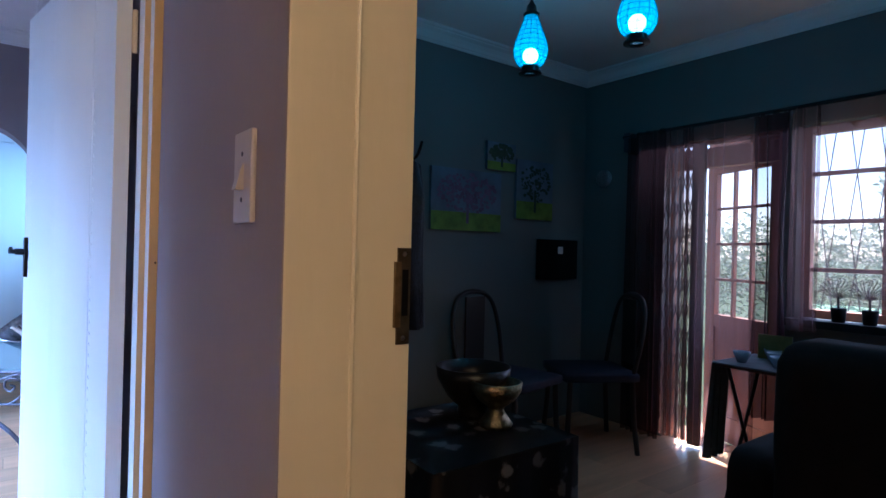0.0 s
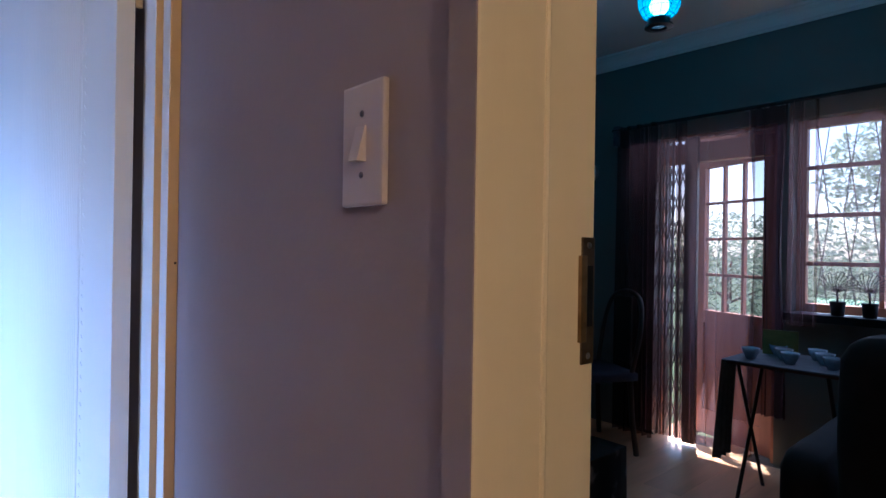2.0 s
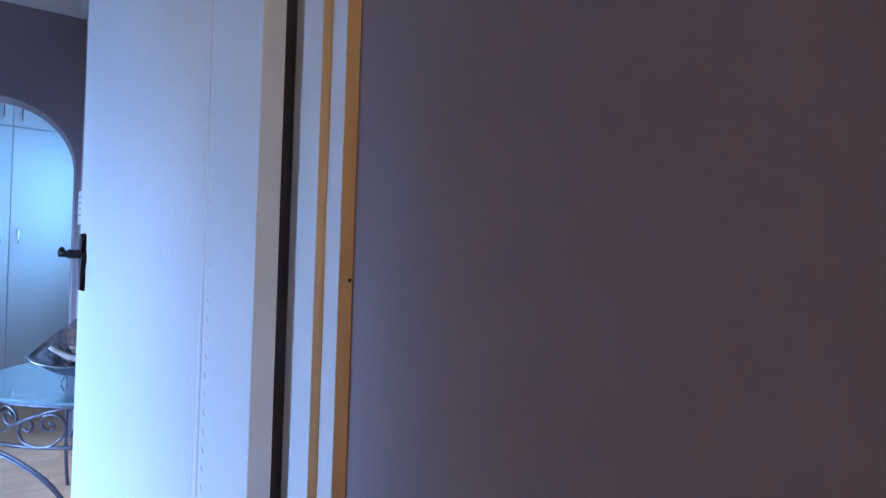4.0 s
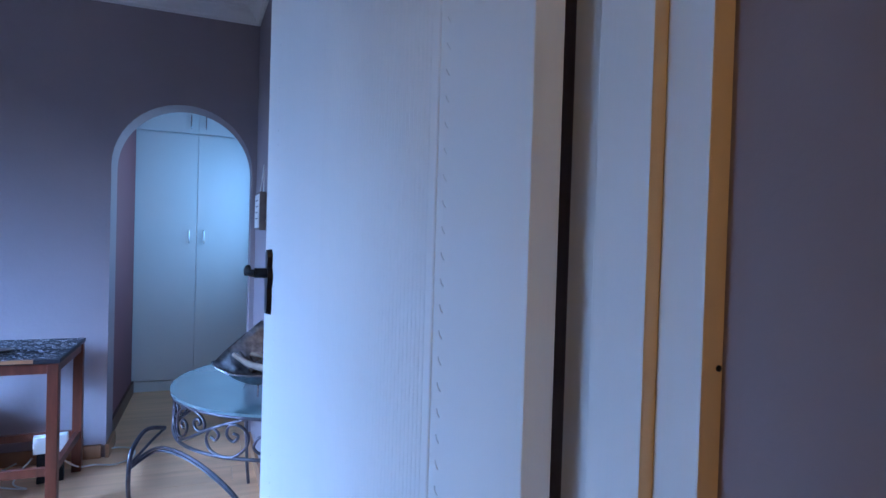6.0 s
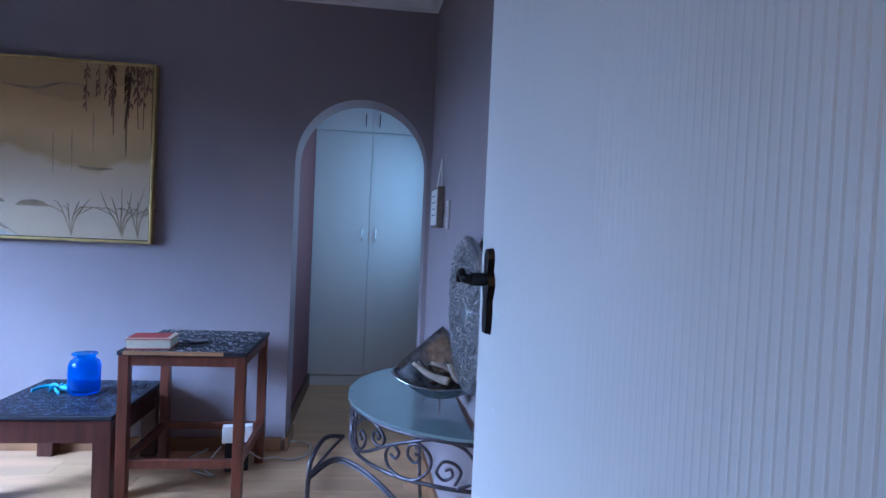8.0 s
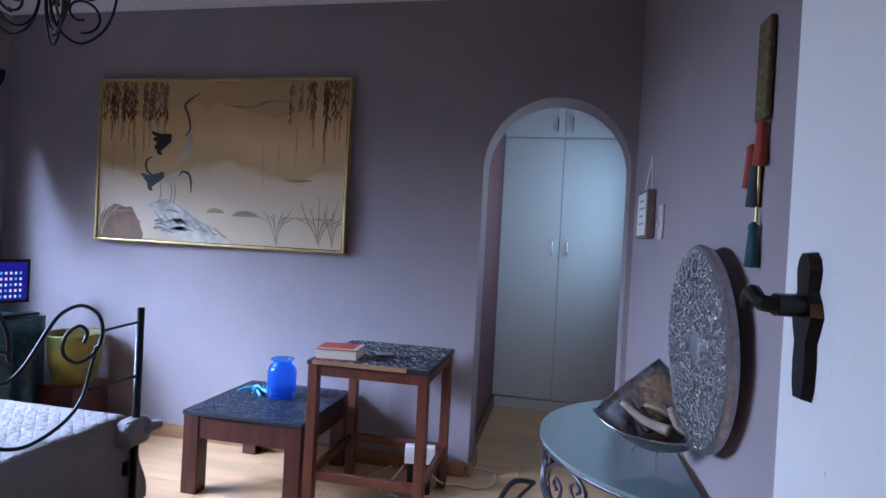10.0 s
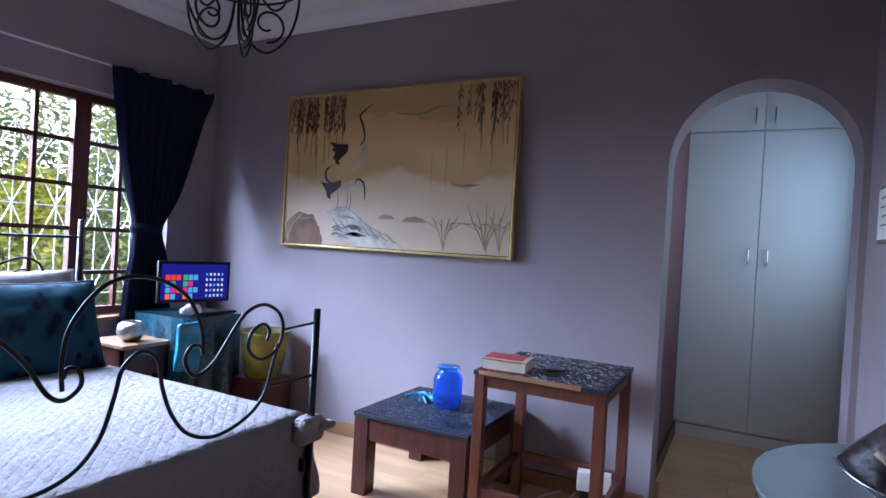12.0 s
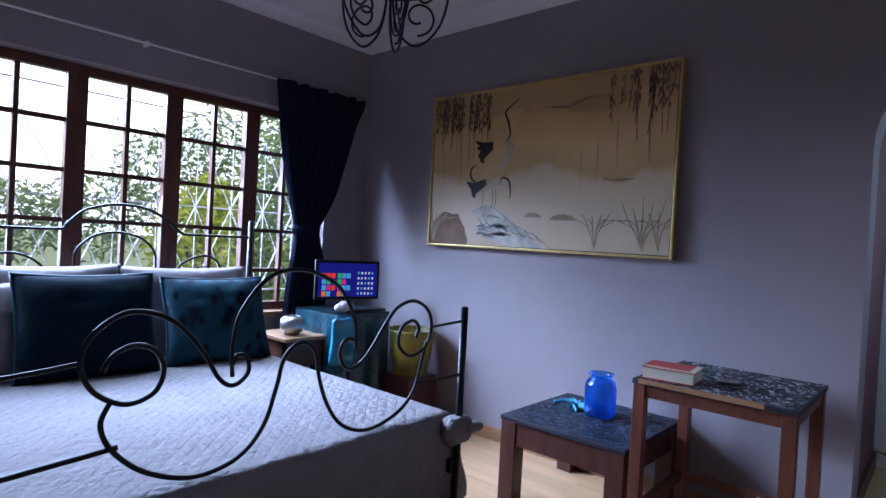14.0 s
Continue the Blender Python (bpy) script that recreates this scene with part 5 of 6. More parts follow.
def pillow(label, m, place, w, h, th, rx, rz, ry=0, lit_edge=None, seed=0):
    e = thing("pillow", label, "pillow")
    e.matrix_basis = pose(*place, rx, ry, rz)
    bm = bmesh.new()
    n = 22
    for s in (1, -1):
        g = []
        for j in range(n + 1):
            row = []
            for i in range(n + 1):
                u, v = 2 * i / n - 1, 2 * j / n - 1
                t = max(0, (1 - abs(u) ** 2.6)) ** 0.55 * max(0, (1 - abs(v) ** 2.6)) ** 0.55
                pin = 1 - 0.07 * (abs(u) * abs(v)) ** 0.5 * (1 - 1.0 * (abs(u * v)) ** 2) - 0.05 * (1 - max(abs(u), abs(v)) ** 1) * 0
                k = 1 - 0.06 * (1 - abs(v) ** 2) * abs(u) ** 4
                k2 = 1 - 0.07 * (1 - abs(u) ** 2) * abs(v) ** 4
                wr = 0.014 * noise.noise(Vector((u * 2.2 + seed, v * 2.2, s))) + 0.009 * noise.noise(Vector((u * 6 + seed, v * 6, s)))
                row.append(bm.verts.new((u * w / 2 * k, v * h / 2 * k2, s * (t * th / 2) + wr * t)))
            g.append(row)
        for a, b in zip(g, g[1:]):
            for i in range(n):
                bm.faces.new((a[i], a[i + 1], b[i + 1], b[i]) if s > 0 else (a[i], b[i], b[i + 1], a[i + 1]))
    bmesh.ops.remove_doubles(bm, verts=bm.verts, dist=0.0005)
    part("cushion", bm, m, e, smooth=True)
    # thin brighter roll round the edge, standing for light along the cushion's rim
    if lit_edge:
        bm = bmesh.new()
        pts = []
        for a, b in (((-1, -1), (1, -1)), ((1, -1), (1, 1)), ((1, 1), (-1, 1)), ((-1, 1), (-1, -1))):
            for k in range(12):
                u, v = a[0] + (b[0] - a[0]) * k / 12, a[1] + (b[1] - a[1]) * k / 12
                pts.append((u * w / 2 * (1 - 0.06 * (1 - v * v) * abs(u) ** 4), v * h / 2 * (1 - 0.07 * (1 - u * u) * abs(v) ** 4), 0))
        tube(bm, pts, 0.006, 6, closed=True)
        part("lit_edge", bm, lit_edge, e, "brighter teal edge standing for light on the rim", smooth=True)
    return e


# brighter teal that puts the light on the cushions' edges into colour
M_LITEDGE = mat("lit_teal_edge", (0.006, 0.06, 0.085), 0.45)


def damask():
    m = mat("teal_damask_cloth", (0.006, 0.03, 0.05), 0.8, spec=0.15)
    nt = m.node_tree
    b = nt.nodes["Principled BSDF"]
    tc = nt.nodes.new("ShaderNodeTexCoord")
    mp = nt.nodes.new("ShaderNodeMapping")
    mp.inputs["Scale"].default_value = (1, 0.7, 1)
    nt.links.new(tc.outputs["Object"], mp.inputs[0])
    v = nt.nodes.new("ShaderNodeTexVoronoi")
    v.feature, v.inputs["Scale"].default_value = "SMOOTH_F1", 16
    nz = nt.nodes.new("ShaderNodeTexNoise")
    nz.inputs["Scale"].default_value = 9
    nt.links.new(mp.outputs[0], nz.inputs["Vector"])
    nt.links.new(mp.outputs[0], v.inputs["Vector"])
    mul = nt.nodes.new("ShaderNodeMath")
    mul.operation = "MULTIPLY"
    nt.links.new(v.outputs["Distance"], mul.inputs[0])
    nt.links.new(nz.outputs["Fac"], mul.inputs[1])
    r = nt.nodes.new("ShaderNodeValToRGB")
    r.color_ramp.elements[0].position, r.color_ramp.elements[1].position = 0.10, 0.20
    r.color_ramp.elements[0].color, r.color_ramp.elements[1].color = (0.002, 0.005, 0.012, 1), (0.005, 0.042, 0.064, 1)
    nt.links.new(mul.outputs[0], r.inputs[0])
    nt.links.new(r.outputs[0], b.inputs["Base Color"])
    return m


M_DAM = damask()
M_PLAINT = mat("deep_teal_velvet", (0.002, 0.010, 0.018), 0.9, var=0.3, scale=10, spec=0.1)
pillow("large grey satin sleeping pillow propped on the headboard", M_GREYP, (2.30, 3.50, 0.695), 0.66, 0.48, 0.16, 72, 2, seed=1)
pillow("large grey satin sleeping pillow propped on the headboard", M_GREYP, (2.93, 3.50, 0.685), 0.66, 0.48, 0.16, 74, -2, seed=2)
pillow("large grey satin sleeping pillow lying at the edge of the bed", M_GREYP, (2.02, 3.36, 0.66), 0.50, 0.42, 0.15, 70, 10, seed=5)
pillow("plain dark teal square cushion, rim tinted for light on it", M_PLAINT, (2.41, 3.27, 0.68), 0.53, 0.46, 0.16, 70, -3, lit_edge=M_LITEDGE, seed=3)
pillow("teal damask square cushion with a dark flower pattern", M_DAM, (2.97, 3.27, 0.67), 0.50, 0.44, 0.15, 68, -6, lit_edge=M_LITEDGE, seed=4)


# ---------- nightstand, desk corner ----------
ns = thing("nightstand", "small dark wooden nightstand with a pale top beside the bed", "nightstand")
bm = bmesh.new()
box(bm, 3.38, 3.72, 3.30, 3.63, 0.51, 0.53, 0.004)
part("top", bm, M_WOODL, ns)
for x in (3.40, 3.66):
    for y in (3.32, 3.57):
        part("leg", boxes((x, x + 0.04, y, y + 0.04, 0, 0.51)), M_WOOD, ns)
part("drawer", boxes((3.40, 3.70, 3.315, 3.61, 0.36, 0.508)), M_WOOD, ns)

vz = thing("silver_votive", "round hammered silver glass candle bowl on the nightstand", "candle holder", (3.50, 3.42, 0.532))
bm = bmesh.new()
lathe(bm, [(0, 0), (0.035, 0), (0.06, 0.02), (0.072, 0.05), (0.066, 0.085), (0.045, 0.105), (0.040, 0.103), (0.058, 0.083), (0.064, 0.05), (0.05, 0.02), (0, 0.006)], seg=36)
part("bowl", bm, mat("hammered_silver", (0.45, 0.44, 0.44), 0.3, metal=0.9, bump=0.9, bscale=60), vz, smooth=True)

dk = thing("corner_stand", "small corner stand under a dark cloth, carrying the monitor", "table")
bm = bmesh.new()
box(bm, 3.67, 4.02, 3.20, 3.60, 0.0, 0.655, 0.006)
part("stand", bm, M_DARK, dk)
tcz = thing("stand_cloth", "shiny dark teal patterned cloth hanging over the corner stand", "cloth")
bm = bmesh.new()
n = 60
per = []
for k in range(n):
    t = k / n * 4
    s, f_ = int(t), t % 1
    c = [(3.65, 3.18), (4.04, 3.18), (4.04, 3.62), (3.65, 3.62)]
    a, b = c[s], c[(s + 1) % 4]
    per.append((a[0] + (b[0] - a[0]) * f_, a[1] + (b[1] - a[1]) * f_))
rows = []
for z in (0.662, 0.655, 0.5, 0.3, 0.12):
    g = 0.0 if z > 0.65 else 0.016
    rows.append([bm.verts.new((x + g * math.sin(k * 1.3) + (x - 3.82) * (0.655 - z) * 0.08, y + g * math.cos(k * 1.3), z)) for k, (x, y) in enumerate(per)])
for r0, r1 in zip(rows, rows[1:]):
    for k in range(n):
        bm.faces.new((r0[k], r0[(k + 1) % n], r1[(k + 1) % n], r1[k]))
bm.faces.new(rows[0])
part("drape", bm, mat("teal_print_cloth", (0.006, 0.07, 0.10), 0.3, var=0.9, scale=45, dark=(0.004, 0.008, 0.012)), tcz, smooth=True)
bb = thing("blue_bag", "bright blue shiny plastic bag hanging at the corner of the stand", "bag")
bm = bmesh.new()
soft_box(bm, 3.58, 3.71, 3.11, 3.165, 0.36, 0.672, 0.02, 7, 0.045, 14)
part("bag_body", bm, mat("blue_plastic", (0.006, 0.20, 0.33), 0.25, var=0.4, scale=10), bb, smooth=True)


def monitor():
    e = thing("monitor", "black monitor with a lit blue tiled screen in the corner", "monitor", (3.81, 3.33, 0.668), -16)
    w, h = 0.412, 0.235
    bm = bmesh.new()
    box(bm, -w / 2, w / 2, -0.02, 0.004, 0.065, 0.065 + h, 0.004)
    part("bezel", bm, M_BLACK, e)
    sw, sh = w - 0.035, h - 0.035
    part("screen", boxes((-sw / 2, sw / 2, -0.0235, -0.0205, 0.0825, 0.0825 + sh)), glow("screen_blue", (0.010, 0.012, 0.22), 0.42), e, "glowing deep blue screen")
    cols = {"red": (0.75, 0.05, 0.03), "cyan": (0.05, 0.35, 0.75), "green": (0.03, 0.4, 0.12), "orange": (0.8, 0.16, 0.03), "pink": (0.6, 0.03, 0.25), "white": (0.5, 0.6, 0.9)}
    rng = random.Random(2)
    rows_ = {k: bmesh.new() for k in cols}
    for j in range(4):
        for i in range(6):
            if i in (2, 5) and j % 2:
                continue
            c = rng.choice(["red", "cyan", "green", "orange", "pink", "cyan"])
            x = -sw / 2 + 0.022 + i * 0.029 + (0.010 if i > 2 else 0)
            z = 0.0825 + sh - 0.06 - j * 0.036
            box(rows_[c], x, x + 0.025, -0.0242, -0.0236, z - 0.03, z)
    for j in range(5):
        for i in range(5):
            x = 0.060 + i * 0.023
            z = 0.0825 + sh - 0.05 - j * 0.031
            box(rows_["white" if (i + j) % 4 else "cyan"], x, x + 0.011, -0.0242, -0.0236, z - 0.014, z)
    for c, b_ in rows_.items():
        part("screen_tile", b_, glow("tile_" + c, cols[c], 0.38), e, c + " icon tiles on the screen", kind="stuff")
    bm = bmesh.new()
    tube(bm, [(0, 0.01, 0.005), (0, 0.01, 0.10)], 0.018, 12)
    part("neck", bm, M_BLACK, e)
    bm = bmesh.new()
    lathe(bm, [(0, 0.01), (0.08, 0.008), (0.09, 0.0), (0, 0)], seg=32)
    part("foot", bm, M_BLACK, e)
    return e


monitor()
bear = thing("soft_toy", "small white and pink soft toy lying beside the monitor", "soft toy", (3.715, 3.23, 0.668))
bm = bmesh.new()
for x, y, z, r in ((0, 0, 0.035, 0.035), (0.05, 0.01, 0.03, 0.03), (-0.04, 0, 0.03, 0.022)):
    bmesh.ops.create_uvsphere(bm, u_segments=16, v_segments=10, radius=r, matrix=Matrix.Translation((x, y, z)))
part("toy_body", bm, mat("pink_white_plush", (0.6, 0.45, 0.45), 0.9, var=0.3, scale=25), bear, smooth=True)
kb = thing("keyboard", "slim dark keyboard lying in front of the monitor", "keyboard", (3.87, 3.235, 0.668), -3)
bm = bmesh.new()
box(bm, -0.15, 0.15, -0.03, 0.03, 0.0, 0.012, 0.003)
part("keyboard_base", bm, M_DARK, kb)
bm = bmesh.new()
for j in range(4):
    for i in range(15):
        box(bm, -0.143 + i * 0.019, -0.128 + i * 0.019, -0.026 + j * 0.013, -0.016 + j * 0.013, 0.012, 0.016)
part("keys", bm, mat("grey_keys", (0.12, 0.12, 0.13), 0.5), kb, kind="stuff")

bk = thing("basket", "yellow and green woven basket standing by the bedroom wall", "basket", (4.09, 3.03, 0.0))
bm = bmesh.new()
lathe(bm, [(0, 0.30), (0.10, 0.30), (0.125, 0.42), (0.14, 0.56), (0.145, 0.575), (0.135, 0.57), (0.115, 0.42), (0.0, 0.33)], seg=28)
part("woven_body", bm, mat("yellow_green_weave", (0.27, 0.17, 0.012), 0.6, var=0.95, scale=7, dark=(0.03, 0.09, 0.04), bump=0.6, bscale=80), bk, smooth=True)
bm = bmesh.new()
box(bm, -0.12, 0.12, -0.12, 0.12, 0.0, 0.30, 0.01)
part("dark_crate", bm, M_WOOD, bk, "dark wooden crate below")


# ---------- bedroom chandelier ----------
def chandelier():
    e = thing("chandelier", "black wrought wire chandelier of scrolled loops hanging from the bedroom ceiling", "chandelier", (2.735, 1.87, 0.012))
    n = 5
    for k in range(n):
        a = 2 * math.pi * k / n + 0.55
        d = Vector((math.cos(a), math.sin(a), 0))

        def pt(r, z):
            return Vector((d.x * r, d.y * r, z))
        bm = bmesh.new()
        tube(bm, catmull([pt(0.015, 2.02), pt(0.10, 2.03), pt(0.165, 1.95), pt(0.175, 1.84), pt(0.15, 1.74), pt(0.09, 1.68), pt(0.035, 1.71), pt(0.012, 1.79), pt(0.01, 1.93)], 6), 0.0038, 7)
        part("loop", bm, M_BLACK, e, smooth=True)
        bm = bmesh.new()
        tube(bm, [pt(0.088 + u, 1.765 + v) for u, v in spiral(0, 0, 0.055, 0.016, -90, 300, 24)], 0.0036, 6)
        part("curl", bm, M_BLACK, e, smooth=True)
        bm = bmesh.new()
        tube(bm, catmull([pt(0.05, 1.86), pt(0.10, 1.81), pt(0.135, 1.84), pt(0.12, 1.90)], 6), 0.0036, 6)
        part("curl", bm, M_BLACK, e, smooth=True)
    bm = bmesh.new()
    tube(bm, [(0, 0, 1.9), (0, 0, 2.44)], 0.006, 8)
    lathe(bm, [(0.0, 2.42), (0.05, 2.43), (0.055, 2.454)], seg=24)
    part("stem", bm, M_BLACK, e, smooth=True)
    bm = bmesh.new()
    tube(bm, [(0.174 * math.cos(2 * math.pi * k / 40), 0.174 * math.sin(2 * math.pi * k / 40), 1.88) for k in range(40)], 0.004, 6, closed=True)
    part("ring", bm, M_BLACK, e, smooth=True)
    return e


chandelier()


# ---------- living room ----------
def moroccan_lamp(x, y, zb, s):
    e = thing("pendant_lantern", "lit turquoise crackle-glass pendant lantern in dark pierced metal", "pendant lamp", (x, y, 0), 0, "blue lanterns in the living room")
    bm = bmesh.new()
    prof = [(0.035, 0.03), (0.060, 0.05), (0.074, 0.08), (0.078, 0.11), (0.070, 0.15), (0.052, 0.20), (0.036, 0.245), (0.028, 0.27)]
    lathe(bm, [(r * s, z * s + zb) for r, z in prof], seg=28)
    part("glass", bm, M_LANT, e, "glowing turquoise crackle glass", smooth=True)
    bm = bmesh.new()
    for k in range(9):
        z = 0.045 + k * 0.024
        r = [r_ for r_, z_ in prof]
        rr = 0.0
        for (r0, z0), (r1, z1) in zip(prof, prof[1:]):
            if z0 <= z <= z1:
                rr = r0 + (r1 - r0) * (z - z0) / (z1 - z0)
        if rr:
            tube(bm, [((rr + 0.001) * s * math.cos(2 * math.pi * j / 28), (rr + 0.001) * s * math.sin(2 * math.pi * j / 28), z * s + zb) for j in range(28)], 0.0010, 5, closed=True)
    for j in range(12):
        a = 2 * math.pi * j / 12
        tube(bm, [((r + 0.001) * s * math.cos(a + q * 0.05), (r + 0.001) * s * math.sin(a + q * 0.05), z * s + zb) for q, (r, z) in enumerate(prof)], 0.0010, 5)
    part("wire", bm, M_BLACK, e, "thin dark wire mesh", kind="stuff")
    bm = bmesh.new()
    lathe(bm, [(r * s, z * s + zb) for r, z in [(0.030, 0.0), (0.052, 0.004), (0.050, 0.012), (0.040, 0.015), (0.040, 0.035), (0.044, 0.036)]], seg=28)
    part("base_ring", bm, M_BLACK, e, "pierced dark metal base ring")
    bm = bmesh.new()
    lathe(bm, [(r * s, z * s + zb) for r, z in [(0.036, 0.262), (0.038, 0.275), (0.026, 0.285), (0.022, 0.31), (0.012, 0.325), (0.004, 0.345), (0.0, 0.346)]], seg=24)
    part("cap", bm, M_BLACK, e, smooth=True)
    bm = bmesh.new()
    zt = zb + 0.345 * s
    while zt < CEIL - 0.03:
        tube(bm, [(0.007 * math.cos(2 * math.pi * j / 10), 0.0 if int(zt * 40) % 2 else 0.007 * math.cos(2 * math.pi * j / 10), zt + 0.012 * math.sin(2 * math.pi * j / 10) + 0.012) for j in range(10)], 0.0015, 5, closed=True)
        zt += 0.021
    part("chain", bm, M_BLACK, e, kind="stuff")
    bm = bmesh.new()
    bmesh.ops.create_uvsphere(bm, u_segments=16, v_segments=10, radius=0.036 * s, matrix=Matrix.Translation((0, 0, zb + 0.085 * s)))
    part("bulb", bm, glow("bulb_glow", (0.70, 0.95, 1.0), 5.0), e, "bright white bulb", smooth=True)
    return e


def lantern_glass():
    m = bpy.data.materials.new("turquoise_lantern_glass")
    m.use_nodes = True
    nt = m.node_tree
    b = nt.nodes["Principled BSDF"]
    b.inputs["Base Color"].default_value = (0.05, 0.55, 0.8, 1)
    b.inputs["Roughness"].default_value = 0.3
    e = nt.nodes.new("ShaderNodeEmission")
    v = nt.nodes.new("ShaderNodeTexVoronoi")
    v.inputs["Scale"].default_value = 60
    r = nt.nodes.new("ShaderNodeValToRGB")
    r.color_ramp.elements[0].color, r.color_ramp.elements[1].color = (0.05, 0.62, 0.9, 1), (0.005, 0.20, 0.42, 1)
    r.color_ramp.elements[1].position = 0.85
    nt.links.new(v.outputs["Distance"], r.inputs[0])
    nt.links.new(r.outputs[0], e.inputs[0])
    e.inputs[1].default_value = 0.42
    t = nt.nodes.new("ShaderNodeBsdfTransparent")
    t.inputs[0].default_value = (0.25, 0.85, 1.0, 1)
    m1, m2 = nt.nodes.new("ShaderNodeMixShader"), nt.nodes.new("ShaderNodeMixShader")
    m1.inputs[0].default_value, m2.inputs[0].default_value = 0.65, 0.55
    nt.links.new(b.outputs[0], m1.inputs[1])
    nt.links.new(e.outputs[0], m1.inputs[2])
    nt.links.new(m1.outputs[0], m2.inputs[1])
    nt.links.new(t.outputs[0], m2.inputs[2])
    nt.links.new(m2.outputs[0], nt.nodes["Material Output"].inputs[0])
    return m


M_LANT = lantern_glass()
moroccan_lamp(1.053, -1.712, 2.012, 1.0)
moroccan_lamp(1.542, -1.614, 1.985, 1.0)
moroccan_lamp(0.60, -1.80, 2.14, 1.0)
for _p in ((1.053, -1.712, 2.13), (1.542, -1.614, 2.10), (0.60, -1.80, 2.26)):
    lamp("lantern_bulb", "POINT", _p, None, 0.24, (0.14, 0.70, 1.0), soft=0.09)


# ---------- garden door, window and sheer curtains of the living room ----------
M_PEACH = mat("peach_varnished_wood", (0.42, 0.17, 0.10), 0.45, var=0.2, scale=5, stretch=(3, 3, 0.5))
gd = tagged(new("door_3"), "open peach-brown garden door with twelve small panes above a solid panel", "", "", "structure")
gd.matrix_basis = pose(1.13, LY0 - 0.12, 0, 0, 0, -22)


def garden_door_parts():
    W, H = 0.60, 1.93
    for r in ((0, 0.08, -0.02, 0.02, 0, H), (W - 0.08, W, -0.02, 0.02, 0, H), (0.08, W - 0.08, -0.02, 0.02, H - 0.21, H), (0.08, W - 0.08, -0.02, 0.02, 0.72, 0.80), (0.08, W - 0.08, -0.02, 0.02, 0, 0.16)):
        bm = bmesh.new()
        box(bm, *r, 0.003)
        part("door_rail", bm, M_PEACH, gd)
    part("panel", boxes((0.08, W - 0.08, -0.008, 0.008, 0.16, 0.72)), M_PEACH, gd)
    for k in range(1, 3):
        x = 0.08 + (W - 0.16) * k / 3
        part("glazing_bar", boxes((x - 0.009, x + 0.009, -0.012, 0.012, 0.80, H - 0.21)), M_PEACH, gd)
    for k in range(1, 4):
        z = 0.80 + (H - 1.01) * k / 4
        part("glazing_bar", boxes((0.08, W - 0.08, -0.010, 0.010, z - 0.009, z + 0.009)), M_PEACH, gd)


garden_door_parts()
bm = bmesh.new()
box(bm, DX0, DX0 + 0.03, LY0 - 0.1, LY0 - 0.04, 0, DZ1, 0.003)
box(bm, DX1 - 0.03, DX1, LY0 - 0.1, LY0 - 0.04, 0, DZ1, 0.003)
box(bm, DX0 + 0.03, DX1 - 0.03, LY0 - 0.1, LY0 - 0.04, 1.73, 1.85, 0.003)
box(bm, DX0 + 0.03, DX1 - 0.03, LY0 - 0.1, LY0 - 0.04, DZ1 - 0.02, DZ1, 0.003)
structure("door_frame", bm, M_PEACH, "peach-brown wooden garden door frame")
window_unit("window_2", VX0, VX0 + 0.56, VZ0, VZ1, [VX0 + 0.28], (1.12, 1.38, 1.64), LY0 - 0.12, M_PEACH, "wooden casement window with small panes")
window_unit("window_2", VX0 + 0.56, VX1, VZ0, VZ1, [VX0 + 0.84], (1.12, 1.38, 1.64), LY0 - 0.12, M_PEACH, "wooden casement window with small panes")
lb = thing("window_bars", "dark steel crossed burglar bars behind the living room window", "burglar bars")
for k in range(9):
    x = VX0 + 0.05 + k * 0.13
    for s in (0, 1):
        bm = bmesh.new()
        tube(bm, [(x + 0.065 * s, LY0 - 0.16, VZ0), (x + 0.065 * (1 - s), LY0 - 0.16, 1.38), (x + 0.065 * s, LY0 - 0.16, VZ1)], 0.003, 5)
        part("bar", bm, M_IRON, lb)


def trellis_gate():
    e = thing("security_gate", "folding trellis security gate pushed together beside the garden door", "security gate")
    m = mat("grey_gate_paint", (0.22, 0.17, 0.17), 0.4)
    md = mat("dark_gate_paint", (0.02, 0.015, 0.015), 0.4)
    y = LY0 + 0.04
    x0, x1 = 1.59, 1.79
    for k in range(6):
        x = x0 + (x1 - x0) * k / 5
        bm = bmesh.new()
        box(bm, x - 0.006, x + 0.006, y - 0.008, y + 0.008, 0.03, 1.86)
        part("upright", bm, m, e)
    bm = bmesh.new()
    box(bm, 1.515, 1.59, y - 0.016, y + 0.016, 0.02, 1.87, 0.003)
    part("lock_post", bm, md, e, "dark steel lock post")
    for i in range(5):
        for j in range(11):
            xa, xb = x0 + 0.04 * i, x0 + 0.04 * (i + 1)
            z = 0.1 + j * 0.16
            bm = bmesh.new()
            tube(bm, [(xa, y - 0.012, z), (xb, y - 0.012, z + 0.15)], 0.004, 5)
            part("lattice_bar", bm, m, e)
            bm = bmesh.new()
            tube(bm, [(xb, y + 0.012, z), (xa, y + 0.012, z + 0.15)], 0.004, 5)
            part("lattice_bar", bm, m, e)


trellis_gate()
M_SHEER = sheer_mat("brown_sheer_voile", (0.26, 0.15, 0.15), 0.42)
M_SHEER2 = sheer_mat("dense_brown_voile", (0.05, 0.022, 0.03), 0.22)


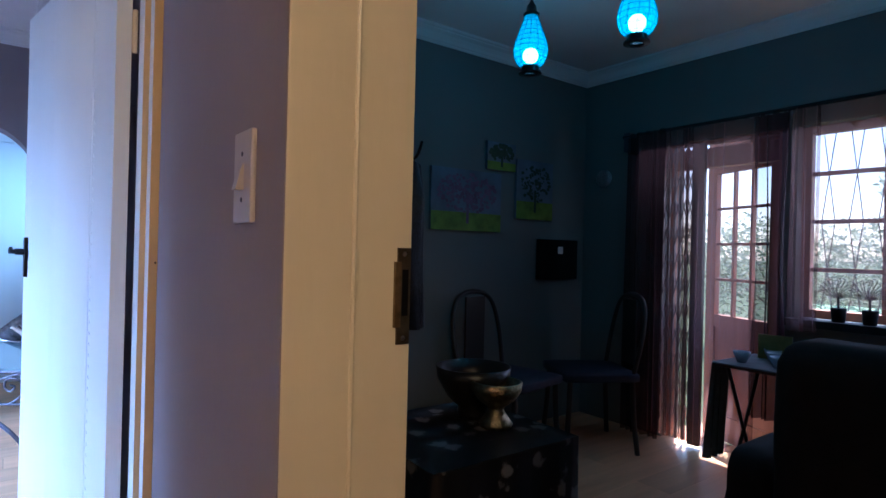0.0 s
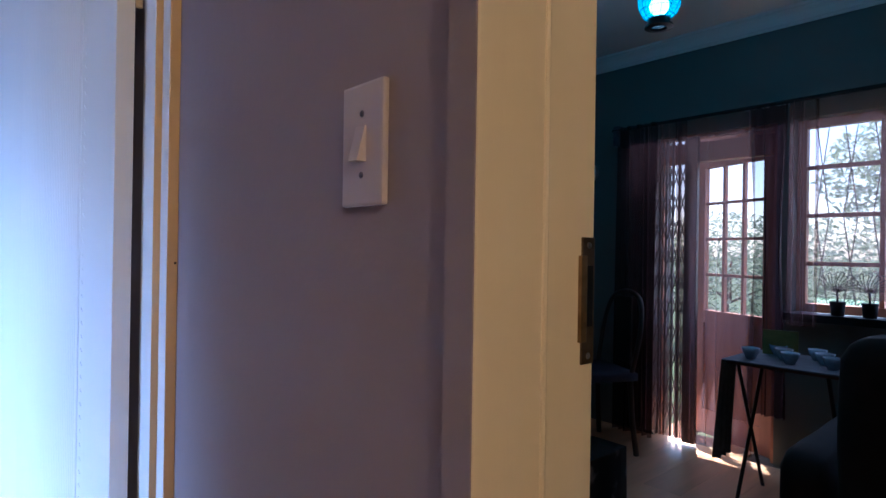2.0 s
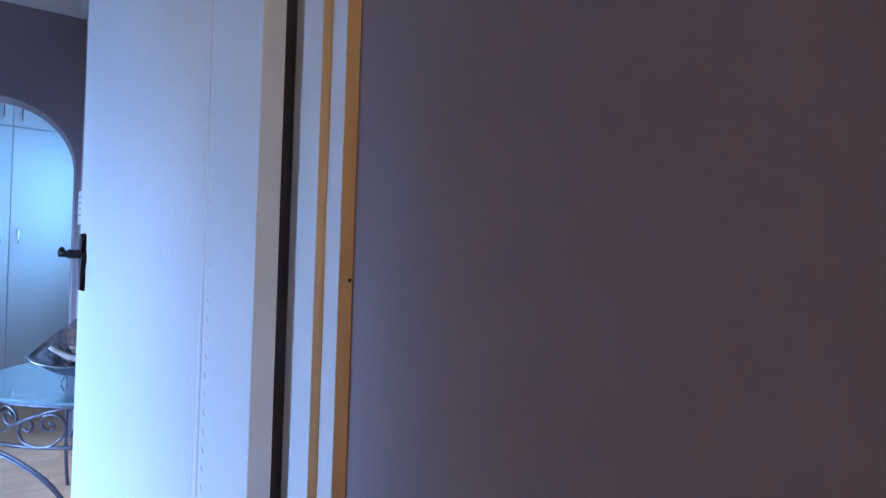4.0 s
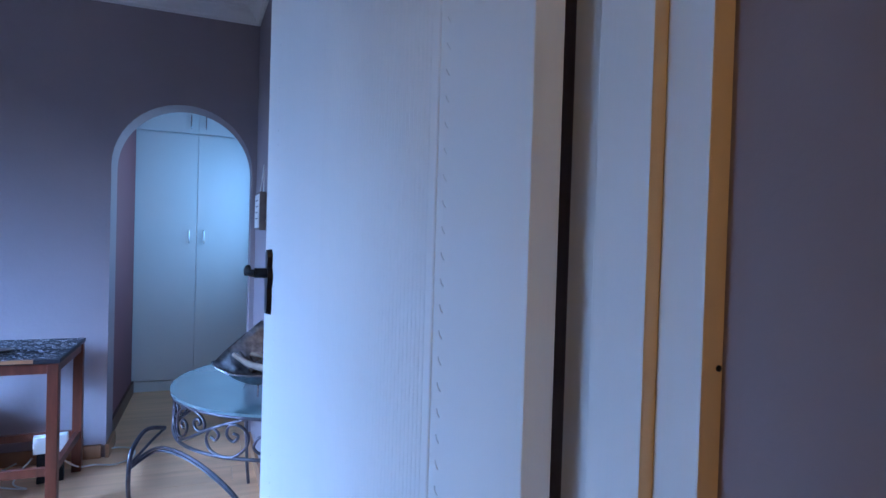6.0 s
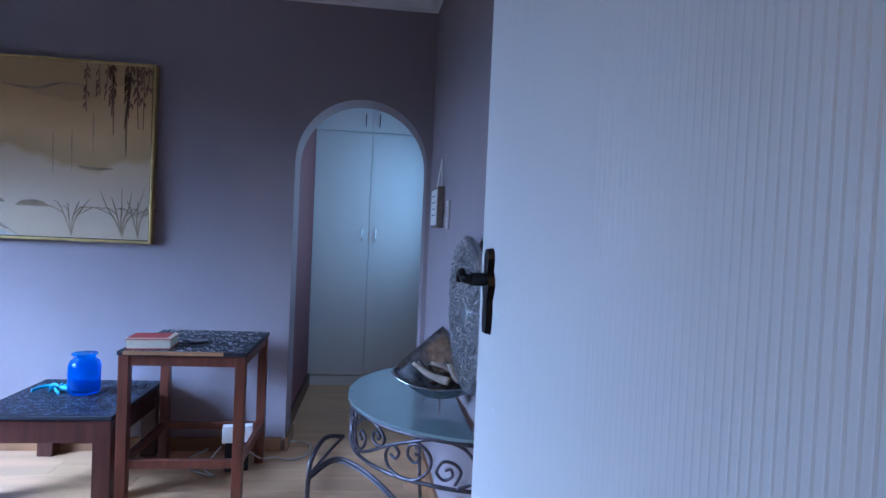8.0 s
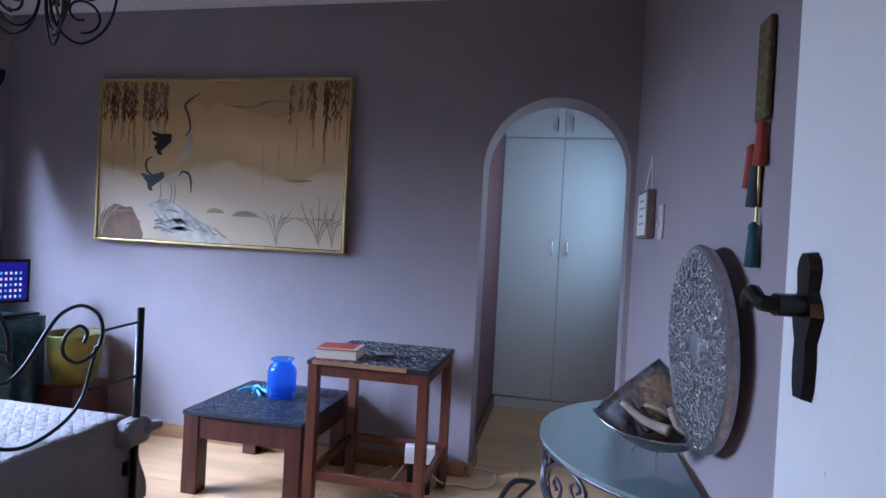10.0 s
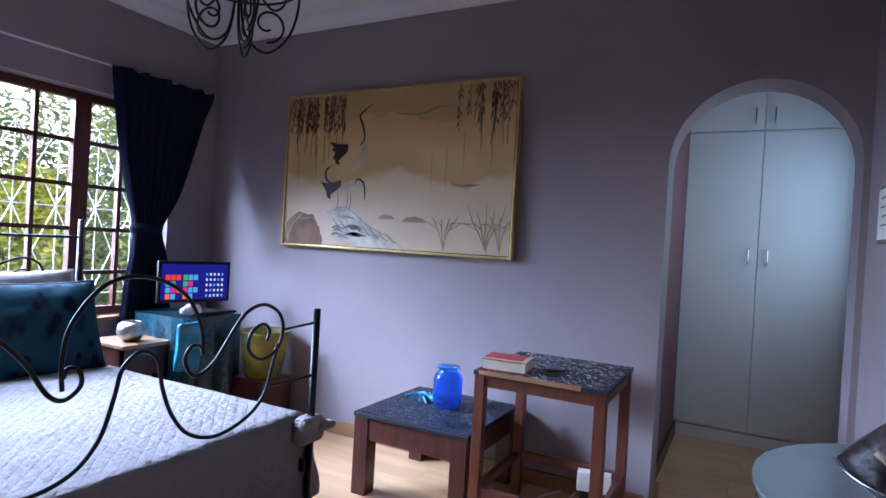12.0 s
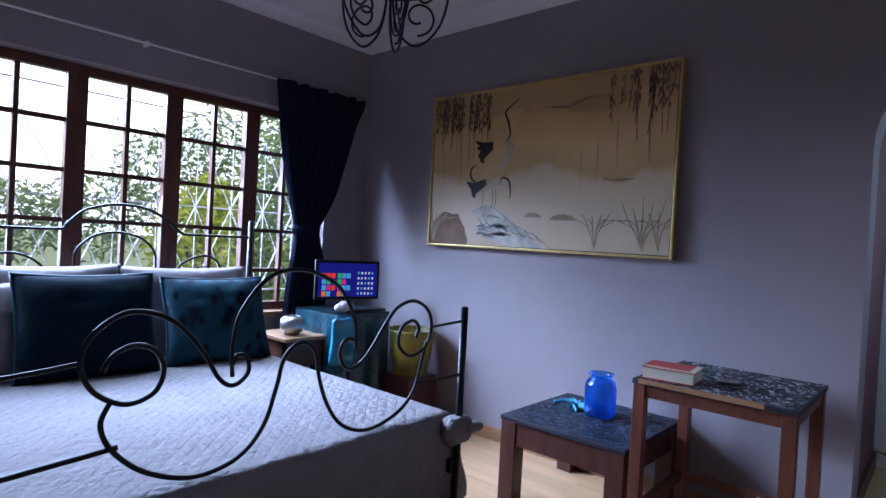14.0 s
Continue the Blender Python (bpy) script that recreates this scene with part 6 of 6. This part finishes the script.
def sheer(x0, x1, z0, z1, folds, m, label, seed, pinch=0.0, y=LY0 + 0.12):
    e = thing("sheer_curtain", label, "curtain")
    bm = bmesh.new()
    n = folds * 10
    rows = []
    rng = random.Random(seed)
    ph = [rng.uniform(0, 6) for _ in range(4)]
    for j in range(13):
        t = j / 12
        z = z1 + (z0 - z1) * t
        w = 1 - pinch * math.sin(math.pi * min(1, t * 1.1)) ** 2
        row = []
        for k in range(n + 1):
            u = k / n
            a = u * folds * 2 * math.pi
            xx = x0 + (x1 - x0) * (0.5 + (u - 0.5) * w) + 0.01 * math.sin(a * 0.37 + ph[0] + t)
            row.append(bm.verts.new((xx, y + (0.015 + 0.008 * t) * math.sin(a + 0.5 * math.sin(t * 3 + ph[1])) + 0.008 * math.sin(a * 0.43 + ph[2]), z)))
        rows.append(row)
    for r0, r1 in zip(rows, rows[1:]):
        for k in range(n):
            bm.faces.new((r0[k], r0[k + 1], r1[k + 1], r1[k]))
    part("voile", bm, m, e, smooth=True)
    return e


sheer(1.55, 1.93, 0.06, 1.96, 9, M_SHEER, "sheer brown voile curtain gathered before the trellis gate", 1)
sheer(1.74, 2.02, 0.02, 1.98, 5, M_SHEER2, "dense dark brown voile gathered at the wall", 2)
sheer(1.16, 1.62, 0.06, 1.96, 6, M_SHEER, "thin sheer brown voile panel before the garden door", 3)
sheer(1.00, 1.19, 0.30, 1.96, 5, M_SHEER2, "bunched dark brown voile between door and window", 4, 0.3)
sheer(0.88, 1.00, 0.80, 1.97, 4, M_SHEER, "sheer voile bunched at the window edge", 5)
sheer(0.0, 0.88, 0.95, 1.97, 7, M_SHEER, "sheer brown voile before the living room window", 6)
lr = thing("curtain_rod", "dark curtain rod across the garden door and window", "curtain rod")
bm = bmesh.new()
tube(bm, [(-0.4, LY0 + 0.12, 1.985), (2.05, LY0 + 0.12, 1.965)], 0.011, 10)
part("rod", bm, M_DARK, lr)
part("finial_bracket", boxes((2.0, 2.04, LY0, LY0 + 0.13, 1.86, 1.99)), M_IRON, lr)


# canvases on the living room wall
def canvas(y0, y1, z0, z1, label, kind_):
    e = thing("canvas_picture", label, "painting", (0, 0, 0), 0, "canvases on the grey-green wall")
    x = LX1 - 0.001
    part("canvas_block", boxes((x - 0.02, x, y0, y1, z0, z1)), mat("canvas_sky", (0.13, 0.16, 0.22), 0.7, var=0.3, scale=6), e)
    W, H = y1 - y0, z1 - z0
    part("painted_grass", boxes((x - 0.0212, x - 0.0201, y0, y1, z0, z0 + H * 0.3)), mat("painted_green", (0.16, 0.24, 0.03), 0.7, var=0.4, scale=14), e, "bright green painted grass")
    bm = bmesh.new()
    rng = random.Random(int(W * 1000))
    for k in range(220 if kind_ else 120):
        a, r = rng.uniform(0, 6.28), rng.random() ** 0.6
        cy, cz = (y0 + y1) / 2 + math.cos(a) * r * W * 0.42, z0 + H * 0.62 + math.sin(a) * r * H * 0.32
        s = 0.012 * rng.uniform(0.5, 1.2)
        xx = x - 0.0216 - rng.random() * 0.0006
        bm.faces.new([bm.verts.new((xx, cy + s * math.cos(t) * 1.2, cz + s * math.sin(t))) for t in (0, 1.2, 2.4, 3.6, 4.9)])
    box(bm, x - 0.0222, x - 0.0214, (y0 + y1) / 2 - 0.01, (y0 + y1) / 2 + 0.01, z0 + H * 0.12, z0 + H * 0.5)
    part("painted_tree", bm, mat("painted_blossom", (0.16, 0.09, 0.16) if kind_ else (0.03, 0.05, 0.03), 0.7, var=0.4, scale=20), e, "painted tree")
    return e


canvas(-2.29, -1.73, 1.30, 1.68, "wide canvas of a purple blossoming tree over green grass", 1)
canvas(-2.415, -2.165, 1.705, 1.885, "small canvas of dark trees in a meadow", 0)
canvas(-2.78, -2.43, 1.40, 1.80, "tall dark canvas of a tree", 0)


def flowered_cloth():
    """Near-black cloth with scattered pale sprigs."""
    m = mat("dark_flowered_cloth", (0.006, 0.006, 0.008), 0.4)
    nt = m.node_tree
    tc, v = nt.nodes.new("ShaderNodeTexCoord"), nt.nodes.new("ShaderNodeTexVoronoi")
    nz = nt.nodes.new("ShaderNodeTexNoise")
    nz.inputs["Scale"].default_value, nz.inputs["Detail"].default_value = 38, 5
    v.inputs["Scale"].default_value = 11
    nt.links.new(tc.outputs["Object"], v.inputs["Vector"])
    nt.links.new(tc.outputs["Object"], nz.inputs["Vector"])
    ad = nt.nodes.new("ShaderNodeMath")
    ad.operation = "MULTIPLY"
    nt.links.new(v.outputs["Distance"], ad.inputs[0])
    nt.links.new(nz.outputs["Fac"], ad.inputs[1])
    rp = nt.nodes.new("ShaderNodeValToRGB")
    rp.color_ramp.elements[0].position, rp.color_ramp.elements[0].color = 0.10, (0.16, 0.15, 0.15, 1)
    rp.color_ramp.elements[1].position, rp.color_ramp.elements[1].color = 0.15, (0.006, 0.006, 0.008, 1)
    nt.links.new(ad.outputs[0], rp.inputs[0])
    nt.links.new(rp.outputs[0], nt.nodes["Principled BSDF"].inputs["Base Color"])
    return m


bx = thing("wall_box", "small black wall-mounted frame with a pale label", "picture frame")
bm = bmesh.new()
box(bm, LX1 - 0.04, LX1 - 0.001, -3.04, -2.65, 0.99, 1.27, 0.004)
part("box_body", bm, M_BLACK, bx)
part("label_card", boxes((LX1 - 0.042, LX1 - 0.0402, -2.88, -2.83, 1.17, 1.22)), M_WHITE, bx, "pale card")
wc = thing("wall_clock", "small silver round ornament fixed to the living room wall", "wall ornament", (2.41, LY0 + 0.001, 1.72))
bm = bmesh.new()
lathe(bm, [(0, 0.02), (0.03, 0.02), (0.05, 0.03), (0.06, 0.02), (0.062, 0.0)], seg=28)
q = part("disc", bm, M_SILVER, wc, smooth=True)
q.matrix_basis = pose(-0.12, 0, 0, -90, 0, 0)


# furniture in the gloom
def bentwood_chair(place, rz, label, m):
    e = thing("chair", label, "chair", place, rz)
    for x in (-0.2, 0.2):
        for y in (-0.18, 0.2):
            bm = bmesh.new()
            tube(bm, catmull([(x, y, 0.44), (x * 1.03, y * 1.05, 0.22), (x * 1.12, y * 1.15, 0)], 4), 0.016, 8)
            part("leg", bm, m, e, smooth=True)
    bm = bmesh.new()
    soft_box(bm, -0.23, 0.23, -0.22, 0.24, 0.42, 0.48, 0.02, 1, 0.002, 5)
    part("seat", bm, M_SEAT, e, "dull blue-grey seat", smooth=True)
    bm = bmesh.new()
    tube(bm, catmull([(-0.2, 0.2, 0.44), (-0.215, 0.25, 0.7), (-0.16, 0.28, 0.88), (0, 0.29, 0.93), (0.16, 0.28, 0.88), (0.215, 0.25, 0.7), (0.2, 0.2, 0.44)], 6), 0.014, 8)
    part("back_frame", bm, m, e, smooth=True)
    bm = bmesh.new()
    box(bm, -0.09, 0.09, 0.262, 0.274, 0.5, 0.9, 0.004)
    part("backrest", bm, m, e)
    return e


M_CHAIRW = mat("near_black_wood", (0.016, 0.010, 0.008), 0.5)
M_SEAT = mat("dull_blue_seat", (0.014, 0.018, 0.038), 0.8, var=0.2, scale=20)
bentwood_chair((2.08, -2.05, 0), -80, "dark wooden chair with a dull blue seat below the canvases", M_CHAIRW)
bentwood_chair((1.98, -2.62, 0), 150, "dark wooden chair in the corner of the living room", M_CHAIRW)
ct = thing("console_table", "small side table covered by a dark flowered cloth", "table")
bm = bmesh.new()
box(bm, 0.86, 1.36, -1.16, -0.62, 0.0, 0.60, 0.01)
part("table_body", bm, M_DARK, ct)
cc = thing("table_cloth", "dark flowered cloth hanging over the small side table", "cloth")
bm = bmesh.new()
per = []
for k in range(64):
    t = k / 64 * 4
    s, f_ = int(t), t % 1
    c = [(0.85, -1.17), (1.37, -1.17), (1.37, -0.61), (0.85, -0.61)]
    a, b = c[s], c[(s + 1) % 4]
    per.append((a[0] + (b[0] - a[0]) * f_, a[1] + (b[1] - a[1]) * f_))
rows = []
for z in (0.608, 0.60, 0.4, 0.2, 0.03):
    g = 0.002 if z > 0.59 else 0.012
    rows.append([bm.verts.new((x + g * math.sin(k * 1.2) + (x - 1.11) * (0.60 - z) * 0.12 * (z < 0.6), y + g * math.cos(k * 1.2) + (y + 0.89) * (0.60 - z) * 0.12 * (z < 0.6), z)) for k, (x, y) in enumerate(per)])
for r0, r1 in zip(rows, rows[1:]):
    for k in range(64):
        bm.faces.new((r0[k], r0[(k + 1) % 64], r1[(k + 1) % 64], r1[k]))
bm.faces.new(rows[0])
part("drape", bm, flowered_cloth(), cc, smooth=True)
br = thing("brass_burner", "pierced brass incense burner standing on the flowered cloth", "incense burner", (1.06, -1.01, 0.61))
bm = bmesh.new()
lathe(bm, [(0, 0.0), (0.045, 0.0), (0.05, 0.01), (0.035, 0.03), (0.022, 0.05), (0.028, 0.06), (0.055, 0.08), (0.072, 0.105), (0.075, 0.13), (0.068, 0.132), (0.06, 0.11), (0.0, 0.08)], seg=36)
for v in bm.verts:
    v.co *= 1.12
part("burner_bowl", bm, mat("old_brass", (0.42, 0.33, 0.19), 0.35, metal=1.0, var=0.4, scale=50, bump=0.8, bscale=120), br, smooth=True)
wbw = thing("wooden_bowl", "wide dark wooden bowl on the flowered cloth behind the burner", "bowl", (1.20, -1.03, 0.61))
bm = bmesh.new()
lathe(bm, [(0, 0.0), (0.05, 0.0), (0.055, 0.012), (0.05, 0.03), (0.09, 0.07), (0.125, 0.13), (0.13, 0.17), (0.124, 0.17), (0.115, 0.13), (0.08, 0.08), (0, 0.045)], seg=36)
part("bowl_body", bm, mat("dark_turned_wood", (0.010, 0.008, 0.008), 0.35, var=0.5, scale=14), wbw, smooth=True)
sf = thing("armchair", "black upholstered armchair with a high rounded back", "armchair")
bm = bmesh.new()
soft_box(bm, -0.16, 0.42, -1.68, -1.42, 0.0, 0.955, 0.09, 3, 0.008, 14)
part("backrest", bm, M_DARK, sf, smooth=True)
bm = bmesh.new()
soft_box(bm, -0.16, 0.42, -2.2, -1.62, 0.0, 0.44, 0.07, 4, 0.006, 10)
part("seat", bm, M_DARK, sf, smooth=True)
for x in (-0.26, 0.44):
    bm = bmesh.new()
    soft_box(bm, x, x + 0.14, -2.2, -1.5, 0.0, 0.60, 0.06, 5, 0.006, 8)
    part("armrest", bm, M_DARK, sf, smooth=True)
tt = thing("tea_table", "small folding table with a cloth holding crockery by the window", "table")
part("tabletop", boxes((0.62, 1.08, -2.85, -2.45, 0.655, 0.67)), M_WOOD, tt)
for x in (0.68, 1.04):
    for s in (0, 1):
        bm = bmesh.new()
        tube(bm, [(x, -2.82 + 0.34 * s, 0), (x, -2.48 - 0.34 * s, 0.655)], 0.009, 8)
        part("leg", bm, M_BLACK, tt)
part("cloth", boxes((0.60, 1.095, -2.865, -2.435, 0.67, 0.676)), mat("grey_cloth", (0.12, 0.14, 0.16), 0.8, var=0.2, scale=20), tt, "thin grey cloth")
M_CHINA = mat("blue_white_china", (0.35, 0.45, 0.60), 0.2, var=0.4, scale=20)
bm = bmesh.new()
rws = []
for z in (0.674, 0.6, 0.45, 0.3, 0.2):
    rws.append([bm.verts.new((1.098 + 0.012 * math.sin(k * 1.1) * (0.68 - z) * 3 + (0.674 - z) * 0.05, -2.62 + k * 0.0095, z)) for k in range(20)])
for r0, r1 in zip(rws, rws[1:]):
    for k in range(19):
        bm.faces.new((r0[k], r0[k + 1], r1[k + 1], r1[k]))
part("cloth_fall", bm, mat("grey_lace", (0.08, 0.085, 0.09), 0.8, var=0.3, scale=40), tt, "hanging corner of the cloth", smooth=True)
rng = random.Random(6)
for k in range(7):
    x, y = 0.68 + 0.055 * k, -2.55 - 0.1 * (k % 3)
    c = thing("cup", "small blue and white china cup on the folding table", "cup", (x, y, 0.677), 0, "crockery on the tea table")
    bm = bmesh.new()
    lathe(bm, [(0, 0.003), (0.02, 0.0), (0.022, 0.006), (0.035, 0.03), (0.040, 0.05), (0.037, 0.05), (0.02, 0.01), (0, 0.008)], seg=20)
    part("cup_body", bm, M_CHINA, c, smooth=True)

nb = thing("notice_board", "small yellow-green card standing among the crockery", "card", (0.95, -2.76, 0.677), 10)
bm = bmesh.new()
box(bm, -0.075, 0.075, -0.004, 0.004, 0.0, 0.12, 0.001)
part("card_panel", bm, mat("yellow_green_card", (0.20, 0.19, 0.05), 0.6, var=0.2, scale=30), nb)


def wire_tree(place):
    e = thing("wire_tree", "little dark wire tree ornament in a pot on the window ledge", "ornament", place, 0, "wire trees on the ledge")
    bm = bmesh.new()
    lathe(bm, [(0, 0), (0.028, 0), (0.036, 0.07), (0.033, 0.072), (0, 0.06)], seg=20)
    part("pot", bm, M_DARK, e, smooth=True)
    bm = bmesh.new()
    tube(bm, [(0, 0, 0.06), (0.003, 0, 0.13)], 0.006, 6)
    rng_ = random.Random(9)
    for k in range(14):
        a = radians(15 + 150 * k / 13)
        L = 0.085 + 0.02 * rng_.random()
        tube(bm, catmull([(0.003, 0, 0.12), (0.05 * math.cos(a), 0.01 * rng_.uniform(-1, 1), 0.12 + 0.05 * math.sin(a)), (L * math.cos(a + 0.2), 0.02 * rng_.uniform(-1, 1), 0.12 + L * math.sin(a + 0.2)), (L * math.cos(a) * 0.9, 0, 0.125 + L * math.sin(a) * 1.0)], 4), 0.0022, 5)
    part("branches", bm, M_BLACK, e)
    return e


wire_tree((0.665, LY0 + 0.035, VZ0))
wire_tree((0.80, LY0 + 0.035, VZ0))
structure("window_sill", boxes((VX0 - 0.03, VX1 + 0.02, LY0 + 0.001, LY0 + 0.09, VZ0 - 0.04, VZ0 - 0.001)), M_DARK, "dark ledge under the living room window")

cs = thing("coat_stand", "black coat stand hung with a dark sequinned garment", "coat stand", (1.69, -1.06, 0))
bm = bmesh.new()
tube(bm, [(0, 0, 0.02), (0, 0, 1.62)], 0.014, 10)
lathe(bm, [(0.0, 0.03), (0.12, 0.02), (0.13, 0.0), (0, 0)], seg=24)
part("stand_pole", bm, M_BLACK, cs, smooth=True)
for s in (-1, 1):
    bm = bmesh.new()
    tube(bm, catmull([(0, 0, 1.55), (0.05 * s, -0.01, 1.56), (0.08 * s, -0.015, 1.62)], 4), 0.007, 8)
    part("hook", bm, M_BLACK, cs, smooth=True)
bm = bmesh.new()
lathe(bm, [(0.0, 1.56), (0.05, 1.53), (0.075, 1.4), (0.07, 1.1), (0.085, 0.85), (0.0, 0.85)], seg=26)
for v in bm.verts:
    v.co.x += 0.012 * math.sin(v.co.z * 9 + math.atan2(v.co.y, v.co.x) * 5)
part("garment", bm, mat("sequinned_cloth", (0.008, 0.012, 0.03), 0.5, var=0.9, scale=70, bump=0.8, bscale=200), cs, "dark blue sequinned garment", smooth=True)
tray = thing("woven_tray", "pale patterned dish at the edge of the flowered cloth", "dish", (1.30, -0.72, 0.61))
bm = bmesh.new()
lathe(bm, [(0, 0.004), (0.06, 0.004), (0.085, 0.02), (0.088, 0.018), (0.065, 0), (0, 0)], seg=32)
part("dish_body", bm, mat("patterned_dish", (0.30, 0.28, 0.22), 0.5, var=0.7, scale=40), tray, smooth=True)

plant("hedge_shrub", "bright green hedge shrub outside the living room", "shrub", (0.5, -8.5, 0), [(0, 0, 0.8, 1.1, 0.9), (1.2, 0.2, 1.0, 1.0, 0.8), (-1.3, 0.2, 0.9, 1.2, 0.9)], 1400, 0.11, ML4, 11, 0.04, 1.4)
plant("hedge_shrub", "bright green hedge shrub outside the living room", "shrub", (3.6, -9.0, 0), [(0, 0, 0.9, 1.1, 0.9), (1.2, 0.2, 1.1, 1.0, 0.8), (-1.3, 0.2, 0.9, 1.2, 0.9), (0.3, 0, 1.2, 1.2, 0.7)], 1400, 0.11, ML4, 12, 0.04, 1.4)

# ---------- floor boards ----------
bm = bmesh.new()
box(bm, -0.0958, 0.0958, -0.6195, 0.6195, -0.0085, 0.0, 0.0008)
plank = tagged(obj("board", bm, M_PLANK, FLOOR), kind="")
plank_mesh = plank.data
first = True
for i in range(46):
    for j in range(6):
        x = -2.5 + i * 0.1925
        y = -2.9 + j * 1.2405 + (i * 0.47 % 1) * 0.9 - 0.45
        if first:
            q, first = plank, False
        else:
            q = new("board", plank_mesh)
            q.parent = FLOOR
        q.location = (x, y, 0)


# ---------- true size ----------
for ob in list(scene.collection.objects):
    if ob.parent is None and ob.type in ("MESH", "EMPTY"):
        ob.matrix_basis = Matrix.Scale(GROW, 4) @ ob.matrix_basis
